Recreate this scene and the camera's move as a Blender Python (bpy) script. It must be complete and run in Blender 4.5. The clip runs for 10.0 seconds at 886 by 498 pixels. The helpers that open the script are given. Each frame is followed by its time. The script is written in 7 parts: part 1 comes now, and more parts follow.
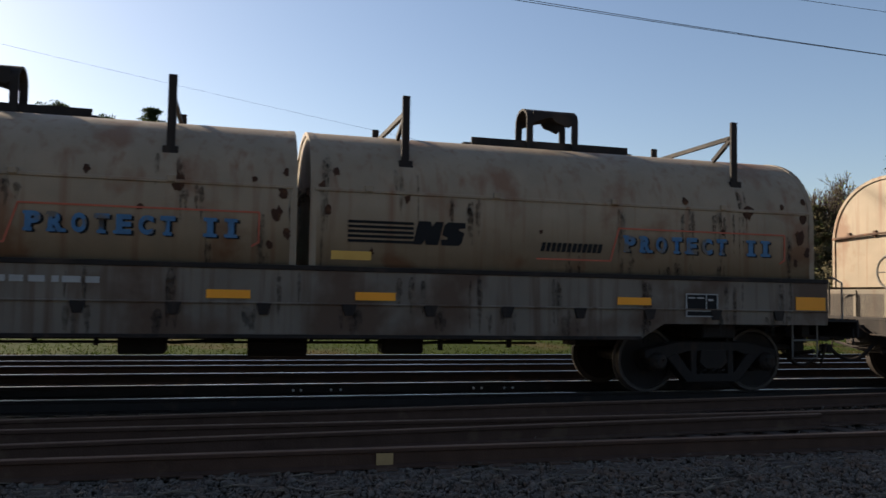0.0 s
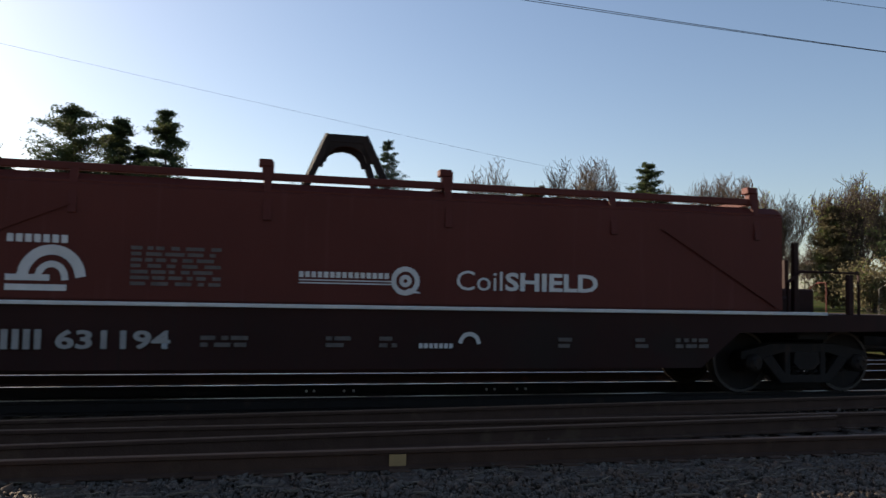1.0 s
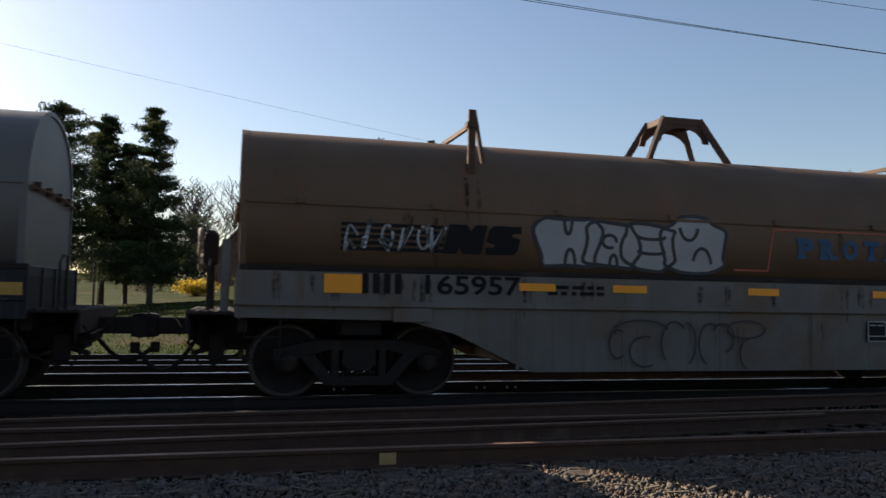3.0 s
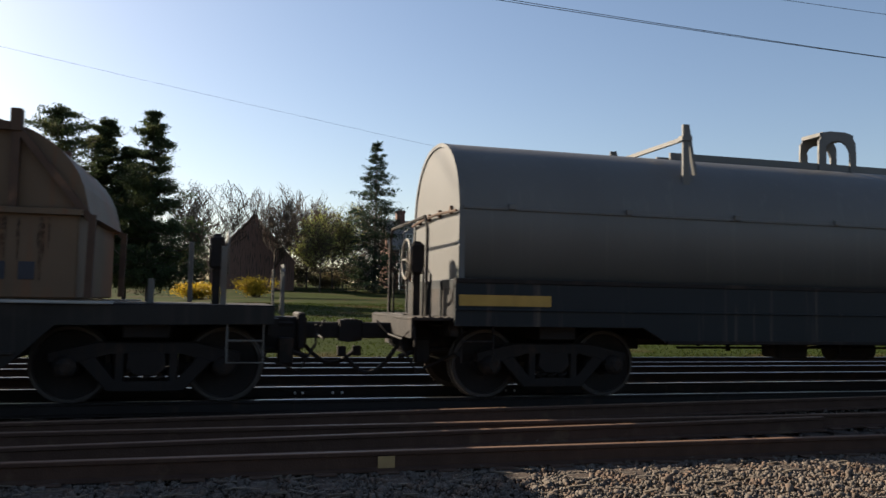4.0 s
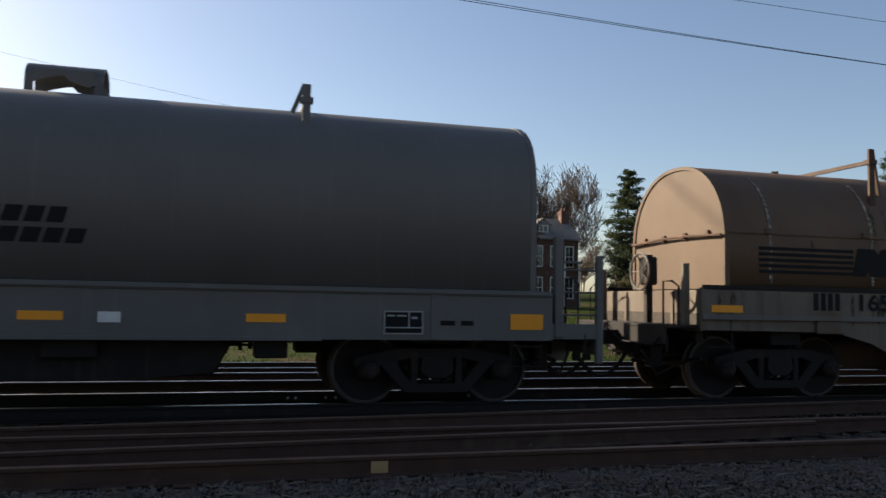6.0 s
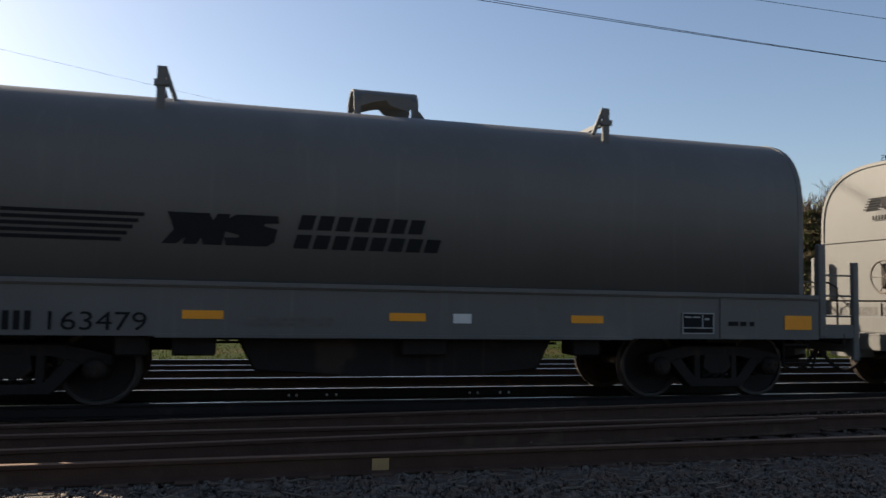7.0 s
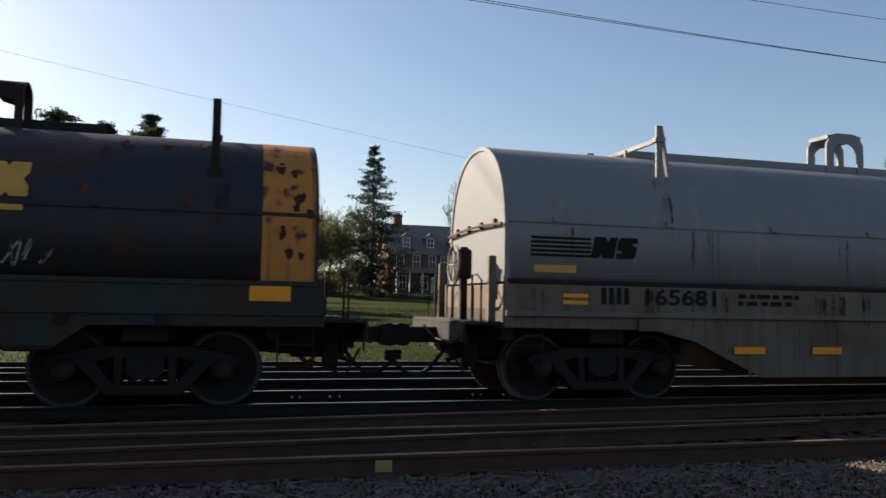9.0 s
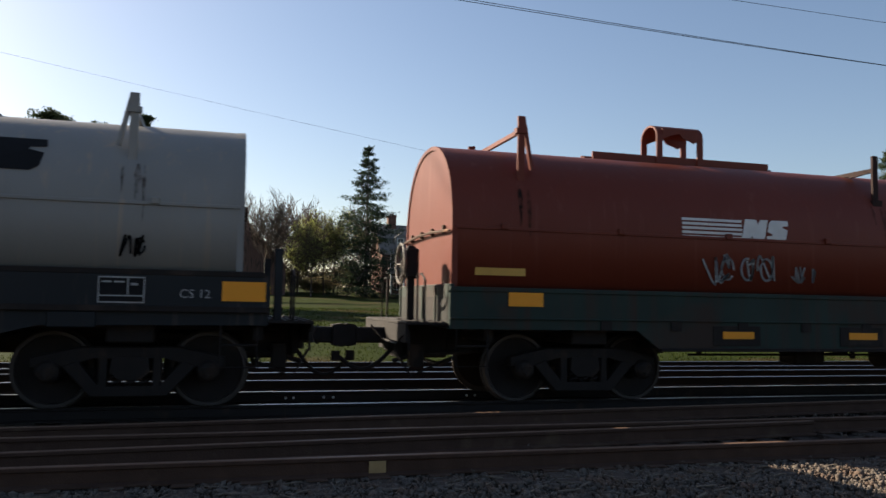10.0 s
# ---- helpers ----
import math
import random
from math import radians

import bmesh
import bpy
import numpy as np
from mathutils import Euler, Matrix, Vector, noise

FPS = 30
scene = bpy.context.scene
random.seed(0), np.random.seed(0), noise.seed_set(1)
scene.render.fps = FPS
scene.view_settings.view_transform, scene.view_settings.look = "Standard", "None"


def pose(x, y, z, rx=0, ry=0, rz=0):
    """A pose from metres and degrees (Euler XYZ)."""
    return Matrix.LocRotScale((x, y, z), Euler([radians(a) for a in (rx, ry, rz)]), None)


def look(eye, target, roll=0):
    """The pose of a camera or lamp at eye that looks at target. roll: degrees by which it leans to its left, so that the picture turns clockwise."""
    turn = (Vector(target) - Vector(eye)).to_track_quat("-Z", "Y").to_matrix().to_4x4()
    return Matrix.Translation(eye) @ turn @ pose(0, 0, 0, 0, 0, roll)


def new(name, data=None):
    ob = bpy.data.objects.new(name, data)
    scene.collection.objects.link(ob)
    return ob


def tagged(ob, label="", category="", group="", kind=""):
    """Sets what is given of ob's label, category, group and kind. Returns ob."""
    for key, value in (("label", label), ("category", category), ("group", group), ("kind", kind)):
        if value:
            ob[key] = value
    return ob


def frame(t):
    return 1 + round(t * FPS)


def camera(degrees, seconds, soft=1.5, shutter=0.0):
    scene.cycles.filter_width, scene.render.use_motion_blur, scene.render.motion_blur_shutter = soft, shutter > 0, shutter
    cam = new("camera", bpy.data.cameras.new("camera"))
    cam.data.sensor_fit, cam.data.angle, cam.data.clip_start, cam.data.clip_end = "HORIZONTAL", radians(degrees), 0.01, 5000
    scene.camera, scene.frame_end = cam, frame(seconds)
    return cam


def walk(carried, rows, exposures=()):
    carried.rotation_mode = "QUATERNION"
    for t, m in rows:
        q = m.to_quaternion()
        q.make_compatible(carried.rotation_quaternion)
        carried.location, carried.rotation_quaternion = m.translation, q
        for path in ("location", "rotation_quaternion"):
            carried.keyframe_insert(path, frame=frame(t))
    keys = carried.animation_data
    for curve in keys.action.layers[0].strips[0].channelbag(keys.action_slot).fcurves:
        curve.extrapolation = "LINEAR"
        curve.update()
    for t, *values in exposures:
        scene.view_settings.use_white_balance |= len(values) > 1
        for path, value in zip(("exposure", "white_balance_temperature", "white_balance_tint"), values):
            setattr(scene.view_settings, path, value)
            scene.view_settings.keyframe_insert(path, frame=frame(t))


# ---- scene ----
cam = camera(58.36, 10.0, 1.5, 0.04)
SPEED = 18.67
TRACK_Y = 11.134


def aim(right, down):
    """The held camera, turned a little: degrees to the left and downwards of its last view."""
    yaw, pitch = radians(15.6) - right, 0.0682 + down
    eye = Vector((0, 0, 1.324))
    way = Vector((math.sin(yaw) * math.cos(pitch), math.cos(yaw) * math.cos(pitch), math.sin(pitch)))
    return look(eye, eye + way, 1.07)


SWAY = ((0, 12, -13), (0.5, 14, -12), (1, 34.5, -11.5), (1.5, 51, -19.5), (2, 48, -23), (2.5, 28.5, -15.5), (3, 17, -14),
        (4.5, 14, -6), (5, 10.5, -5.5), (5.5, 6.5, 0.5), (6, 3.5, 0), (7.5, 5.5, -6), (8, 4.5, -2), (8.5, 10, -0.5),
        (9, 10.5, -1.5), (9.5, 7.5, -1), (10, 0, 0))
walk(cam, [(t, aim(a / 1404, b / 1404)) for t, a, b in SWAY], exposures=((0, 1.5, 6600, 13), (10, 1.5, 6600, 13)))

# ---- light ----
SUN_AZ, SUN_EL = -42.0, 26.0
world = bpy.data.worlds.new("sky")
scene.world = world
world.use_nodes = True
wn = world.node_tree
sky = wn.nodes.new("ShaderNodeTexSky")
sky.sky_type = "NISHITA"
sky.sun_disc = False
sky.sun_elevation, sky.sun_rotation = radians(SUN_EL), radians(SUN_AZ)
sky.air_density, sky.dust_density, sky.ozone_density = 1.0, 1.0, 1.6
wn.links.new(sky.outputs[0], wn.nodes["Background"].inputs[0])
wn.nodes["Background"].inputs[1].default_value = 0.05
sun = new("sun", bpy.data.lights.new("sun", "SUN"))
sun.data.energy, sun.data.angle, sun.data.color = 4.4, radians(0.53), (1.0, 0.88, 0.68)
sun.matrix_world = look((60 * math.sin(radians(SUN_AZ)) * math.cos(radians(SUN_EL)), 60 * math.cos(radians(SUN_AZ)) * math.cos(radians(SUN_EL)),
                         60 * math.sin(radians(SUN_EL))), (0, 0, 0))


# ---- materials ----
def material(name, base, rough=0.7, metal=0.0, dark=0.7, scale=6.0, bump=0.15, second=None, amount=0.5, streak=0.0, stretch=(1, 1, 1), gloss_var=0.1, fine=60.0, shine=0.32):
    """Paint, metal, stone or earth: base colour mottled at two scales, with patches of a second colour and optional vertical runs."""
    m = bpy.data.materials.new(name)
    m.use_nodes = True
    n, l = m.node_tree.nodes, m.node_tree.links
    p = n["Principled BSDF"]
    p.inputs["Roughness"].default_value, p.inputs["Metallic"].default_value = rough, metal
    p.inputs["Specular IOR Level"].default_value = shine
    tc = n.new("ShaderNodeTexCoord")
    mp = n.new("ShaderNodeMapping")
    mp.inputs["Scale"].default_value = stretch
    l.new(tc.outputs["Object"], mp.inputs[0])

    def noise_tex(s, detail, vec):
        t = n.new("ShaderNodeTexNoise")
        t.inputs["Scale"].default_value, t.inputs["Detail"].default_value = s, detail
        l.new(vec, t.inputs["Vector"])
        return t.outputs["Fac"]

    def ramp(src, a, b):
        r = n.new("ShaderNodeMapRange")
        r.inputs["From Min"].default_value, r.inputs["From Max"].default_value = a, b
        l.new(src, r.inputs["Value"])
        return r.outputs["Result"]

    def mix(fac, a, b):
        x = n.new("ShaderNodeMix")
        x.data_type = "RGBA"
        if isinstance(fac, float):
            x.inputs[0].default_value = fac
        else:
            l.new(fac, x.inputs[0])
        for i, c in ((6, a), (7, b)):
            if isinstance(c, tuple):
                x.inputs[i].default_value = (*c, 1)
            else:
                l.new(c, x.inputs[i])
        return x.outputs[2]

    big, small = noise_tex(scale, 4, mp.outputs[0]), noise_tex(fine, 3, mp.outputs[0])
    col = mix(ramp(big, 0.3, 0.7), base, tuple(c * dark for c in base))
    col = mix(ramp(small, 0.35, 0.9), col, tuple(c * (dark + 1) / 2 for c in base))
    if second:
        col = mix(ramp(noise_tex(scale * 0.6, 9, mp.outputs[0]), 0.70 - 0.4 * amount, 0.79 - 0.38 * amount), col, second)
    if second and streak:
        run = n.new("ShaderNodeMapping")
        run.inputs["Scale"].default_value = (9, 9, 0.5)
        l.new(tc.outputs["Object"], run.inputs[0])
        col = mix(ramp(noise_tex(1.0, 5, run.outputs[0]), 0.63 - 0.28 * streak, 0.86 - 0.25 * streak), col, second)
    l.new(col, p.inputs["Base Color"])
    l.new(ramp(big, 0.0 - rough / max(gloss_var, 0.01), 1.0 + (1 - rough) / max(gloss_var, 0.01)), p.inputs["Roughness"])
    b = n.new("ShaderNodeBump")
    b.inputs["Strength"].default_value, b.inputs["Distance"].default_value = bump, 0.02
    l.new(small, b.inputs["Height"])
    l.new(b.outputs[0], p.inputs["Normal"])
    return m


def leafy(m, share=0.35):
    """Lets part of the light through thin leaves."""
    n, l = m.node_tree.nodes, m.node_tree.links
    p, out = n["Principled BSDF"], n["Material Output"]
    t, x = n.new("ShaderNodeBsdfTranslucent"), n.new("ShaderNodeMixShader")
    x.inputs[0].default_value = share
    l.new(p.inputs["Base Color"].links[0].from_socket, t.inputs["Color"])
    l.new(p.outputs[0], x.inputs[1])
    l.new(t.outputs[0], x.inputs[2])
    l.new(x.outputs[0], out.inputs["Surface"])


RUST = (0.13, 0.055, 0.025)
M_TAN = material("weathered tan paint", (0.1248, 0.07987, 0.04867), 0.6, 0, 0.7, 1.2, 0.1, RUST, 0.18, 0.12, shine=0.22)
M_TAN_RUSTY = material("rust-streaked tan paint", (0.252, 0.195, 0.134), 0.6, 0, 0.75, 2.2, 0.12, (0.17, 0.095, 0.055), 0.36, 0.35)
M_BROWN = material("dusty brown paint", (0.1148, 0.0738, 0.04346), 0.65, 0, 0.7, 1.0, 0.1, RUST, 0.3, 0.3)
M_ORANGE = material("orange-brown paint", (0.125, 0.046, 0.021), 0.55, 0, 0.78, 0.9, 0.08, (0.16, 0.07, 0.04), 0.2, 0.15, shine=0.2)
M_RED = material("oxide red paint", (0.135, 0.027, 0.0145), 0.5, 0, 0.85, 0.8, 0.06, (0.16, 0.045, 0.03), 0.18, 0.1, shine=0.2)
M_MAROON = material("faded maroon paint", (0.0902, 0.01886, 0.01312), 0.6, 0, 0.8, 0.8, 0.08, (0.10, 0.03, 0.025), 0.2, 0.15, shine=0.2)
M_DKMAROON = material("sooty dark maroon paint", (0.030, 0.0105, 0.0085), 0.75, 0, 0.7, 1.0, 0.08, (0.02, 0.011, 0.009), 0.3, 0.2, shine=0.2)
M_GREY = material("blue-grey paint", (0.1074, 0.1048, 0.1011), 0.5, 0, 0.84, 0.9, 0.06, (0.125, 0.12, 0.112), 0.2, 0.16)
M_PALE = material("pale grey paint", (0.176, 0.1841, 0.1923), 0.5, 0, 0.85, 0.8, 0.05, (0.25, 0.22, 0.19), 0.15, 0.12)
M_WHITE = material("dirty white paint", (0.2182, 0.2147, 0.2042), 0.55, 0, 0.82, 0.9, 0.06, (0.3, 0.24, 0.18), 0.18, 0.15)
M_SILL = material("soiled light grey paint", (0.1412, 0.1311, 0.1177), 0.65, 0, 0.65, 1.4, 0.12, (0.11, 0.08, 0.058), 0.38, 0.45)
M_SILLTAN = material("soiled beige paint", (0.1454, 0.1186, 0.08798), 0.65, 0, 0.65, 1.4, 0.12, (0.095, 0.06, 0.04), 0.4, 0.45)
M_NAVY = material("blue-black paint", (0.01209, 0.01535, 0.0186), 0.55, 0, 0.8, 1.0, 0.06, (0.09, 0.07, 0.055), 0.2, 0.15, shine=0.2)
M_BLUE = material("rusted dark blue paint", (0.025, 0.026, 0.031), 0.55, 0, 0.8, 2.6, 0.08, (0.045, 0.025, 0.02), 0.38, 0.1, shine=0.2)
M_TEAL = material("faded blue-green paint", (0.024, 0.042, 0.035), 0.7, 0, 0.6, 1.4, 0.1, (0.038, 0.025, 0.019), 0.46, 0.5, shine=0.2)
M_YELLOW = material("rust-eaten yellow paint", (0.47, 0.185, 0.03), 0.6, 0, 0.8, 7.0, 0.1, (0.05, 0.022, 0.013), 0.34, 0.22)
M_BLACK = material("sooty black steel", (0.0163, 0.012, 0.0105), 0.8, 0, 0.7, 2.5, 0.2, (0.035, 0.024, 0.018), 0.3, 0.2, shine=0.25)
M_STEEL = material("grimy cast steel", (0.0158, 0.0116, 0.0101), 0.75, 0, 0.7, 4, 0.2, (0.035, 0.022, 0.015), 0.3, 0.1, shine=0.25)
M_TREAD = material("polished wheel steel", (0.06, 0.05, 0.045), 0.55, 0.4, 0.8, 6, 0.05)
M_RUSTY = material("rusted steel", (0.088, 0.048, 0.0304), 0.8, 0.1, 0.65, 5, 0.25, (0.20, 0.10, 0.055), 0.3, 0.1)
M_RAILTOP = material("polished rail head", (0.50, 0.49, 0.47), 0.28, 1.0, 0.85, 3, 0.02)
M_RAILDULL = material("dull rail head", (0.196, 0.115, 0.0759), 0.55, 0.35, 0.8, 3, 0.05)
M_RAILSIDE = material("dark rusted rail web", (0.078, 0.0419, 0.0283), 0.85, 0, 0.65, 5, 0.25, (0.09, 0.055, 0.035), 0.3, 0.1, shine=0.2)
M_STAIN = material("dark rust stain", (0.05, 0.026, 0.016), 0.85, 0, 0.6, 6, 0.15, (0.085, 0.042, 0.024), 0.4, shine=0.2)
M_RUSTDARK = material("deep brown rust", (0.055, 0.026, 0.016), 0.9, 0, 0.6, 9, 0.3, (0.09, 0.04, 0.02), 0.4, shine=0.15)
M_INKD = material("worn dull lettering", (0.13, 0.115, 0.105), 0.7, 0, 0.6, 8, 0.02)
M_CHALK = material("chalky wash-down", (0.30, 0.265, 0.215), 0.8, 0, 0.6, 6, 0.02)
M_GRIME = material("black grime", (0.028, 0.022, 0.018), 0.85, 0, 0.6, 6, 0.15, (0.05, 0.035, 0.025), 0.4, shine=0.2)


def thinned(m, low, high):
    """Let the paint below show through a thin stain, unevenly."""
    n, l = m.node_tree.nodes, m.node_tree.links
    tc, tex, mr = n.new("ShaderNodeTexCoord"), n.new("ShaderNodeTexNoise"), n.new("ShaderNodeMapRange")
    tex.inputs["Scale"].default_value, tex.inputs["Detail"].default_value = 14.0, 5.0
    mr.inputs["From Min"].default_value, mr.inputs["From Max"].default_value = 0.35, 0.7
    mr.inputs["To Min"].default_value, mr.inputs["To Max"].default_value = low, high
    l.new(tc.outputs["Object"], tex.inputs["Vector"])
    l.new(tex.outputs["Fac"], mr.inputs["Value"])
    l.new(mr.outputs["Result"], n["Principled BSDF"].inputs["Alpha"])


thinned(M_STAIN, 0.02, 0.62)
thinned(M_GRIME, 0.02, 0.55)
thinned(M_CHALK, 0.3, 1.0)
M_SILLBROWN = material("rust-soiled grey-brown paint", (0.165, 0.137, 0.109), 0.7, 0, 0.65, 1.4, 0.12, (0.075, 0.046, 0.03), 0.45, 0.5)
# rust brown, with the dark of backlit fittings put into the colour
M_FRAME = material("rust-brown steel in backlit tone", (0.075, 0.042, 0.027), 0.75, 0, 0.65, 3, 0.2, (0.12, 0.065, 0.038), 0.35, 0.1)
M_SOOT = material("soot-dark grey paint", (0.02571, 0.02338, 0.02151), 0.7, 0, 0.7, 1.3, 0.1, (0.035, 0.03, 0.026), 0.35, 0.35, shine=0.15)
M_TIE = material("creosoted timber", (0.0564, 0.0382, 0.0282), 0.85, 0, 0.6, 3, 0.4, (0.09, 0.075, 0.06), 0.4, 0, (1, 6, 1))
M_STONE = material("grey ballast stone", (0.155, 0.129, 0.108), 0.9, 0, 0.4, 8, 0.3, (0.115, 0.08, 0.06), 0.5, shine=0.2)
M_BOUNCE = material("pale light-bouncing gravel", (0.27, 0.235, 0.20), 0.95, 0, 0.6, 6, 0.6, (0.19, 0.16, 0.135), 0.45, shine=0.1)
M_BED = material("dark oily ballast", (0.0612, 0.0461, 0.0374), 0.9, 0, 0.5, 9, 0.8, (0.10, 0.085, 0.07), 0.45, shine=0.1)
M_REFLECT = material("amber reflective tape", (0.82, 0.31, 0.014), 0.4, 0, 0.9, 3, 0.02)
M_INKW = material("chalk white lettering", (0.62, 0.62, 0.60), 0.6, 0, 0.8, 5, 0.02)
M_INKG = material("faded white lettering", (0.33, 0.33, 0.32), 0.65, 0, 0.7, 5, 0.02)
M_INKK = material("black lettering", (0.009, 0.009, 0.010), 0.7, 0, 0.7, 5, 0.02, shine=0.15)
M_INKB = material("blue lettering", (0.008, 0.062, 0.135), 0.55, 0, 0.8, 5, 0.02)
M_INKBF = material("faded blue lettering", (0.045, 0.14, 0.27), 0.6, 0, 0.6, 7, 0.02, (0.10, 0.085, 0.07), 0.42)
M_INKR = material("red lining", (0.38, 0.09, 0.05), 0.6, 0, 0.8, 5, 0.02)
M_INKY = material("gold lettering", (0.52, 0.30, 0.06), 0.55, 0, 0.85, 5, 0.02)
M_SPRAYW = material("white spray paint", (0.52, 0.53, 0.54), 0.5, 0, 0.75, 4, 0.02)
M_SPRAYG = material("faded spray paint", (0.24, 0.235, 0.22), 0.6, 0, 0.6, 4, 0.02)
M_SPRAYK = material("black spray paint", (0.025, 0.025, 0.028), 0.5, 0, 0.7, 4, 0.02)
M_SPRAYS = material("silver spray paint", (0.252, 0.252, 0.258), 0.4, 0.3, 0.8, 2, 0.02)
M_SPRAYB = material("navy spray paint", (0.02, 0.025, 0.038), 0.5, 0, 0.7, 3, 0.02)


# ---- mesh helpers ----
def box(bm, x0, x1, y0, y1, z0, z1, bevel=0.0):
    vs = [bm.verts.new((x, y, z)) for x in (x0, x1) for y in (y0, y1) for z in (z0, z1)]
    fs = [bm.faces.new([vs[i] for i in q]) for q in ((0, 1, 3, 2), (4, 6, 7, 5), (0, 4, 5, 1), (2, 3, 7, 6), (0, 2, 6, 4), (1, 5, 7, 3))]
    if bevel:
        edges = list({e for f in fs for e in f.edges})
        bmesh.ops.bevel(bm, geom=edges, offset=bevel, segments=1, affect="EDGES")
    return bm


def prism(bm, pts, y0, y1):
    """A polygon in x and z, pushed through from y0 to y1."""
    a = [bm.verts.new((x, y0, z)) for x, z in pts]
    b = [bm.verts.new((x, y1, z)) for x, z in pts]
    k = len(pts)
    bm.faces.new(a)
    bm.faces.new(b[::-1])
    for i in range(k):
        bm.faces.new((a[i], b[i], b[(i + 1) % k], a[(i + 1) % k]))
    return bm


def along(bm, prof, xs, cap=True):
    """A closed section in y and z, carried along x."""
    rings = [[bm.verts.new((x, y, z)) for y, z in prof] for x in xs]
    k = len(prof)
    for r, s in zip(rings, rings[1:]):
        for i in range(k):
            bm.faces.new((r[i], r[(i + 1) % k], s[(i + 1) % k], s[i]))
    if cap:
        bm.faces.new([bm.verts.new(v.co) for v in rings[0][::-1]])
        bm.faces.new([bm.verts.new(v.co) for v in rings[-1]])
    return bm


def beam(bm, p, q, w=0.06, h=0.06):
    p, q = Vector(p), Vector(q)
    d = (q - p).normalized()
    side = d.cross(Vector((0, 0, 1)))
    side = side.normalized() if side.length > 0.05 else Vector((1, 0, 0))
    top = side.cross(d)
    a = [bm.verts.new(p + side * i * w / 2 + top * j * h / 2) for i, j in ((-1, -1), (1, -1), (1, 1), (-1, 1))]
    b = [bm.verts.new(q + side * i * w / 2 + top * j * h / 2) for i, j in ((-1, -1), (1, -1), (1, 1), (-1, 1))]
    bm.faces.new(a[::-1])
    bm.faces.new(b)
    for i in range(4):
        bm.faces.new((a[i], a[(i + 1) % 4], b[(i + 1) % 4], b[i]))
    return bm


def tube(bm, pts, r=0.02, n=6):
    pts = [Vector(p) for p in pts]
    rings = []
    for i, p in enumerate(pts):
        d = (pts[min(i + 1, len(pts) - 1)] - pts[max(i - 1, 0)]).normalized()
        u = d.orthogonal().normalized()
        w = d.cross(u)
        rad = r[i] if isinstance(r, (list, tuple)) else r
        rings.append([bm.verts.new(p + (u * math.cos(2 * math.pi * k / n) + w * math.sin(2 * math.pi * k / n)) * rad) for k in range(n)])
    for a, b in zip(rings, rings[1:]):
        s = min(range(n), key=lambda k: (b[k].co - a[0].co).length)
        for k in range(n):
            bm.faces.new((a[k], a[(k + 1) % n], b[(k + 1 + s) % n], b[(k + s) % n]))
    bm.faces.new(rings[0][::-1])
    bm.faces.new(rings[-1])
    return bm


def lathe_y(bm, prof, n=28, cx=0.0, cz=0.0):
    """A profile of (radius, y) turned about an axle that runs along y."""
    rings = [[bm.verts.new((cx + r * math.cos(2 * math.pi * k / n), y, cz + r * math.sin(2 * math.pi * k / n))) for k in range(n)] for r, y in prof]
    for a, b in zip(rings, rings[1:]):
        for k in range(n):
            bm.faces.new((a[k], a[(k + 1) % n], b[(k + 1) % n], b[k]))
    bm.faces.new(rings[0][::-1])
    bm.faces.new(rings[-1])
    return bm


def mesh_of(name, bm, mat, smooth=False):
    bmesh.ops.recalc_face_normals(bm, faces=bm.faces)
    me = bpy.data.meshes.new(name)
    bm.to_mesh(me)
    bm.free()
    for m in (mat if isinstance(mat, (list, tuple)) else [mat]):
        me.materials.append(m)
    if smooth:
        me.polygons.foreach_set("use_smooth", [True] * len(me.polygons))
    return me


def part(name, bm, mat, parent, label="", at=None, smooth=False):
    me = bm if isinstance(bm, bpy.types.Mesh) else mesh_of(name, bm, mat, smooth)
    ob = new(name, me)
    ob.parent = parent
    if at is not None:
        ob.matrix_basis = at
    return tagged(ob, label)


def thing(name, label, category, m=None, group="", kind=""):
    ob = new(name)
    ob.empty_display_size = 0.3
    if m is not None:
        ob.matrix_basis = m
    return tagged(ob, label, category, group, kind)


def solid(name, bm, mat, label, category, m=None, group="", kind="", smooth=False):
    ob = new(name, mesh_of(name, bm, mat, smooth))
    if m is not None:
        ob.matrix_basis = m
    return tagged(ob, label, category, group, kind)


def mesh_np(name, verts, faces, mat):
    me = bpy.data.meshes.new(name)
    verts, faces = np.asarray(verts, np.float32), np.asarray(faces, np.int32)
    me.vertices.add(len(verts))
    me.vertices.foreach_set("co", verts.ravel())
    k = faces.shape[1]
    me.loops.add(faces.size)
    me.loops.foreach_set("vertex_index", faces.ravel())
    me.polygons.add(len(faces))
    me.polygons.foreach_set("loop_start", np.arange(0, faces.size, k, dtype=np.int32))
    me.update(calc_edges=True)
    for m in (mat if isinstance(mat, (list, tuple)) else [mat]):
        me.materials.append(m)
    return me


# ---- ground and tracks ----
def ground_height(x, y):
    z = np.where(y < 4.5, -0.38, -0.30)
    rise = np.interp(y, [17, 19, 30, 60, 80, 112, 150, 300, 3000], [-0.3, -0.12, 0.2, 0.9, 1.25, 2.55, 4.0, 5.0, 6.0])
    z = np.where(y > 17, rise, z)
    z = z - np.clip((1 - x) / 12, 0, 1) * np.clip((y - 25) / 20, 0, 1) * np.clip((98 - y) / 24, 0, 1) * 0.9
    return z + np.where(y > 19, 0.12 * np.sin(x * 0.21 + y * 0.13) * np.sin(y * 0.17), 0)


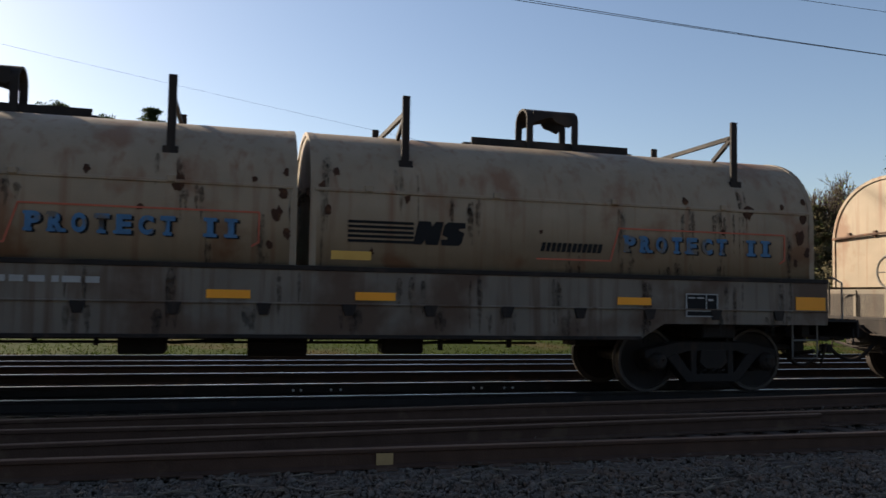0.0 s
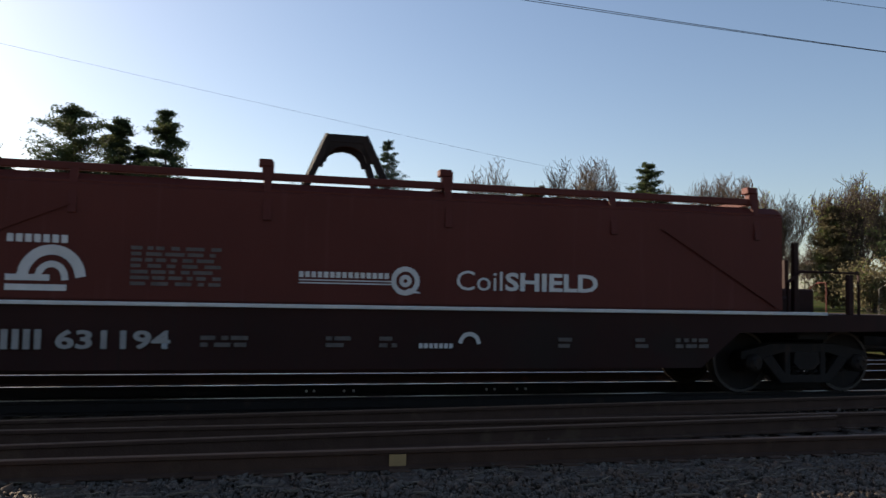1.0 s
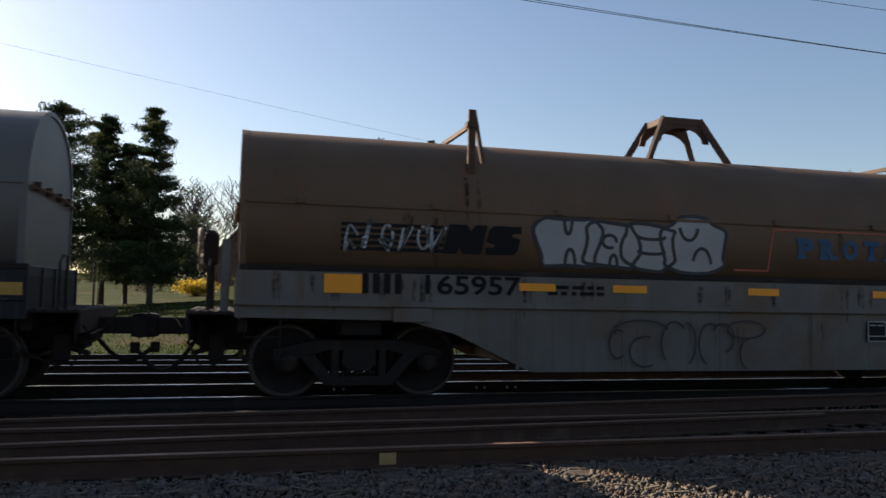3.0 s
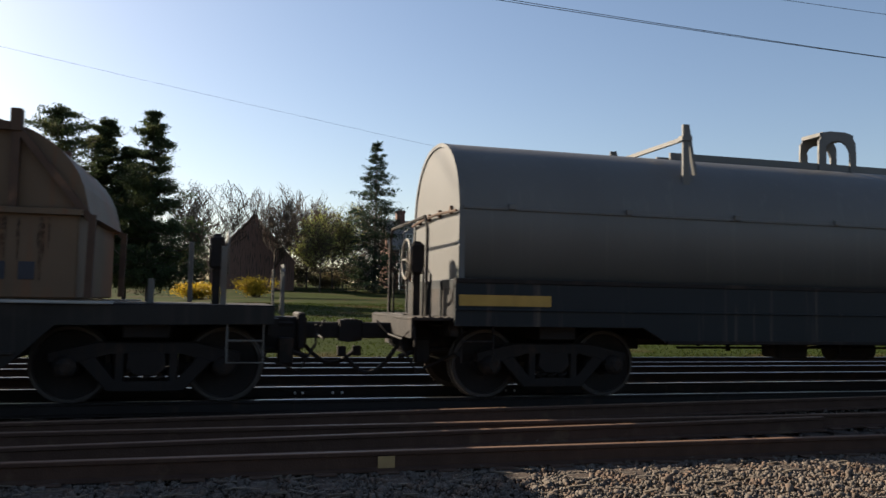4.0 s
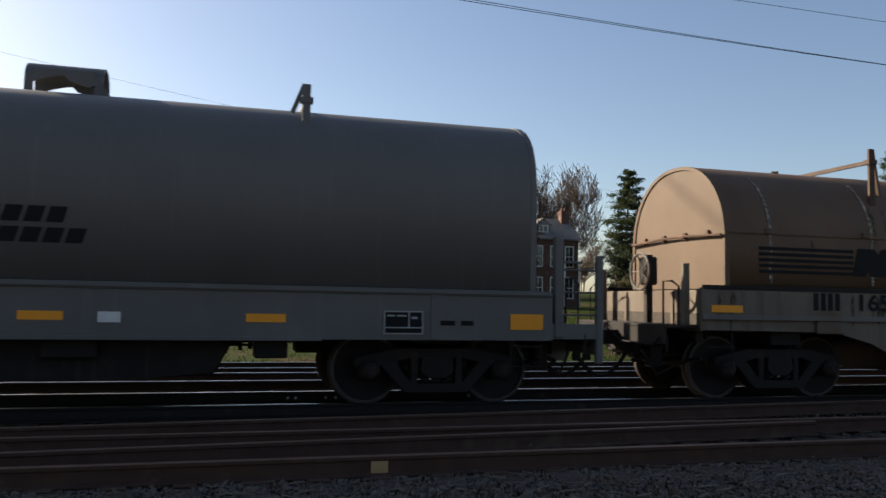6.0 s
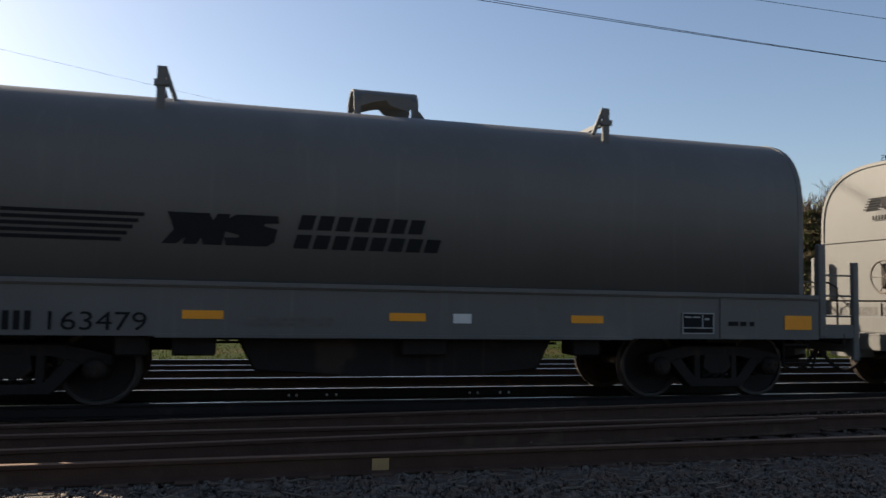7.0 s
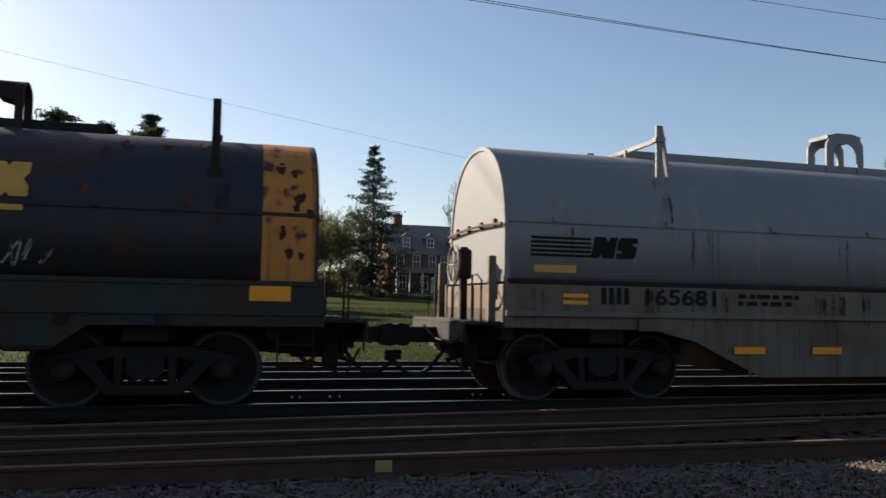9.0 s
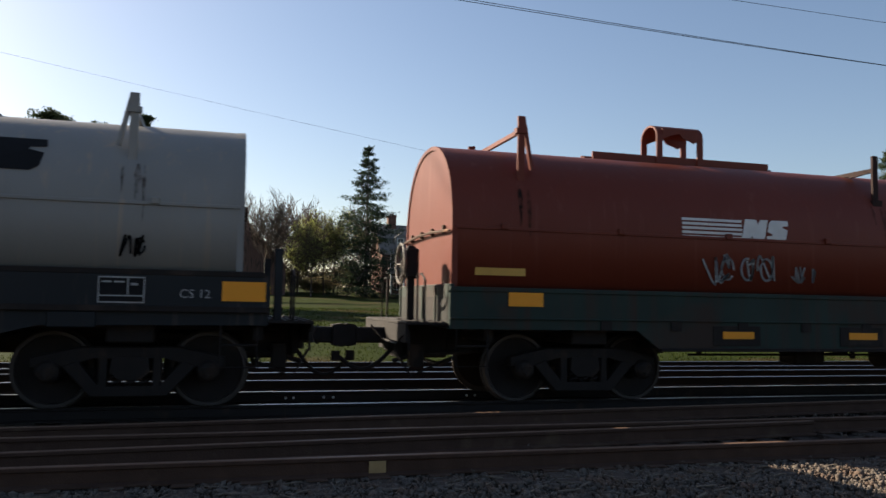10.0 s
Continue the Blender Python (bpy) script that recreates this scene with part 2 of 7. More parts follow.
def grass_material():
    m = material("spring lawn grass", (0.043, 0.061, 0.013), 0.9, 0, 0.6, 0.5, 0.5, (0.066, 0.056, 0.024), 0.46, 0, (1, 1, 1), 0.1, 14.0, 0.05)
    return m


M_GRASS = grass_material()


def build_ground():
    def axis(a, b, fine0, fine1, step):
        v = list(np.arange(fine0, fine1 + 1e-6, step))
        d = step
        while v[-1] < b:
            d *= 1.35
            v.append(v[-1] + d)
        d = step
        while v[0] > a:
            d *= 1.35
            v.insert(0, v[0] - d)
        return np.array(v)

    xs, ys = axis(-3000, 3000, -30, 90, 2.0), axis(-3000, 3000, -6, 140, 1.6)
    gx, gy = np.meshgrid(xs, ys, indexing="ij")
    v = np.stack([gx, gy, ground_height(gx, gy)], -1).reshape(-1, 3)
    nx, ny = len(xs), len(ys)
    i = (np.arange(nx - 1)[:, None] * ny + np.arange(ny - 1)[None]).ravel()
    ob = new("ground", mesh_np("ground", v, np.stack([i, i + ny, i + ny + 1, i + 1], 1), M_GRASS))
    ob.data.polygons.foreach_set("use_smooth", [True] * len(ob.data.polygons))
    tagged(ob, "green spring lawn rising gently away from the railway", "ground", kind="structure")
    # grass tufts along the verge beyond the last track and over the near lawn
    rng = np.random.default_rng(4)
    k = 60000
    px = rng.uniform(-14, 34, k)
    py = 17.6 + rng.power(0.6, k) * 40
    pz = ground_height(px, py)
    hgt = rng.uniform(0.02, 0.07, k)
    ang = rng.uniform(0, np.pi, k)
    w = 0.02 + 0.012 * (py - 17) / 10
    dx, dy = np.cos(ang) * w, np.sin(ang) * w
    lean = rng.normal(0, 0.05, (k, 2))
    v = np.stack([np.stack([px - dx, py - dy, pz - 0.01], 1), np.stack([px + dx, py + dy, pz - 0.01], 1),
                  np.stack([px + lean[:, 0], py + lean[:, 1], pz + hgt], 1)], 1).reshape(-1, 3)
    ob = new("grass", mesh_np("grass", v, np.arange(3 * k).reshape(-1, 3), M_GRASS))
    tagged(ob, "short green and straw-coloured grass blades on the lawn", "grass", kind="stuff")


def build_ballast():
    xs, ys = np.arange(-30, 60, 0.25), np.concatenate([np.arange(3.0, 9.4, 0.12), np.arange(9.4, 17.6, 0.3)])
    gx, gy = np.meshgrid(xs, ys, indexing="ij")
    rng = np.random.default_rng(2)
    z = -0.215 + rng.normal(0, 0.012, gx.shape) + 0.02 * np.sin(gx * 1.3) * np.sin(gy * 2.1)
    z -= np.clip((6.3 - gy) / 3, 0, 1) * 0.08
    z = np.where(gy > 16.9, np.minimum(z, -0.2 - (gy - 16.9) * 0.25), z)
    v = np.stack([gx, gy, z], -1).reshape(-1, 3)
    nx, ny = len(xs), len(ys)
    i = (np.arange(nx - 1)[:, None] * ny + np.arange(ny - 1)[None]).ravel()
    ob = new("ballast", mesh_np("ballast", v, np.stack([i, i + ny, i + ny + 1, i + 1], 1), M_BED))
    tagged(ob, "dark oily crushed-stone ballast under the tracks", "ballast", kind="structure")
    # pale gravel out of view, added to bounce sunlight onto the cars' lower walls
    yx, yy = np.meshgrid(np.linspace(-90, 110, 81), np.linspace(-34, 3.05, 20), indexing="ij")
    yz = -0.292 + rng.normal(0, 0.006, yx.shape)
    i = (np.arange(80)[:, None] * 20 + np.arange(19)[None]).ravel()
    bounce_sheet = new("bounce_gravel", mesh_np("bounce_gravel", np.stack([yx, yy, yz], -1).reshape(-1, 3), np.stack([i, i + 20, i + 21, i + 1], 1), M_BOUNCE))
    tagged(bounce_sheet, "added unseen pale gravel that bounces sunlight onto the cars", "ground", kind="structure")
    # single stones, nearest the camera
    bv = np.array([(i, j, k) for i in (-1, 1) for j in (-1, 1) for k in (-1, 1)], float) * 0.72
    bf = np.array(((0, 1, 3), (0, 3, 2), (4, 6, 7), (4, 7, 5), (0, 4, 5), (0, 5, 1), (2, 3, 7), (2, 7, 6), (0, 2, 6), (0, 6, 4), (1, 5, 7), (1, 7, 3)))
    k = 50000
    x, y = rng.uniform(-4, 13, k), rng.uniform(4.6, 7.0, k)
    extra = 7000
    x, y = np.append(x, rng.uniform(-6, 24, extra)), np.append(y, rng.uniform(6.9, 10.2, extra))
    k += extra
    size = rng.uniform(0.007, 0.020, k) * (1 + 0.7 * (rng.random(k) > 0.94))
    jit = 1 + rng.normal(0, 0.22, (k, len(bv), 1))
    sx = rng.uniform(0.6, 1.35, (k, 1, 3))
    v = bv[None] * jit * sx * size[:, None, None]
    a = rng.uniform(0, 2 * np.pi, k)
    tilt = rng.uniform(-0.7, 0.7, k)
    ca, sa, ct, st = np.cos(a)[:, None], np.sin(a)[:, None], np.cos(tilt)[:, None], np.sin(tilt)[:, None]
    vx, vy, vz = v[..., 0], v[..., 1] * ct - v[..., 2] * st, v[..., 1] * st + v[..., 2] * ct
    v = np.stack([vx * ca - vy * sa + x[:, None], vx * sa + vy * ca + y[:, None],
                  vz - 0.205 - np.clip((6.3 - y[:, None]) / 3, 0, 1) * 0.08 + rng.uniform(0, 0.03, (k, 1))], -1)
    f = (bf[None] + (np.arange(k) * len(bv))[:, None, None]).reshape(-1, 3)
    ob = new("ballast_stones", mesh_np("ballast_stones", v.reshape(-1, 3), f, M_STONE))
    tagged(ob, "loose angular grey ballast stones beside the rail", "gravel", kind="stuff")


def build_debris():
    """Splinters of old ties and dry stalks among the stones."""
    r = random.Random(12)
    bm = bmesh.new()
    for _ in range(260):
        x, y, a, ln = r.uniform(-3, 12), r.uniform(5.2, 6.9), r.uniform(-0.6, 0.6), r.uniform(0.04, 0.22)
        z = -0.165 - max(0, (6.3 - y) / 3) * 0.08
        beam(bm, (x, y, z + r.uniform(-0.01, 0.02)), (x + ln * math.cos(a), y + ln * math.sin(a), z + r.uniform(-0.01, 0.02)), r.uniform(0.006, 0.03), r.uniform(0.004, 0.012))
    solid("wood_debris", bm, material("weathered wood splinters", (0.17, 0.135, 0.10), 0.9, 0, 0.5, 6, 0.3), "weathered wood splinters lying among the ballast stones", "debris", kind="stuff")


RAIL = ((-0.07, -0.17), (0.07, -0.17), (0.07, -0.158), (0.015, -0.14), (0.009, -0.045), (0.035, -0.035), (0.036, -0.006), (0.03, 0.0),
        (-0.03, 0.0), (-0.036, -0.006), (-0.035, -0.035), (-0.009, -0.045), (-0.015, -0.14), (-0.07, -0.158))


def rail_mesh(length, top, side=M_RAILSIDE):
    bm = bmesh.new()
    along(bm, RAIL, [0, length])
    me = mesh_of("rail", bm, [side, top])
    for p in me.polygons:
        if p.center.z > -0.004:
            p.material_index = 1
    return me


def build_tracks():
    tie = bmesh.new()
    box(tie, -0.11, 0.11, -1.3, 1.3, -0.34, -0.17, 0.012)
    tie = mesh_of("tie", tie, M_TIE)
    plate = bmesh.new()
    box(plate, -0.09, 0.09, -0.17, 0.17, -0.171, -0.163)
    plate = mesh_of("tie_plate", plate, M_RUSTY)
    bright, dull = rail_mesh(330, M_RAILTOP, M_STEEL), rail_mesh(330, M_RAILDULL)
    rng = random.Random(3)
    for i, (yc, top, x0, x1) in enumerate(((7.585, dull, -5, 22), (TRACK_Y, bright, -8, 26), (14.23, bright, -10, 30), (17.1, bright, -10, 30))):
        tr = tagged(new("track_%d" % (i + 1)), "railway track of steel rails on dark timber ties", "railway track", "tracks", "structure")
        tr.location = (0, yc, 0)
        for s in (-0.7175, 0.7175):
            part("rail", top, None, tr, at=pose(-130, s, -0.0 if i < 3 else -0.03))
        x = x0
        while x < x1 and i < 3:
            part("tie", tie, None, tr, at=pose(x + rng.uniform(-0.03, 0.03), rng.uniform(-0.06, 0.06), rng.uniform(-0.012, 0.0), 0, 0, rng.uniform(-1.5, 1.5)))
            if i == 0:
                for s in (-0.7175, 0.7175):
                    part("tie_plate", plate, None, tr, at=pose(x, s, 0.002))
            x += 0.53
    # the diverging rails of a turnout on the nearest track
    sw = tagged(new("track_5"), "rusty diverging rails of a turnout", "railway track", "tracks", "structure")
    short = rail_mesh(60, M_RAILDULL)
    slope = math.degrees(math.atan2(0.675, 8.99))
    part("rail", short, None, sw, at=pose(-42.0, 8.934 - 39.93 * 0.0751, 0, 0, 0, slope))
    b = rail_mesh(39, M_RAILDULL)
    part("rail", b, None, sw, at=pose(-32.0, 7.536 - 30.26 * 0.0659, 0, 0, 0, math.degrees(math.atan(0.0659))))
    # joint bars on the running rail; the bolt heads' white stands in for glints
    jb = tagged(new("joint_bar"), "steel joint bar with bolt heads whitened as glints", "rail joint", kind="structure")
    jb.location = (0, TRACK_Y + 0.7175 - 0.03, -0.09)
    bm = bmesh.new()
    for x in (1.18, 4.03):
        box(bm, x - 0.36, x + 0.46, -0.012, 0.012, -0.035, 0.035, 0.004)
    part("bar", bm, M_STEEL, jb)
    for x in (0.97, 1.08, 1.52, 1.66, 3.72, 3.85, 4.22, 4.36):
        bm = bmesh.new()
        bmesh.ops.create_icosphere(bm, subdivisions=2, radius=0.021)
        part("bolt", bm, M_INKW, jb, at=pose(x, -0.016, 0))
    mark = bmesh.new()
    box(mark, -0.075, 0.075, -0.004, 0.004, -0.055, 0.055, 0.003)
    solid("paint_mark", mark, material("faded ochre paint", (0.42, 0.27, 0.12), 0.8, 0, 0.7, 9), "small ochre paint mark on the web of the rail", "paint mark", pose(1.36, 6.84, -0.1), kind="structure")


def build_back():
    """A long dark bank, added unseen behind the camera to hold back low sky light."""
    xs = np.linspace(-160, 200, 120)
    rng = np.random.default_rng(9)
    top = 9 + rng.normal(0, 0.8, len(xs))
    bm = bmesh.new()
    rows = [[bm.verts.new((x, -48 - 3 * k + (0.8 * rng.normal() if 0 < k < 3 else 0), -0.4 + h * t)) for x, t in zip(xs, top)] for k, h in ((0, 0.0), (0.6, 0.45), (1.2, 0.8), (2.2, 1.0), (4, 0.0))]
    for a, b in zip(rows, rows[1:]):
        for i in range(len(xs) - 1):
            bm.faces.new((a[i], a[i + 1], b[i + 1], b[i]))
    solid("unseen_sky_blocker", bm, material("dark sky-blocking green", (0.022, 0.03, 0.016), 0.95, 0, 0.6, 0.8, 0.4), "added unseen dark bank that holds back low sky light", "bank", kind="structure")


build_back()
build_ground()
build_ballast()
build_tracks()
build_debris()
# ---- rolling stock ----
HW = 1.47
CACHE = {}


def shared(key, make):
    if key not in CACHE:
        CACHE[key] = make()
    return CACHE[key]


def wheelset_mesh():
    bm = bmesh.new()
    for s in (-1, 1):
        prof = [(0.10, 0.62), (0.38, 0.655), (0.41, 0.665), (0.485, 0.668), (0.485, 0.695), (0.462, 0.705), (0.457, 0.80), (0.415, 0.80), (0.40, 0.765), (0.17, 0.75), (0.15, 0.80), (0.10, 0.81)]
        lathe_y(bm, [(r, s * y) for r, y in prof], 32)
    lathe_y(bm, [(0.08, -1.05), (0.08, 1.05)], 12)
    me = mesh_of("wheelset", bm, [M_BLACK, M_TREAD])
    for p in me.polygons:
        c = p.center
        if math.hypot(c.x, c.z) > 0.40 and abs(c.y) > 0.66:
            p.material_index = 1
    return me


def side_frame_mesh():
    bm = bmesh.new()
    y0, y1 = -0.09, 0.09
    prism(bm, [(-1.08, 0.50), (-1.08, 0.62), (-0.55, 0.74), (0.55, 0.74), (1.08, 0.62), (1.08, 0.50), (0.72, 0.50), (0.40, 0.62), (-0.40, 0.62), (-0.72, 0.50)], y0, y1)
    prism(bm, [(-0.75, 0.52), (-0.58, 0.58), (-0.34, 0.27), (0.34, 0.27), (0.58, 0.58), (0.75, 0.52), (0.42, 0.16), (-0.42, 0.16)], y0 - 0.01, y1 + 0.01)
    for s in (-1, 1):
        box(bm, s * 0.30 - 0.05, s * 0.30 + 0.05, y0, y1, 0.26, 0.64)
    bmesh.ops.bevel(bm, geom=list(bm.edges), offset=0.012, segments=1, affect="EDGES")
    for x in (-0.15, 0.0, 0.15):
        for y in (-0.05, 0.05):
            tube(bm, [(x + 0.055 * math.cos(a * 0.9), y + 0.055 * math.sin(a * 0.9), 0.27 + a * 0.011) for a in range(24)], 0.016, 5)
    return mesh_of("side_frame", bm, M_STEEL)


def bearing_mesh():
    bm = bmesh.new()
    lathe_y(bm, [(0.05, -0.16), (0.10, -0.14), (0.135, -0.10), (0.135, 0.10), (0.09, 0.12)], 14)
    for k in range(3):
        a = 2 * math.pi * k / 3 + 0.5
        box(bm, 0.06 * math.cos(a) - 0.018, 0.06 * math.cos(a) + 0.018, -0.175, -0.13, 0.06 * math.sin(a) - 0.018, 0.06 * math.sin(a) + 0.018)
    return mesh_of("bearing_cap", bm, M_STEEL)


def bolster_mesh():
    bm = bmesh.new()
    prism(bm, [(-0.22, 0.45), (-0.2, 0.62), (0.2, 0.62), (0.22, 0.45), (0.12, 0.36), (-0.12, 0.36)], -1.12, 1.12)
    lathe = bmesh.ops.create_cone(bm, cap_ends=True, segments=20, radius1=0.26, radius2=0.26, depth=0.22, matrix=Matrix.Translation((0, 0, 0.72)))
    for s in (-1, 1):
        box(bm, s * 0.45 - 0.04, s * 0.45 + 0.04, -0.85, 0.85, 0.36, 0.48)
        for y in (-0.72, 0.72):
            box(bm, s * 0.39 - 0.03, s * 0.39 + 0.03, y - 0.05, y + 0.05, 0.25, 0.6)
    return mesh_of("bolster", bm, M_STEEL)


def body_bolster_mesh():
    """Centre sill, cross bearers and brake levers of the body above a bogie."""
    bm = bmesh.new()
    box(bm, -1.75, 1.75, -0.24, 0.24, 0.62, 1.04, 0.015)
    box(bm, -0.26, 0.26, -1.25, 1.25, 0.80, 1.04, 0.015)
    for x in (-1.45, 1.45):
        box(bm, x - 0.06, x + 0.06, -1.25, 1.25, 0.84, 1.04)
    beam(bm, (-1.2, -0.45, 0.95), (1.1, -0.5, 0.80), 0.05, 0.08)
    tube(bm, [(-1.7, -0.9, 0.99), (1.7, -0.9, 0.97)], 0.03, 6)
    return mesh_of("body_bolster", bm, M_BLACK)


def bogie(car, x):
    part("body_bolster", shared("body_bolster", body_bolster_mesh), None, car, "sooty centre sill and bolster above the bogie", pose(x, 0, 0))
    b = part("bogie", shared("bolster", bolster_mesh), None, car, "black cast-steel three-piece bogie", pose(x, 0, 0))
    for y in (-1.0, 1.0):
        part("side_frame", shared("frame", side_frame_mesh), None, b, at=pose(0, y, 0))
        for dx in (-0.889, 0.889):
            part("bearing_cap", shared("bearing", bearing_mesh), None, b, at=pose(dx, y * 1.03, 0.457, 0, 0, 0 if y < 0 else 180))
    for dx in (-0.889, 0.889):
        w = part("wheelset", shared("wheelset", wheelset_mesh), None, b, "pair of steel wheels with bright rims", pose(dx, 0, 0.457))
        WHEELS.append((w, dx))
    return b


def coupler_mesh():
    bm = bmesh.new()
    box(bm, -0.5, 0.42, -0.11, 0.11, 0.75, 0.97, 0.02)
    prism(bm, [(0.40, 0.72), (0.52, 0.70), (0.60, 0.72), (0.60, 1.0), (0.52, 1.02), (0.40, 1.0)], -0.19, 0.10)
    prism(bm, [(0.55, 0.74), (0.70, 0.76), (0.70, 0.98), (0.55, 1.0)], -0.17, -0.06)
    prism(bm, [(0.55, 0.74), (0.68, 0.76), (0.68, 0.98), (0.55, 1.0)], 0.04, 0.13)
    box(bm, -0.75, -0.05, -0.24, 0.24, 0.68, 1.04, 0.02)
    return mesh_of("coupler", bm, M_STEEL)


def hose_mesh(seed):
    r = random.Random(seed)
    bm = bmesh.new()
    sag = r.uniform(0.28, 0.42)
    tube(bm, [(0.1 + 0.75 * u, 0.28 - 0.22 * u, 0.72 - sag * math.sin(math.pi * min(u * 0.9, 1)) - 0.05 * u) for u in np.linspace(0, 1, 12)], 0.03, 7)
    tube(bm, [(-0.2, 0.28, 0.75), (0.1, 0.28, 0.72)], 0.035, 7)
    box(bm, 0.82, 0.94, 0.02, 0.10, 0.50, 0.64, 0.01)
    return mesh_of("air_hose", bm, M_BLACK)


def end_gear(car, x, d, seed, spec):
    """Coupler, hose, lever, steps, platform and brake gear at the end that faces d."""
    turn = 0 if d > 0 else 180
    body = spec["sill"]
    part("coupler", shared("coupler", coupler_mesh), None, car, "grimy knuckle coupler", pose(x + d * 0.55, 0, 0, 0, 0, turn))
    part("air_hose", shared("hose%d" % (seed % 3), lambda: hose_mesh(seed % 3)), None, car, "black rubber brake hose", pose(x + d * 0.35, 0, 0, 0, 0, turn))
    bm = bmesh.new()
    tube(bm, [(x + d * 0.5, -1.35, 0.98), (x + d * 0.62, -1.2, 0.8), (x + d * 0.62, -0.3, 0.82), (x + d * 0.75, -0.12, 1.0)], 0.014)
    tube(bm, [(x + d * 0.5, -1.4, 0.95), (x + d * 0.5, -1.4, 0.72)], 0.014)
    part("uncoupling_lever", bm, M_STEEL, car)
    deep = spec.get("platform", 0.55)
    if deep:
        bm = bmesh.new()
        z = spec.get("platform_z", 1.08)
        xa, xb = sorted((x, x + d * deep))
        box(bm, xa, xb, -HW + 0.06, HW - 0.06, z - 0.035, z, 0.006)
        bars = []
        for k in range(5):
            xx = xa + (xb - xa) * (k + 0.5) / 5
            bars.append((xx - 0.02, xx + 0.02, -HW + 0.08, HW - 0.08, z, z + 0.012))
        box(bm, xb - 0.03 if d > 0 else xa, xb if d > 0 else xa + 0.03, -HW + 0.06, HW - 0.06, z - 0.26, z - 0.035)
        box(bm, xa, xb, -0.3, 0.3, z - 0.4, z - 0.03)
        mat = spec.get("platform_mat", body if body is M_GREY else M_BLACK)
        deck = part("end_platform", bm, mat, car, "steel end platform with grating")
        for b in bars:
            bm = bmesh.new()
            box(bm, *b)
            part("grating_bar", bm, mat, deck)
    # draft gear and the brake pipe's fittings
    bm = bmesh.new()
    box(bm, *sorted((x - d * 0.3, x + d * 0.42)), -0.33, 0.33, 0.56, 1.04, 0.02)
    box(bm, *sorted((x + d * 0.36, x + d * 0.46)), -0.42, 0.42, 0.62, 1.1, 0.02)
    part("draft_gear", bm, M_STEEL, car, "grimy draft gear box round the coupler shank")
    bm = bmesh.new()
    box(bm, *sorted((x + d * 0.1, x + d * 0.3)), -0.62, -0.42, 0.44, 0.78, 0.02)
    tube(bm, [(x - d * 0.6, -0.5, 0.66), (x + d * 0.2, -0.5, 0.62), (x + d * 0.5, -0.42, 0.52)], 0.035)
    part("angle_cock", bm, M_STEEL, car)
    bm = bmesh.new()
    tube(bm, [(x - d * 0.1, -1.3, 0.62), (x - d * 0.1, -0.6, 0.5), (x - d * 0.1, 0.6, 0.5), (x - d * 0.1, 1.3, 0.62)], 0.03)
    tube(bm, [(x - d * 0.1, -0.9, 0.56), (x + d * 0.35, -0.9, 0.36), (x + d * 0.55, -0.8, 0.7)], 0.02)
    part("brake_rod", bm, M_STEEL, car)
    bm = bmesh.new()
    box(bm, *sorted((x - d * 0.02, x - d * 0.08)), -HW + 0.07, HW - 0.07, 1.0, spec.get("end_top", 1.58), 0.01)
    for y in (-0.7, 0.0, 0.7):
        box(bm, *sorted((x, x - d * 0.03)), y - 0.03, y + 0.03, 1.0, spec.get("end_top", 1.58) - 0.02)
    part("end_wall", bm, spec.get("end_mat", body), car, "steel end wall below the cover")
    for y in (-HW + 0.08, HW - 0.08):
        bm = bmesh.new()
        xx = x - d * 0.12
        w = 0.42
        tube(bm, [(xx, y, 1.05), (xx, y, 0.52), (xx - d * w, y, 0.52), (xx - d * w, y, 1.05)], 0.016)
        tube(bm, [(xx, y, 0.78), (xx - d * w, y, 0.78)], 0.014)
        part("step", bm, spec.get("step_mat", M_BLACK), car, "bent steel stirrup step")
        bm = bmesh.new()
        px = x + d * (deep * 0.55 if deep else 0.1)
        tube(bm, [(px, y * 0.99, 1.08), (px, y * 0.99, 1.62), (px, y * 0.86, 1.70), (px, y * 0.70, 1.70), (px, y * 0.70, 1.08)], 0.016)
        part("handrail", bm, spec.get("step_mat", M_SOOT), car)


def brake_stand(car, x, d, mat, high=1.95):
    bm = bmesh.new()
    box(bm, x - 0.05, x + 0.05, -0.60, -0.50, 1.05, high + 0.15, 0.008)
    box(bm, x - 0.09, x + 0.09, -0.68, -0.42, high - 0.30, high + 0.12, 0.03)
    post = part("brake_stand", bm, mat, car, "hand brake gear on an upright post")
    bm = bmesh.new()
    ring = [(0.0, 0.27 * math.cos(a), 0.27 * math.sin(a)) for a in np.linspace(0, 2 * math.pi, 25)]
    tube(bm, ring, 0.02, 6)
    for k in range(5):
        a = 2 * math.pi * k / 5
        tube(bm, [(0, 0, 0), (d * -0.03, 0.15 * math.cos(a), 0.15 * math.sin(a)), (0, 0.26 * math.cos(a), 0.26 * math.sin(a))], 0.012, 5)
    part("brake_wheel", bm, M_SILL, post, "spoked steel hand brake wheel", pose(x + d * 0.14, -0.55, high - 0.1))


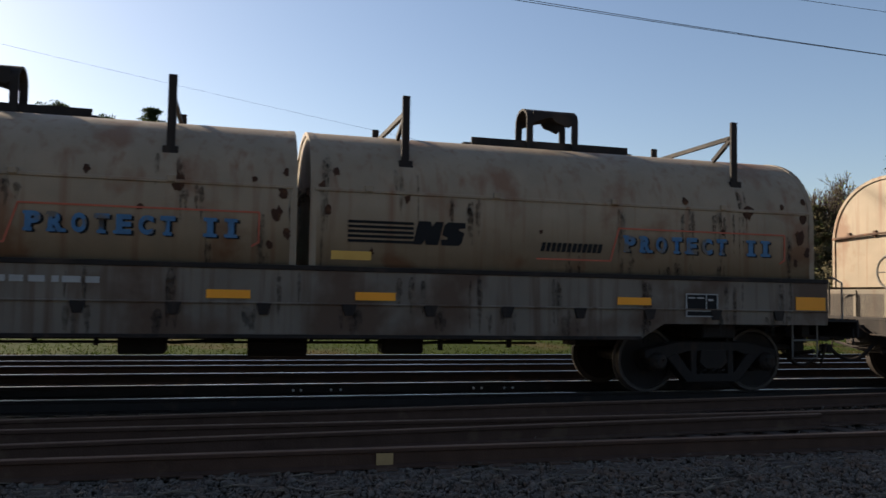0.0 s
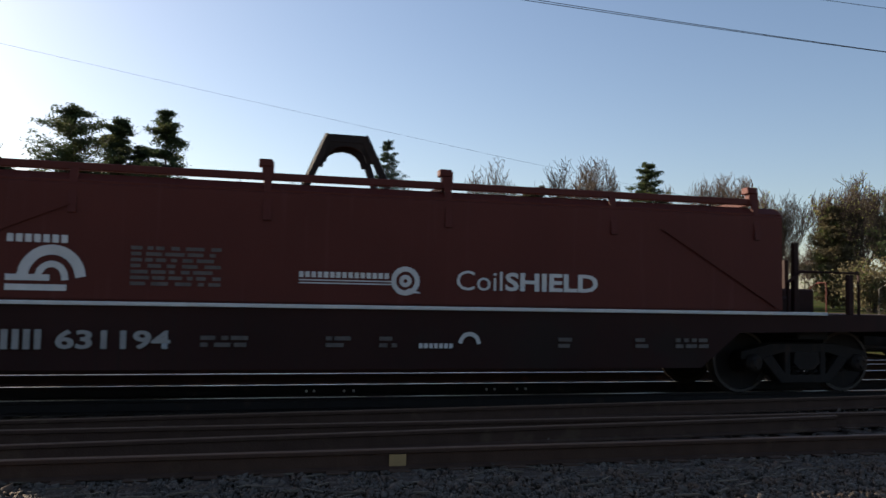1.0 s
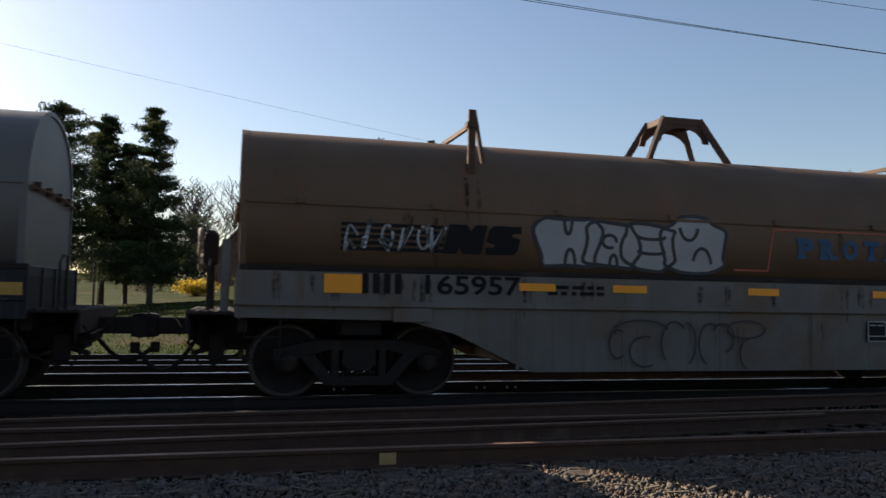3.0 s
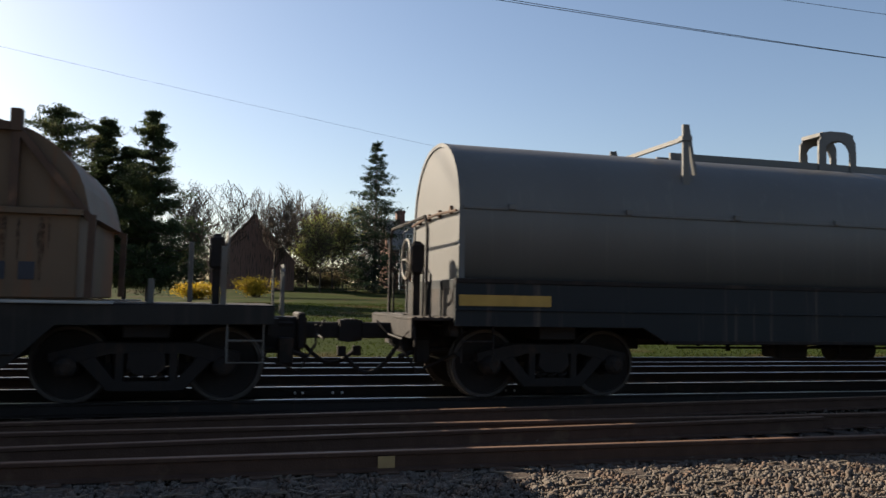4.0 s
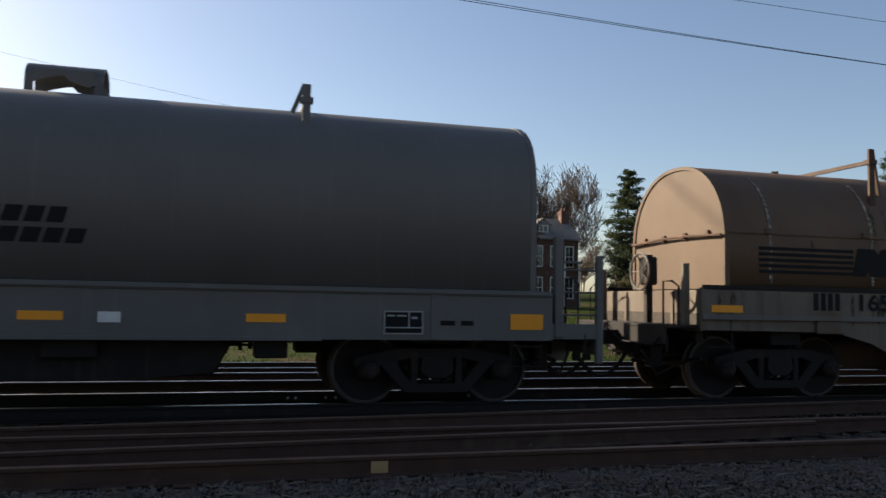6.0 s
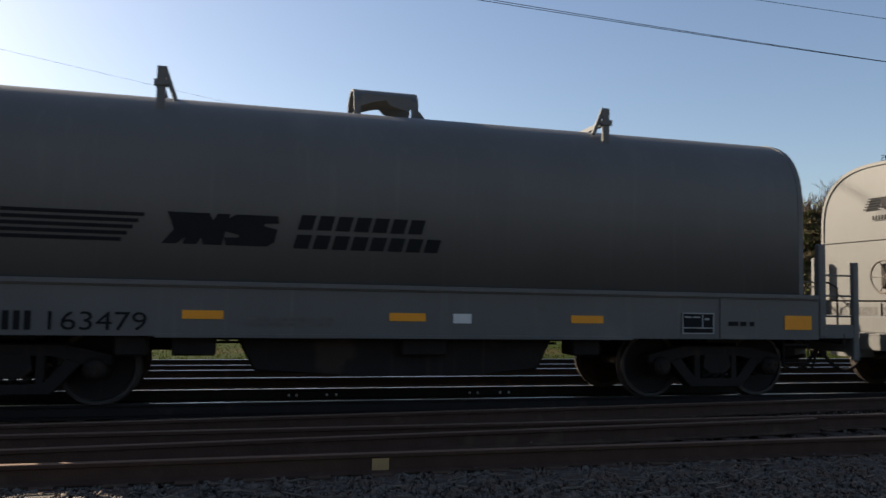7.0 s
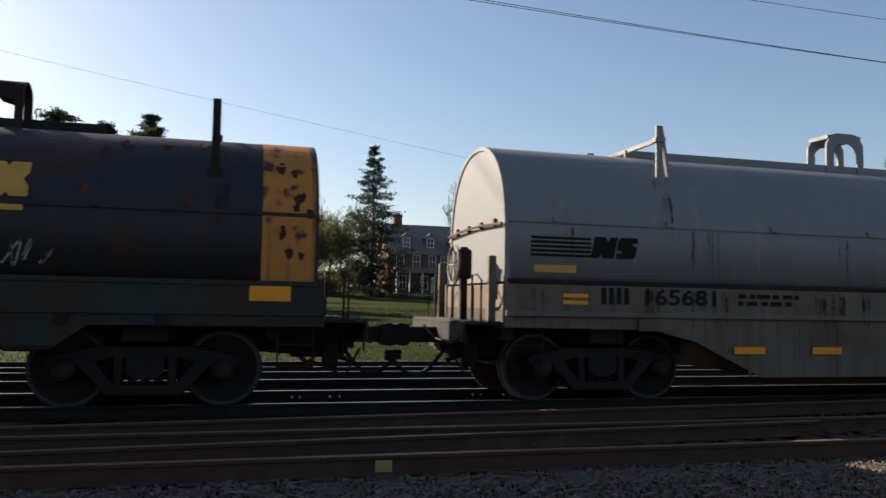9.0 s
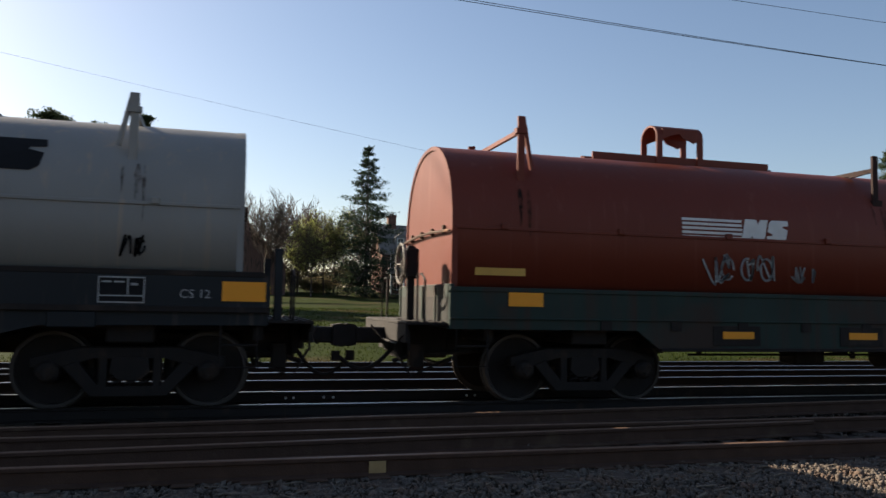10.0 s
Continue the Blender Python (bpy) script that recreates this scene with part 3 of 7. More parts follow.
class Hood:
    """The section of an arched cover: upright walls to a shoulder, then an arch."""

    def __init__(self, bottom, shoulder, top, half=HW - 0.16, power=2.2):
        self.b, self.s, self.t, self.h, self.p = bottom, shoulder, top, half, power

    def half_at(self, z):
        if z <= self.s:
            return self.h
        u = min((z - self.s) / (self.t - self.s), 1.0)
        return self.h * max(1 - u ** self.p, 0.0) ** (1 / self.p)

    def section(self, n=14, grow=0.0):
        pts = []
        for k in range(n + 1):
            a = math.pi / 2 * k / n
            pts.append(((self.h + grow) * math.cos(a) ** (2 / self.p), self.s + (self.t + grow - self.s) * math.sin(a) ** (2 / self.p)))
        right = [(self.h + grow, self.b)] + pts
        return right + [(-y, z) for y, z in right[::-1][1:]]


def add_hood(car, hood, x0, x1, mat, end_mat=None, seam=None, band=None, spec=None):
    bm = bmesh.new()
    along(bm, hood.section(), [x0] + list(np.linspace(x0, x1, 9)[1:-1]) + [x1])
    h = part("hood", bm, mat, car, spec.get("hood_label", "") if spec else "", smooth=False)
    for p in h.data.polygons:
        p.use_smooth = abs(p.normal.x) < 0.5
    for x in (x0, x1):
        bm = bmesh.new()
        outer, inner = hood.section(14, 0.006), hood.section(14, -0.05)
        a, b = (x - 0.02, x + 0.06) if x == x0 else (x - 0.06, x + 0.02)
        rings = [[bm.verts.new((q, y, z)) for y, z in sec] for q, sec in ((a, inner), (a, outer), (b, outer), (b, inner))]
        for r, s in zip(rings, rings[1:] + rings[:1]):
            for i in range(len(r) - 1):
                bm.faces.new((r[i], r[i + 1], s[i + 1], s[i]))
        part("rim", bm, end_mat or mat, h, "rolled edge of the cover")
    if seam:
        bm = bmesh.new()
        y = hood.half_at(seam)
        for s in (-1, 1):
            box(bm, x0 + 0.03, x1 - 0.03, *sorted((s * (y - 0.02), s * (y + 0.022))), seam - 0.022, seam + 0.022, 0.006)
        x = x0 + 0.7
        while x < x1 - 0.4:
            for s in (-1, 1):
                box(bm, x - 0.05, x + 0.05, *sorted((s * (y + 0.01), s * (y + 0.05))), seam - 0.01, seam + 0.07, 0.008)
            x += 1.7
        part("seam", bm, mat, h, "drip rail with lugs along the cover")
        for x, d in ((x0, -1), (x1, 1)):
            bm = bmesh.new()
            tube(bm, [(x + d * 0.05, -y + 0.03, seam - 0.05), (x + d * 0.06, -y * 0.3, seam - 0.01), (x + d * 0.06, y * 0.3, seam - 0.01), (x + d * 0.05, y - 0.03, seam - 0.05)], 0.022, 6)
            for yy in (-0.9, -0.3, 0.3, 0.9):
                box(bm, x + d * 0.02 - 0.02, x + d * 0.02 + 0.05, yy - 0.03, yy + 0.03, seam - 0.06, seam + 0.05)
            part("end_bar", bm, M_RUSTY, h)
    if band:
        for bx0, bx1, bmat in band:
            bm = bmesh.new()
            sec = hood.section(14, 0.006)
            rings = [[bm.verts.new((q, y, z)) for y, z in sec] for q in np.linspace(bx0, bx1, 3)]
            for r, s in zip(rings, rings[1:]):
                for i in range(len(r) - 1):
                    bm.faces.new((r[i], r[i + 1], s[i + 1], s[i]))
            part("painted_band", bm, bmat, h, "painted end band of the cover")
    return h


def lift_bracket(parent, x, hood, mat, style, tray=None, spread=1.0):
    """The lifting frame on the ridge: 'loop' (a pair of arched plates), 'tall' (square plates) or 'splay' (legs that spread)."""
    z = hood.t
    bm = bmesh.new()
    if tray:
        for s in (-0.2, 0.2):
            box(bm, tray[0], tray[1], s - 0.02, s + 0.02, z - 0.12, z + 0.11)
        box(bm, tray[0], tray[1], -0.2, 0.2, z - 0.05, z + 0.0)
        box(bm, tray[0] - 0.12, tray[1] + 0.1, -0.16, 0.16, z - 0.08, z + 0.03)
        part("lifting_tray", bm, mat, parent, "shallow steel tray along the ridge")
        bm = bmesh.new()
    if style in ("loop", "squat"):
        # a bent sheet over four legs, scalloped along both sides
        w, top, half = (0.41, 0.63, 0.25) if style == "loop" else (0.46, 0.44, 0.30)
        zc = z + top - half * 0.8
        for xa, xb in ((x - w, x - w + 0.10), (x + w - 0.10, x + w), (x - w + 0.10, x + w - 0.10)):
            wide = xb - xa > 0.2
            arc = np.linspace(math.pi * (0.10 if wide else 0.0), math.pi * (0.90 if wide else 1.0), 13)
            ring = [(half * math.cos(q), zc + half * 0.8 * math.sin(q)) for q in arc] + [((half - 0.03) * math.cos(q), zc + (half * 0.8 - 0.03) * math.sin(q)) for q in arc[::-1]]
            if not wide:
                ring = [(half, z - 0.05)] + ring[:13] + [(-half, z - 0.05), (-half + 0.03, z - 0.05)] + ring[13:] + [(half - 0.03, z - 0.05)]
            along(bm, ring, [xa, xb])
        for s in (-1, 1):
            ya, yb = sorted((s * half, s * (half - 0.03)))
            dip = [(x - w + 0.1 + (2 * w - 0.2) * q, zc + 0.05 - 0.10 * (abs(q - 0.5) * 2) ** 1.5 - (0.06 if 0.58 < q < 0.95 else 0.0)) for q in np.linspace(0, 1, 13)]
            prism(bm, dip + [(x + w - 0.1, zc + 0.12), (x - w + 0.1, zc + 0.12)], ya, yb)
        if style == "squat":
            for s in (-half, half):
                prism(bm, [(x + w, z + 0.14), (x + w + 0.14, z - 0.03), (x + w, z - 0.05)], s - 0.015, s + 0.015)
    elif style == "tall":
        w, top = (0.37, 0.66)
        for s in (-0.22, 0.22):
            pts = [(x - w, z - 0.05), (x - w, z + top - 0.1), (x - w + 0.08, z + top)] + [(x + w - 0.08, z + top), (x + w, z + top - 0.1), (x + w, z - 0.05)]
            inner = [(x + w - 0.12, z - 0.05), (x + w - 0.12, z + top * 0.48)] + [(x + (w - 0.13) * math.cos(a), z + top * 0.48 + 0.19 * math.sin(a)) for a in np.linspace(0.2, math.pi - 0.2, 7)] + [(x - w + 0.15, z + top * 0.48), (x - w + 0.15, z - 0.05)]
            k = len(inner)
            outer = [pts[5], pts[4], pts[4]] + [(x + (w - 0.05) * math.cos(a), z + top) for a in np.linspace(0.35, math.pi - 0.35, 5)] + [pts[1], pts[1], pts[0]]
            outer = outer[:1] + [(x + w, z + top * 0.5)] + [(x + w * math.cos(a) if abs(math.cos(a)) > 0.95 else x + (w - 0.04) * math.cos(a), z + min(top, top * 0.5 + top * 0.62 * math.sin(a) ** 0.6)) for a in np.linspace(0.2, math.pi - 0.2, 7)] + [(x - w, z + top * 0.5), pts[0]]
            va = [[bm.verts.new((px, s + dy, pz)) for px, pz in row] for dy in (-0.018, 0.018) for row in (outer, inner)]
            oa, ia, ob, ib = va
            for i in range(k - 1):
                bm.faces.new((oa[i], oa[i + 1], ia[i + 1], ia[i]))
                bm.faces.new((ob[i + 1], ob[i], ib[i], ib[i + 1]))
                bm.faces.new((oa[i + 1], oa[i], ob[i], ob[i + 1]))
                bm.faces.new((ia[i], ia[i + 1], ib[i + 1], ib[i]))
            for e in (0, k - 1):
                bm.faces.new((oa[e], ia[e], ib[e], ob[e]))
        for sx in (-1, 1):
            box(bm, x + sx * (w - 0.09) - 0.05, x + sx * (w - 0.09) + 0.05, -0.22, 0.22, z + top - 0.09, z + top - 0.03)
        box(bm, x - w + 0.1, x + w - 0.1, -0.22, 0.22, z + top - 0.04, z + top - 0.015)
        if mat is M_FRAME:
            for sx in (-1, 1):
                for s in (-0.22, 0.22):
                    prism(bm, [(x + sx * w, z + 0.34), (x + sx * (w + 0.22), z - 0.03), (x + sx * w, z - 0.05)], s - 0.015, s + 0.015)
    else:
        top, foot, head = 0.64, 0.70 * spread, 0.31 * spread
        for s in (-0.24, 0.24):
            for sx in (-1, 1):
                beam(bm, (x + sx * foot, s * 1.9, z - 0.10), (x + sx * head, s, z + top), 0.05, 0.10)
            beam(bm, (x - head, s, z + top - 0.04), (x + head, s, z + top - 0.04), 0.05, 0.1)
            # arched gusset below the top
            low, k = z + top * 0.42, 9
            reach = head + (foot - head) * 0.42
            rim = [(x + (reach - 0.10) * math.cos(q), low + (top * 0.58 - 0.14) * math.sin(q)) for q in np.linspace(0, math.pi, k)]
            over = [(x + reach, low), (x + reach * 0.93, low + top * 0.2), (x + head + 0.03, z + top - 0.08), (x + head * 0.5, z + top - 0.03), (x, z + top - 0.03),
                    (x - head * 0.5, z + top - 0.03), (x - head - 0.03, z + top - 0.08), (x - reach * 0.93, low + top * 0.2), (x - reach, low)]
            va = [[bm.verts.new((px, s + dy, pz)) for px, pz in row] for dy in (-0.015, 0.015) for row in (over, rim)]
            for i in range(k - 1):
                bm.faces.new((va[0][i], va[0][i + 1], va[1][i + 1], va[1][i]))
                bm.faces.new((va[2][i + 1], va[2][i], va[3][i], va[3][i + 1]))
                bm.faces.new((va[1][i], va[1][i + 1], va[3][i + 1], va[3][i]))
                bm.faces.new((va[0][i + 1], va[0][i], va[2][i], va[2][i + 1]))
        for sx in (-1, 1):
            beam(bm, (x + sx * head, -0.25, z + top - 0.04), (x + sx * head, 0.25, z + top - 0.04), 0.06, 0.09)
        box(bm, x - head, x + head, -0.24, 0.24, z + top - 0.0, z + top + 0.02)
    part("lifting_bracket", bm, mat, parent, "steel lifting bracket on the ridge of the cover")


def stack_post(parent, x, d, hood, mat, style="v", top=None):
    """Guide posts on both shoulders, joined over the ridge by a slanting bar."""
    zt = (top if top else hood.t + 0.38) - 0.06
    y = 1.12
    zb = hood.s + 0.25
    while hood.half_at(zb) > y:
        zb += 0.02
    zb -= 0.12
    for s in (-1, 1):
        bm = bmesh.new()
        box(bm, x - 0.05, x + 0.05, *sorted((s * (y - 0.02), s * (y + 0.03))), zb, zt, 0.006)
        if style == "v":
            beam(bm, (x - d * 0.17, s * (y - 0.03), zb + 0.22), (x - d * 0.03, s * (y - 0.01), zt), 0.05, 0.05)
            box(bm, x - 0.08, x + 0.08, *sorted((s * (y - 0.06), s * (y + 0.05))), zt - 0.24, zt - 0.17)
        else:
            beam(bm, (x, s * (y - 0.02), zt - 0.22), (x, s * 0.62, hood.t - 0.08), 0.05, 0.06)
            box(bm, x - 0.09, x + 0.09, *sorted((s * (y - 0.03), s * (y + 0.06))), zb - 0.06, zb + 0.10)
        if s < 0 and mat is not M_GREY:
            drips(parent, hood, [(x, zb + 0.02, 0.5, 0.14)], int(x * 100))
        part("guide_post", bm, mat, parent, "upright steel stacking guide on the shoulder of the cover")
    bm = bmesh.new()
    beam(bm, (x, -y, zt - 0.2 if style == "v" else zt - 0.22), (x, y, zt - 0.2 if style == "v" else zt - 0.22), 0.05, 0.06)
    part("cross_bar", bm, mat, parent, "bar across the cover between the guides")


# -- decals --
def drips(parent, hood, spots, seed, mat=None, y=None):
    """Runs of rust below fittings: each spot is x, top, length and width."""
    rr = random.Random(seed)
    polys = []
    for x, zt, ln, w in spots:
        for k in range(3):
            cx, c = x + rr.uniform(-0.5, 0.5) * w * 2.2, w * rr.uniform(0.2, 0.6)
            z1, n = zt - rr.uniform(0, 0.1), 7
            z0 = z1 - ln * rr.uniform(0.6, 1.5)
            edge = [(cx + rr.uniform(-0.12, 0.12) * c, z1 + (z0 - z1) * i / n, c * min(1.0, 0.35 + 2.5 * i / n) * (1 - (i / n) ** 1.6) * rr.uniform(0.7, 1.15) / 2 + 0.003) for i in range(n + 1)]
            for a, b in zip(edge, edge[1:]):
                polys.append([(b[0] - b[2], b[1]), (b[0] + b[2], b[1]), (a[0] + a[2], a[1]), (a[0] - a[2], a[1])])
    return tagged(flat("rust_run", polys, mat or M_STAIN, parent, hood, -0.0065, "dark run of rust below a fitting", y=y), kind="stuff")


def blotches(parent, hood, spots, seed, mat):
    """Irregular patches where the paint has gone: each spot is x, z and size."""
    rr = random.Random(seed)
    for x, z, r in spots:
        rim = [(x + r * rr.uniform(0.5, 1.1) * math.cos(q), z + r * rr.uniform(0.6, 1.5) * math.sin(q)) for q in np.linspace(0, 2 * math.pi, 15)[:-1]]
        flat("rust_patch", [rim], mat, parent, hood, -0.003, "bare rusted patch in the paint")


def skin(hood):
    return (lambda z: -hood.half_at(z) - 0.011) if hood else (lambda z: -HW - 0.011)


def flat(name, polys, mat, parent, hood=None, lift=0.0, label="", y=None):
    """Thin painted shapes on the near side of a car; each polygon is in x and z."""
    f = (lambda z: y) if y is not None else skin(hood)
    bm = bmesh.new()
    for pts in polys:
        a = [bm.verts.new((x, f(z) - lift, z)) for x, z in pts]
        b = [bm.verts.new((x, f(z) - lift + 0.008, z)) for x, z in pts]
        try:
            bm.faces.new(a)
        except ValueError:
            continue
        for i in range(len(pts)):
            bm.faces.new((a[i], a[(i + 1) % len(pts)], b[(i + 1) % len(pts)], b[i]))
    return part(name, bm, mat, parent, label)


def rect(x0, x1, z0, z1, lean=0.0):
    return [(x0, z0), (x1, z0), (x1 + lean, z1), (x0 + lean, z1)]


def stripes(x0, x1, z0, z1, k=5, cut=0.0):
    out = []
    for i in range(k):
        a = z0 + (z1 - z0) * (i + 0.08) / k
        b = z0 + (z1 - z0) * (i + 0.66) / k
        out.append(rect(x0, x1 - cut * (k - 1 - i) / k, a, b))
    return out


def notched(u0, u1, z0, z1, shape, lean=0.0):
    """A slanted block with notches; its corners are given as shares of its width and height."""
    return [(u0 + (u1 - u0) * u + lean * v, z0 + (z1 - z0) * v) for u, v in shape]


# plain blocks that stand for the marks of an emblem
BLOCK_WEDGE = ([(0, 0), (0.34, 0), (0.42, 0.22), (0.52, 0), (1, 0), (1, 1), (0.68, 1), (0.60, 0.78), (0.46, 1), (0, 1)],)
BLOCK_SLOT = ([(0.08, 0.0), (0.88, 0.0), (1.0, 0.14), (1.0, 0.56), (0.72, 0.66), (0.72, 0.74), (1.0, 0.76), (0.94, 1.0), (0.12, 1.0), (0.0, 0.86), (0.0, 0.44), (0.28, 0.34), (0.28, 0.26), (0.0, 0.24)],)
BLOCK_OPEN = ([(0.1, 0.0), (0.9, 0.0), (1.0, 0.12), (1.0, 0.42), (0.76, 0.5), (1.0, 0.58), (1.0, 0.88), (0.9, 1.0), (0.1, 1.0), (0.0, 0.88), (0.0, 0.12)],)
BLOCK_CROSS = ([(0.0, 0.0), (0.42, 0.0), (0.5, 0.12), (0.58, 0.0), (1.0, 0.0), (1.0, 0.3), (0.88, 0.5), (1.0, 0.7), (1.0, 1.0), (0.58, 1.0), (0.5, 0.88), (0.42, 1.0), (0.0, 1.0), (0.0, 0.7), (0.12, 0.5), (0.0, 0.3)],)


def emblem_block(parent, x0, x1, z0, z1, shape, mat, hood, lean=0.0, lift=0.002):
    flat("emblem_block", [notched(x0, x1, z0, z1, p, lean) for p in shape], mat, parent, hood, lift)


def emblem(parent, x0, x1, z0, z1, mat, hood, cut=0.0):
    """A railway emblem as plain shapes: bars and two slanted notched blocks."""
    w, h = x1 - x0, z1 - z0
    for bar in stripes(x0, x0 + w * (0.50 if cut else 0.56), z0, z1, 5, cut):
        flat("emblem_bar", [bar], mat, parent, hood)
    s = h * 0.24
    if cut:
        flat("emblem_wedge", [[(x0 + w * 0.565, z0), (x0 + w * 0.62, z0), (x0 + w * 0.70, z0 + h * 0.55), (x0 + w * 0.68, z1), (x0 + w * 0.585, z1), (x0 + w * 0.61, z0 + h * 0.45)]], mat, parent, hood, 0.001)
        emblem_block(parent, x0 + w * 0.645, x0 + w * 0.79, z0, z1, BLOCK_WEDGE, mat, hood, s)
    else:
        emblem_block(parent, x0 + w * 0.555, x0 + w * 0.775, z0, z1, BLOCK_WEDGE, mat, hood, s)
    emblem_block(parent, x0 + w * 0.79, x1 - s * 0.4, z0, z1, BLOCK_SLOT, mat, hood, s)


def bars_text(parent, x0, x1, z0, z1, n, mat, hood=None, lean=0.0, name="lettering", gap=0.3):
    w = (x1 - x0) / n
    tagged(flat(name, [rect(x0 + i * w, x0 + (i + 1 - gap) * w, z0, z1, lean) for i in range(n)], mat, parent, hood), kind="stuff")


def small_print(parent, x0, x1, z0, z1, rows, mat, hood=None, seed=0):
    r = random.Random(seed)
    polys = []
    h = (z1 - z0) / rows
    for i in range(rows):
        x = x0
        while x < x1 - 0.06:
            w = min(r.uniform(0.06, 0.22), x1 - x)
            polys.append(rect(x, x + w, z0 + i * h + h * 0.15, z0 + i * h + h * 0.75))
            x += w + r.uniform(0.03, 0.08)
    tagged(flat("small_print", polys, mat, parent, hood), kind="stuff")


def lettering(parent, text, x0, x1, z0, z1, mat, hood=None, bold=0.0, shear=0.0, name="lettering"):
    cu = bpy.data.curves.new("lettering", "FONT")
    cu.body, cu.offset, cu.shear, cu.resolution_u = text, bold, shear, 3
    tmp = bpy.data.objects.new("tmp", cu)
    scene.collection.objects.link(tmp)
    me = bpy.data.meshes.new_from_object(tmp.evaluated_get(bpy.context.evaluated_depsgraph_get()))
    bpy.data.objects.remove(tmp)
    v = np.empty(len(me.vertices) * 3, np.float32)
    me.vertices.foreach_get("co", v)
    v = v.reshape(-1, 3)
    lo, hi = v.min(0), v.max(0)
    f = skin(hood)
    u = (v - lo) / np.maximum(hi - lo, 1e-6)
    x, z = x0 + u[:, 0] * (x1 - x0), z0 + u[:, 1] * (z1 - z0)
    out = np.stack([x, [f(q) - 0.002 for q in z], z], 1).astype(np.float32)
    me.vertices.foreach_set("co", out.ravel())
    me.update()
    me.materials.clear()
    me.materials.append(mat)
    me.name = name
    return part(name, me, None, parent)


def slab_letters(parent, text, x0, x1, z0, z1, mat, hood, lift=0.0):
    """Bold slab lettering, letter by letter."""
    w = (x1 - x0) / len(text)
    for i, ch in enumerate(text):
        if ch == " ":
            continue
        a = x0 + (i + 0.12) * w
        b = a + w * 0.7
        if ch == "I":
            m, q, t = (a + b) / 2, w * 0.15, (z1 - z0) * 0.18
            flat("letter", [rect(m - q, m + q, z0 + t, z1 - t), rect(m - w * 0.32, m + w * 0.32, z0, z0 + t), rect(m - w * 0.32, m + w * 0.32, z1 - t, z1)], mat, parent, hood, lift)
            continue
        ob = lettering(parent, ch, a, b, z0, z1, mat, hood, 0.055, 0.0, "letter")
        f = skin(hood)
        bm = bmesh.new()
        bm.from_mesh(ob.data)
        feet = {"P": (0.2,), "R": (0.2, 0.85), "T": (0.5,), "E": (0.1,)}.get(ch, ())
        for q in feet:
            m = a + (b - a) * q
            vs = [bm.verts.new((x, f(z) - 0.003, z)) for x, z in rect(m - w * 0.2, m + w * 0.2, z0, z0 + (z1 - z0) * 0.17)]
            bm.faces.new(vs)
        if ch in "PR":
            m = a + (b - a) * 0.15
            bm.faces.new([bm.verts.new((x, f(z) - 0.003, z)) for x, z in rect(m - w * 0.2, m + w * 0.2, z1 - (z1 - z0) * 0.17, z1)])
        bm.to_mesh(ob.data)
        bm.free()
        ob.location.y = -lift


def placard(parent, x, z0, z1, w=0.52, hood=None):
    flat("placard", [rect(x, x + w, z0, z1)], M_INKK, parent, hood, 0.004, "black stencilled data panel with a white border")
    t = 0.016
    polys = [rect(x, x + w, z0, z0 + t), rect(x, x + w, z1 - t, z1), rect(x, x + t, z0, z1), rect(x + w - t, x + w, z0, z1), rect(x + w * 0.62, x + w * 0.62 + t, z0 + 0.08, z1),
             rect(x, x + w, z0 + 0.075, z0 + 0.09), rect(x + w * 0.08, x + w * 0.28, z1 - 0.07, z1 - 0.05), rect(x + w * 0.34, x + w * 0.56, z1 - 0.07, z1 - 0.05), rect(x + w * 0.7, x + w * 0.85, z1 - 0.1, z1 - 0.07)]
    tagged(flat("placard_border", polys, M_INKG, parent, hood, 0.008), kind="stuff")


def reflectors(car, xs, z0, z1, w, hood=None):
    for x in xs:
        flat("reflector", [rect(x, x + w, z0, z1)], M_REFLECT, car, hood, 0.003, "amber reflective strip")


def ribbon(pts, w):
    polys = []
    for (x0, z0), (x1, z1) in zip(pts, pts[1:]):
        dx, dz = x1 - x0, z1 - z0
        d = math.hypot(dx, dz)
        if d < 1e-5:
            continue
        nx, nz, ex, ez = -dz / d * w / 2, dx / d * w / 2, dx / d * w * 0.3, dz / d * w * 0.3
        polys.append([(x0 + nx - ex, z0 + nz - ez), (x1 + nx + ex, z1 + nz + ez), (x1 - nx + ex, z1 - nz + ez), (x0 - nx - ex, z0 - nz - ez)])
    return polys


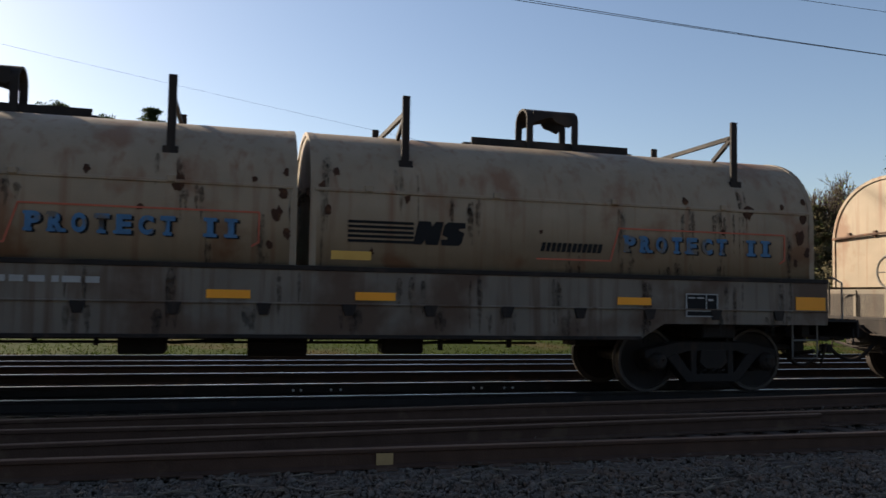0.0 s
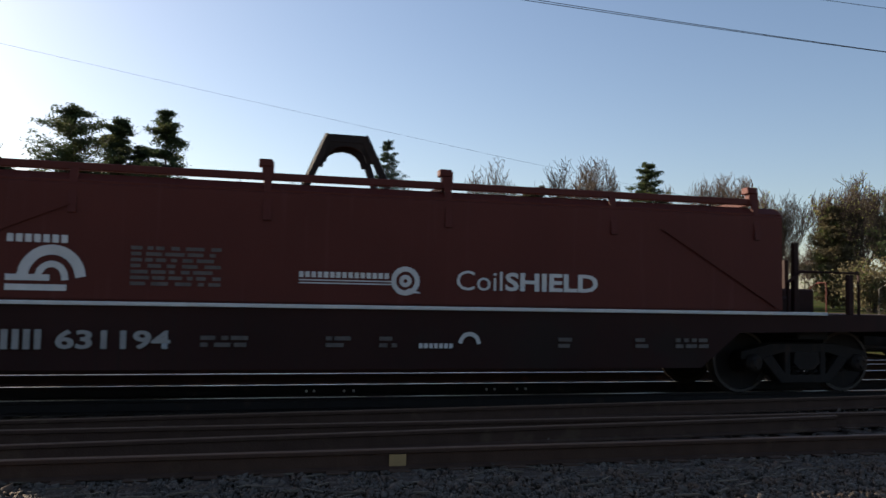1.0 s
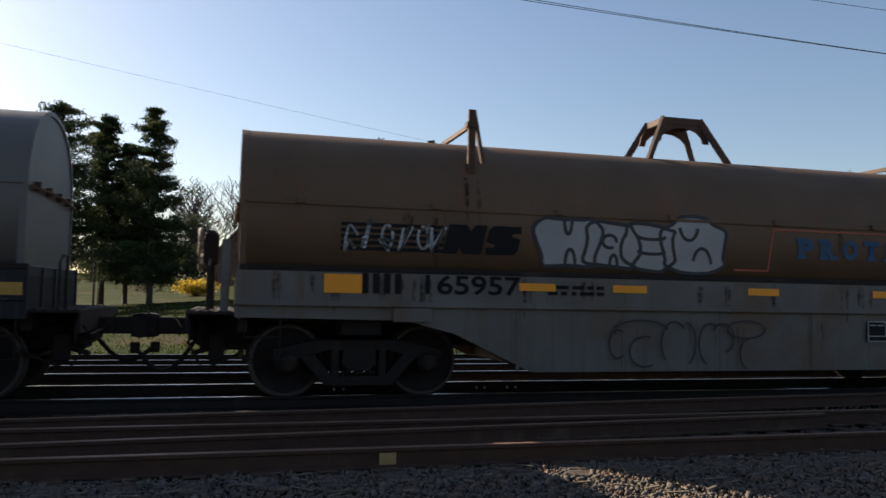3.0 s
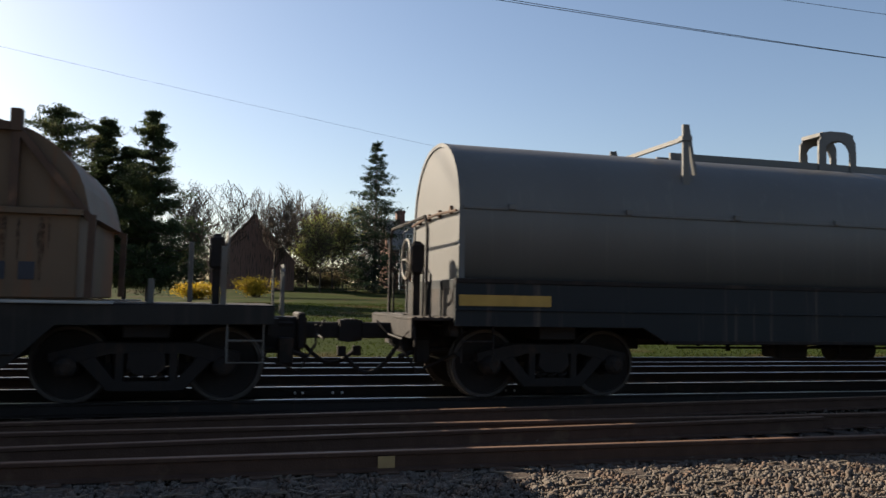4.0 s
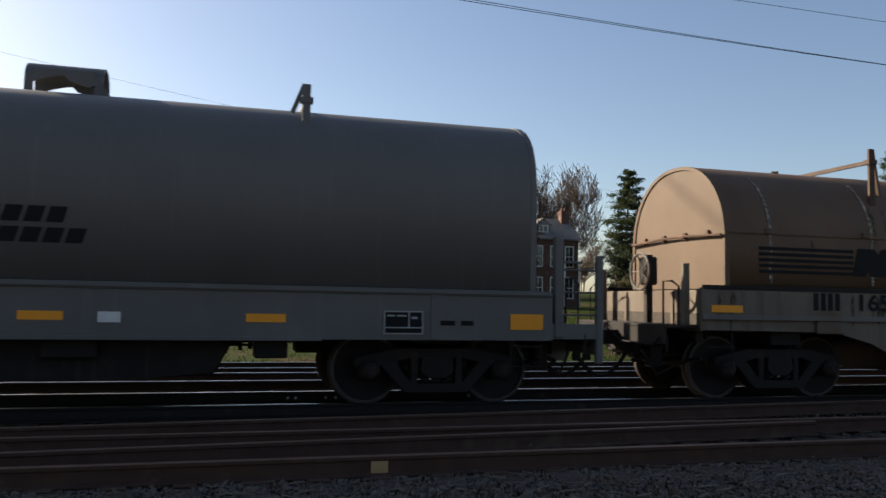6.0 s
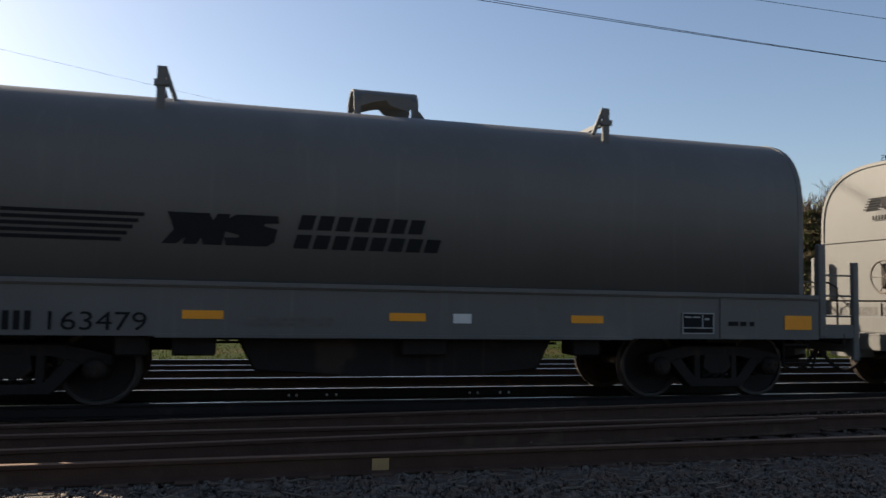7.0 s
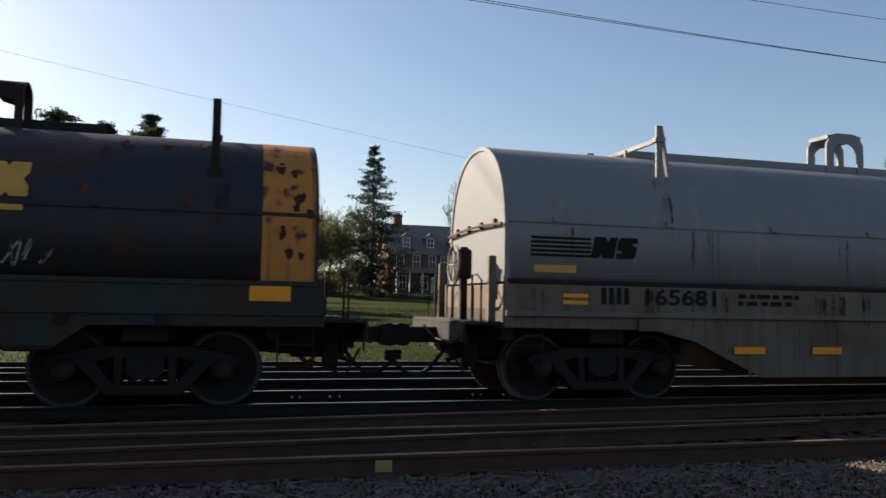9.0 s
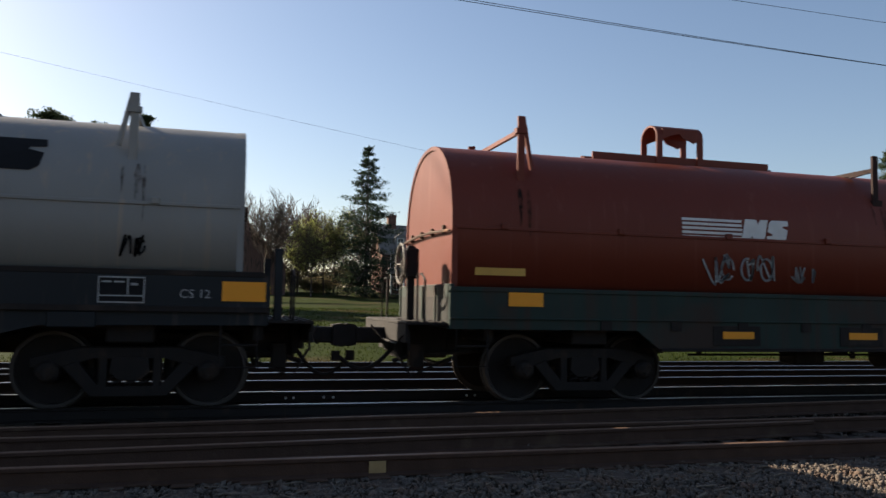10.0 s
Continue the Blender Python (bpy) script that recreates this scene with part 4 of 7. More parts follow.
def scribble(parent, x0, x1, z0, z1, n, mat, hood=None, w=0.035, seed=0, loops=1.6, label="loose spray-painted scrawl"):
    """Unreadable spray-painted loops, one for each stroke of a scrawl."""
    r = random.Random(seed)
    cw = (x1 - x0) / n
    strokes = []
    for i in range(n):
        cx, cz = x0 + (i + 0.5) * cw, (z0 + z1) / 2
        ph = r.uniform(0, 6.3)
        knots = []
        for j in range(r.choice((4, 5, 6))):
            up = (j + i) % 2
            knots.append((cx + cw * r.uniform(-0.5, 0.5), (z1 if up else z0) + (z1 - z0) * (r.uniform(-0.25, 0.0) if up else r.uniform(0.0, 0.25)) if r.random() > 0.2 else cz + (z1 - z0) * r.uniform(-0.2, 0.2)))
        pts = []
        for j in range(len(knots) - 1):
            p0, p1, p2, p3 = knots[max(j - 1, 0)], knots[j], knots[j + 1], knots[min(j + 2, len(knots) - 1)]
            for u in np.linspace(0, 1, 8)[:-1]:
                pts.append(tuple(0.5 * (2 * p1[k] + (p2[k] - p0[k]) * u + (2 * p0[k] - 5 * p1[k] + 4 * p2[k] - p3[k]) * u * u + (3 * p1[k] - p0[k] - 3 * p2[k] + p3[k]) * u ** 3) for k in (0, 1)))
        pts = [(x, min(max(z, z0), z1)) for x, z in pts] + [knots[-1]]
        if loops > 0.85 and r.random() < 0.6:
            strokes += ribbon([(cx + cw * 0.3 * math.cos(a), cz + (z1 - z0) * 0.34 * math.sin(a)) for a in np.linspace(ph, ph + 5.6, 18)], w)
        strokes += ribbon(pts, w)
    tagged(flat("graffiti", strokes, mat, parent, hood, 0.008), label, kind="stuff")


def arcs(parent, x0, x1, z0, z1, loops, mat, hood=None, w=0.03, label="spray-painted outline of rounded letters", lift=0.008):
    """Round strokes: each loop is a centre, two radii and a start and end angle, in shares of the panel."""
    polys = []
    for cx, cz, rx, rz, a, b in loops:
        n = max(int(abs(b - a) * 4), 4)
        polys += ribbon([(x0 + (x1 - x0) * (cx + rx * math.cos(q)), z0 + (z1 - z0) * (cz + rz * math.sin(q))) for q in np.linspace(a, b, n)], w)
    return tagged(flat("graffiti", polys, mat, parent, hood, lift), label, kind="stuff")


def rounded(pts):
    """Cuts the corners of a line twice."""
    for _ in range(2):
        cut = [(tuple(p + (q - p) * k for p, q in zip(a, b))) for a, b in zip(pts, pts[1:]) for k in (0.25, 0.75)]
        pts = [pts[0]] + cut + [pts[-1]]
    return pts


def ellipse(cx, cz, rx, rz, tilt=0.0, n=18):
    return [(cx + rx * math.cos(q) * math.cos(tilt) - rz * math.sin(q) * math.sin(tilt), cz + rx * math.cos(q) * math.sin(tilt) + rz * math.sin(q) * math.cos(tilt)) for q in np.linspace(0, 2 * math.pi, n + 1)[:-1]]


def under_gear(car, half, z, seed):
    """Centre sill, brake pipe, cylinder, levers and hangers below the body."""
    bm = bmesh.new()
    box(bm, -half, half, -0.2, 0.2, z + 0.0, z + 0.28)
    part("centre_sill", bm, M_BLACK, car)
    r = random.Random(seed)
    bm = bmesh.new()
    tube(bm, [(-half, 0.5, z - 0.04), (half, 0.5, z - 0.04)], 0.025, 6)
    tube(bm, [(-half * 0.8, -0.7, z - 0.03), (half * 0.7, -0.7, z - 0.03)], 0.018, 6)
    for k in range(10):
        x = r.uniform(-half * 0.75, half * 0.75)
        y = r.uniform(-0.9, 0.6)
        box(bm, x - 0.03, x + 0.03, y - 0.03, y + 0.03, z - r.uniform(0.08, 0.16), z + 0.1)
    part("brake_pipe", bm, M_BLACK, car)
    for k in range(3):
        x = (-0.35 + 0.35 * k + r.uniform(-0.1, 0.1)) * half
        bm = bmesh.new()
        if k == 1:
            bmesh.ops.create_cone(bm, cap_ends=True, segments=16, radius1=0.17, radius2=0.17, depth=0.75, matrix=Matrix.Translation((x, -0.5, z - 0.06)) @ Matrix.Rotation(math.pi / 2, 4, "Y"))
            part("air_reservoir", bm, M_BLACK, car)
        else:
            box(bm, x - 0.28, x + 0.28, -0.75, -0.35, z - 0.18, z + 0.1, 0.03)
            beam(bm, (x + 0.3, -0.5, z - 0.05), (x + 1.1, -0.3, z - 0.02), 0.04, 0.04)
            part("brake_valve", bm, M_BLACK, car)


def side_plate(car, pts, mat, name="side_sill", label="", thick=0.05, inset=0.0):
    for s in (-1, 1):
        bm = bmesh.new()
        y = s * (HW - inset)
        prism(bm, pts, *sorted((y, y - s * thick)))
        part(name, bm, mat, car, label)


def ledge(car, x0, x1, z0, z1, mat, out=0.02, name="sill_flange", label=""):
    for s in (-1, 1):
        bm = bmesh.new()
        box(bm, x0, x1, *sorted((s * (HW - 0.06), s * (HW + out))), z0, z1, 0.006)
        part(name, bm, mat, car, label)


def floor_block(car, x0, x1, z0, z1, mat=None):
    bm = bmesh.new()
    box(bm, x0, x1, -HW + 0.07, HW - 0.07, z0, z1)
    part("deck", bm, mat or M_BLACK, car)


CARS, WHEELS = [], []


def well_car(name, centre, length, sill, hood_mat, spec, label, seed):
    """Coil car with a deep well between the bogies, under one arched cover."""
    car = thing(name, label, "freight car", group="train")
    L = length / 2
    spec["sill"] = sill
    top = spec.get("top", 3.55)
    hx0, hx1 = spec.get("hx0", -L + 0.05), spec.get("hx1", L - 0.05)
    side_plate(car, [(-L, 1.2), (-L, 1.02), (-4.5, 1.0), (-3.85, 0.84), (-2.8, 0.35), (2.8, 0.35), (3.85, 0.84), (4.5, 1.0), (L, 1.02), (L, 1.2)], spec.get("well", sill), "well_plate", "", 0.04, 0.03)
    side_plate(car, [(-L, 1.2), (L, 1.2), (L, 1.61), (-L, 1.61)], sill, "side_sill", "", 0.06, 0.0)
    ledge(car, -L, L, 1.165, 1.235, spec.get("flange", M_SILL), 0.035, label="pale lower flange of the side sill")
    for x in (-3.0, -1.5, 0, 1.5, 3.0):
        for s in (-1, 1):
            bm = bmesh.new()
            box(bm, x - 0.02, x + 0.02, *sorted((s * (HW - 0.035), s * (HW - 0.02))), 0.37, 1.165)
            part("rib", bm, spec.get("well", sill), car)
    floor_block(car, -L + 0.02, L - 0.02, 1.03, 1.25)
    floor_block(car, -2.75, 2.75, 0.37, 1.03)
    hood = Hood(1.615, 2.28, top)
    h = add_hood(car, hood, hx0, hx1, hood_mat, spec.get("end"), 2.43, None, spec)
    ledge(car, -L + 0.04, L - 0.04, 1.585, 1.65, spec.get("lip", M_BLACK), 0.008, "cover_lip")
    # fittings on tan covers take the darker frame tone to imitate backlight
    mh = spec.get("metal", M_FRAME if hood_mat is M_TAN else hood_mat)
    lift_bracket(h, spec.get("bx", 0.1), hood, mh, spec["bracket"], spec.get("tray"))
    stack_post(h, spec.get("px", -3.65), -1, hood, mh, "v", top + 0.36)
    stack_post(h, spec.get("qx", 4.05), 1, hood, mh, "v", top + 0.27)
    for x, d in ((-L, -1), (L, 1)):
        end_gear(car, x, d, seed + d, spec)
        bogie(car, x - d * 1.55)
        for y in (-1.25, 1.25):
            bm = bmesh.new()
            box(bm, x + d * 0.12 - 0.05, x + d * 0.12 + 0.05, y - 0.04, y + 0.04, 1.05, 1.95, 0.01)
            part("end_post", bm, sill, car)
    brake_stand(car, -L - 0.3, -1, M_BLACK)
    for d in (-1, 1):
        bm = bmesh.new()
        box(bm, *sorted((d * (L - 1.9), d * (L - 2.4))), -HW - 0.02, -HW + 0.02, 0.98, 1.16, 0.01)
        part("jacking_pad", bm, sill, car)
    if sill is not M_NAVY:
        rr = random.Random(seed)
        drips(car, None, [(rr.uniform(-L + 0.3, L - 0.3), 1.58, 0.35, rr.uniform(0.08, 0.2)) for _ in range(16)], seed)
        drips(h, hood, [(rr.uniform(hx0 + 0.4, hx1 - 0.4), 2.41, rr.uniform(0.2, 0.6), rr.uniform(0.04, 0.1)) for _ in range(9)], seed + 1, M_GRIME)
        drips(car, None, [(rr.uniform(-2.7, 2.7), 1.15, 0.6, rr.uniform(0.1, 0.25)) for _ in range(9)], seed + 2, y=-HW + 0.0235)
    CARS.append((car, centre))
    return car, h, hood


def flat_side_car(name, centre, length, sill, spec, label, seed):
    """Coil car with straight deep side sills."""
    car = thing(name, label, "freight car", group="train")
    L = length / 2
    spec["sill"] = sill
    zb, zt = spec.get("zb", 0.8), spec.get("zt", 1.6)
    zi = spec.get("ze", zb + 0.2)
    cutx = L - 3.0
    pts = [(-L, zt), (-L, zi), (-cutx - 0.35, zi), (-cutx, zb), (cutx, zb), (cutx + 0.35, zi), (L, zi), (L, zt)]
    side_plate(car, pts, sill, "side_sill", "", 0.06, 0.0)
    ledge(car, -L, L, zt - 0.03, zt + 0.03, spec.get("lip", sill), 0.02, "top_flange")
    ledge(car, -cutx, cutx, zb - 0.02, zb + 0.03, spec.get("under", M_BLACK), 0.02, "bottom_flange")
    if spec.get("mid"):
        ledge(car, -L, L, spec["mid"] - 0.012, spec["mid"] + 0.012, sill, 0.03, "side_rib")
    floor_block(car, -L + 0.02, L - 0.02, zi + 0.02, zt - 0.1)
    floor_block(car, -cutx, cutx, zb + 0.02, zi + 0.02)
    under_gear(car, L - 2.8, zb - 0.08, seed)
    for x, d in ((-L, -1), (L, 1)):
        end_gear(car, x, d, seed + d, spec)
        bogie(car, x - d * spec.get("bog", 1.65))
    brake_stand(car, -L - 0.3, -1, M_BLACK)
    CARS.append((car, centre))
    return car


def two_hood_rusty():
    car = flat_side_car("two_cover_coil_car", 0.54, 15.0, M_SILLBROWN, dict(zb=0.8, zt=1.63, mid=1.2, lip=M_BLACK, platform=0.6, end_mat=M_TAN_RUSTY, step_mat=M_SILL), "rusty grey-brown coil car with two rust-streaked tan covers", 1)
    for x0, x1, bx, t0, t1, pa, pb in ((-7.38, -0.13, -3.93, -5.2, -2.66, -6.4, -1.62), (0.07, 7.38, 3.7, 2.45, 4.95, 1.27, 6.18)):
        hood = Hood(1.66, 2.45, 3.53)
        h = add_hood(car, hood, x0, x1, M_TAN_RUSTY, None, 2.62, None, dict(hood_label="arched tan cover streaked with rust"))
        lift_bracket(h, bx, hood, M_BLACK, "loop", (t0, t1))
        stack_post(h, pa, -1, hood, M_BLACK, "bar", 3.98)
        stack_post(h, pb, 1, hood, M_BLACK, "bar", 4.0)
        e = x0 + 0.45
        emblem(h, e, e + 1.5, 1.97, 2.27, M_INKK, hood)
        flat("yellow_label", [rect(x0 + 0.25, x0 + 0.75, 1.75, 1.86)], M_INKY, h, hood)
        q = x0 + 4.22
        slab_letters(h, "PROTECT II", q + 0.03, q + 2.43, 1.955, 2.185, M_INKK, hood)
        slab_letters(h, "PROTECT II", q, q + 2.4, 1.97, 2.2, M_INKBF, hood, 0.003)
        flat("lining", ribbon([(q - 1.25, 1.84), (q - 0.18, 1.84), (q - 0.05, 2.29), (q + 2.6, 2.29), (q + 2.6, 1.93), (q + 2.52, 1.88)], 0.022), M_INKR, h, hood)
        bars_text(h, q - 1.2, q - 0.3, 1.94, 2.06, 12, M_INKK, hood, 0.03)
        rr = random.Random(int(x0 * 10))
        drips(h, hood, [(rr.uniform(x0 + 0.2, x1 - 0.2), 2.6, rr.uniform(0.15, 0.6), rr.uniform(0.05, 0.16)) for _ in range(8)], 3)
        drips(h, hood, [(rr.uniform(x0 + 0.2, x1 - 0.2), rr.uniform(1.8, 2.0), 0.3, rr.uniform(0.06, 0.2)) for _ in range(6)], 4)
        blotches(h, hood, [(x1 - 0.22, 2.28, 0.09), (x1 - 0.15, 2.55, 0.07), (x1 - 0.1, 2.05, 0.06), (x1 - 0.3, 1.9, 0.05), (x1 - 0.12, 2.8, 0.05), (pb + 0.12, 2.62, 0.10), (pa, 2.55, 0.05), (x0 + 0.2, 2.35, 0.06), (x0 + 0.12, 2.65, 0.06), (x0 + 0.3, 2.85, 0.05),
                           (x0 + 0.75, 1.86, 0.04), (pb - 0.9, 2.72, 0.05), (pb - 0.3, 2.3, 0.04), (x1 - 0.5, 2.7, 0.04), (bx - 0.6, 2.2, 0.03)], int(x0 * 7) + 50, M_RUSTDARK)
        drips(h, hood, [(x0 + 0.1, 2.9, 1.0, 0.1), (x1 - 0.12, 2.8, 1.1, 0.16), (x1 - 0.3, 2.3, 0.7, 0.12), (x0 + 0.3, 3.1, 0.3, 0.2)], 5, M_GRIME)
    drips(car, None, [(x, 1.6, 0.5, 0.16) for x in (-6.3, -4.9, -3.9, -2.6, -1.6, -0.2, 1.3, 2.2, 3.3, 4.6, 5.9, 6.8)], 6)
    drips(car, None, [(x, 1.18, 0.32, 0.22) for x in np.arange(-6.6, 6.8, 1.02)], 7, M_GRIME)
    lettering(car, "168402", -5.35, -4.4, 1.36, 1.56, M_INKK)
    bars_text(car, -6.0, -5.5, 1.36, 1.56, 4, M_INKK, None, 0, "owner_mark", 0.4)
    small_print(car, -3.6, -2.3, 1.38, 1.5, 1, M_INKG, None, 1)
    placard(car, 5.17, 1.1, 1.42, 0.5)
    reflectors(car, (-1.14, 0.61, 4.14, -4.64), 1.25, 1.35, 0.5)
    reflectors(car, (6.95, -7.48), 1.2, 1.4, 0.5)
    for x in np.arange(-6.6, 6.8, 1.02):
        bm = bmesh.new()
        prism(bm, [(x - 0.09, 1.2), (x + 0.09, 1.2), (x + 0.05, 1.06), (x - 0.05, 1.06)], -HW - 0.03, -HW + 0.01)
        part("gusset", bm, M_BLACK, car)


def shield_car():
    car = thing("covered_coil_flat_car", "maroon flat car with a long low angular cover", "freight car", group="train")
    L = 8.55
    spec = dict(sill=M_BLACK, platform=0.0, step_mat=M_MAROON, end_top=1.16)
    side_plate(car, [(-L, 1.16), (-L, 0.95), (-5.2, 0.9), (-4.6, 0.42), (4.6, 0.42), (5.2, 0.9), (L, 0.95), (L, 1.16)], M_DKMAROON, "side_sill", "sooty dark maroon side sill", 0.05, 0.02)
    ledge(car, -6.2, 6.6, 1.155, 1.2, M_INKW, 0.03, "deck_edge", "white-painted deck edge")
    floor_block(car, -L, L, 1.0, 1.17, M_DKMAROON)
    floor_block(car, -4.5, 4.5, 0.44, 1.0)
    sec = [(1.42, 1.2), (1.42, 2.56), (1.30, 2.67), (-1.30, 2.67), (-1.42, 2.56), (-1.42, 1.2)]
    bm = bmesh.new()
    prism_pts = sec
    along(bm, prism_pts, [-5.93, 5.93])
    bmesh.ops.remove_doubles(bm, verts=bm.verts, dist=0.001)
    bmesh.ops.bevel(bm, geom=list(bm.edges), offset=0.025, segments=2, affect="EDGES")
    h = part("hood", bm, M_MAROON, car, "long maroon steel cover with sloping shoulders")
    for s in (-1, 1):
        bm = bmesh.new()
        box(bm, -5.75, 5.6, *sorted((s * 1.26, s * 1.34)), 2.70, 2.79, 0.01)
        for x in (-5.7, -1.24, 1.01, 5.5, -3.4, 3.3):
            beam(bm, (x, s * 1.43, 2.2), (x, s * 1.36, 2.72), 0.09, 0.05)
        part("guide_rail", bm, M_MAROON, h, "maroon guide rail along the shoulder of the cover")
        for x in (-5.7, -1.24, 1.01, 5.5):
            bm = bmesh.new()
            box(bm, x - 0.07, x + 0.07, *sorted((s * 1.24, s * 1.36)), 2.7, 2.93, 0.01)
            box(bm, x - 0.11, x + 0.05, *sorted((s * 1.22, s * 1.38)), 2.86, 2.95, 0.01)
            part("guide_stub", bm, M_MAROON, h)
    bm = bmesh.new()
    for x in (-5.7, -1.24, 1.01, 5.5):
        beam(bm, (x, -1.3, 2.74), (x, 1.3, 2.74), 0.08, 0.07)
    part("cross_bar", bm, M_MAROON, h)
    lift_bracket(h, -0.16, Hood(1.2, 2.3, 2.88), M_BLACK, "splay", None, 0.8)
    y = -1.432
    for rib in ([(4.0, 2.3), (4.12, 2.3), (5.85, 1.3), (5.85, 1.22)], [(-3.4, 2.3), (-3.52, 2.3), (-5.8, 1.3), (-5.8, 1.22)]):
        flat("diagonal_rib", [rib], M_MAROON, h, y=y - 0.02)
    lettering_y = Hood(1.2, 2.3, 2.7, 1.42, 2)
    lettering(h, "Coil", 1.13, 1.74, 1.41, 1.66, M_INKW, lettering_y)
    lettering(h, "SHIELD", 1.78, 3.07, 1.41, 1.65, M_INKW, lettering_y, 0.03)
    bars_text(h, -4.05, -3.4, 1.85, 1.94, 7, M_INKW, lettering_y, 0.0, "owner_name")
    ring = [(-3.58 + 0.30 * math.cos(a), 1.45 + 0.32 * math.sin(a)) for a in np.linspace(0.15, math.pi * 0.95, 16)]
    flat("emblem_arc", ribbon(ring, 0.11), M_INKW, h, lettering_y)
    flat("emblem_arc", ribbon([(-3.58 + 0.14 * math.cos(a), 1.45 + 0.16 * math.sin(a)) for a in np.linspace(0.0, math.pi * 1.0, 12)], 0.07), M_INKW, h, lettering_y, 0.001)
    for bar in (rect(-4.05, -3.6, 1.42, 1.49), rect(-4.05, -3.42, 1.31, 1.38)):
        flat("emblem_bar", [bar], M_INKW, h, lettering_y)
    small_print(h, -2.75, -1.75, 1.38, 1.86, 7, M_INKD, lettering_y, 5)
    bars_text(h, -0.84, 0.28, 1.53, 1.6, 15, M_INKW, lettering_y, 0.0, "owner_name")
    for bar in (rect(-0.84, 0.3, 1.49, 1.505), rect(-0.84, 0.3, 1.455, 1.47)):
        flat("emblem_bar", [bar], M_INKW, h, lettering_y)
    for rr, ww in ((0.15, 0.06), (0.05, 0.05)):
        flat("emblem_ring", ribbon([(0.47 + rr * math.cos(a), 1.51 + rr * math.sin(a)) for a in np.linspace(0, 6.29, 22)], ww), M_INKW, h, lettering_y, 0.001)
    flat("emblem_tail", [[(0.52, 1.42), (0.68, 1.36), (0.42, 1.36)]], M_INKW, h, lettering_y, 0.002)
    lettering(car, "631194", -3.5, -2.28, 0.66, 0.88, M_INKG, None, 0.03)
    bars_text(car, -4.05, -3.6, 0.66, 0.88, 4, M_INKG, None, 0, "owner_mark", 0.4)
    for x, w, s in ((-1.95, 0.6, 1), (-0.5, 0.35, 2), (0.15, 0.22, 3), (2.5, 0.25, 5), (3.6, 0.2, 6), (4.2, 0.5, 7)):
        small_print(car, x, x + w, 0.68, 0.84, 2, M_INKD, None, s)
    bars_text(car, 0.65, 1.1, 0.68, 0.74, 7, M_INKW, None, 0.0, "owner_name")
    flat("emblem_arc", ribbon([(1.3 + 0.12 * math.cos(a), 0.74 + 0.12 * math.sin(a)) for a in np.linspace(0.1, 3.0, 10)], 0.05), M_INKW, car)
    for d in (-1, 1):
        for k, (dx, yy, zt) in enumerate(((0.35, -1.3, 2.1), (0.5, 1.3, 2.1), (1.45, -1.35, 1.75), (1.75, 0.4, 1.9), (2.3, -1.25, 2.2), (2.35, 1.25, 2.2))):
            bm = bmesh.new()
            box(bm, d * (L - dx) - 0.04, d * (L - dx) + 0.04, yy - 0.04, yy + 0.04, 1.17, zt, 0.006)
            part("stake", bm, M_DKMAROON, car, "upright dark steel stake on the end deck")
        bm = bmesh.new()
        tube(bm, [(d * 6.1, -1.3, 1.17), (d * 6.1, -1.3, 1.62), (d * 6.3, -1.3, 1.78), (d * 7.3, -1.3, 1.78), (d * 7.3, -1.3, 1.17)], 0.025)
        part("handrail", bm, M_DKMAROON, car)
        bm = bmesh.new()
        tube(bm, [(d * 6.1, 1.3, 1.17), (d * 6.1, 1.3, 1.62), (d * 6.3, 1.3, 1.78), (d * 7.3, 1.3, 1.78), (d * 7.3, 1.3, 1.17)], 0.025)
        part("handrail", bm, M_DKMAROON, car)
        bm = bmesh.new()
        box(bm, d * 6.25 - 0.2, d * 6.25 + 0.25, -1.0, 1.0, 1.17, 1.42, 0.03)
        box(bm, d * 6.9 - 0.3, d * 6.9 + 0.3, -0.5, 0.6, 1.17, 1.55, 0.03)
        part("tool_box", bm, M_DKMAROON, car)
        end_gear(car, d * L, d, 3 + d, spec)
        bogie(car, d * (L - 2.0))
    brake_stand(car, -L + 0.8, -1, M_BLACK, 2.0)
    CARS.append((car, -17.45))


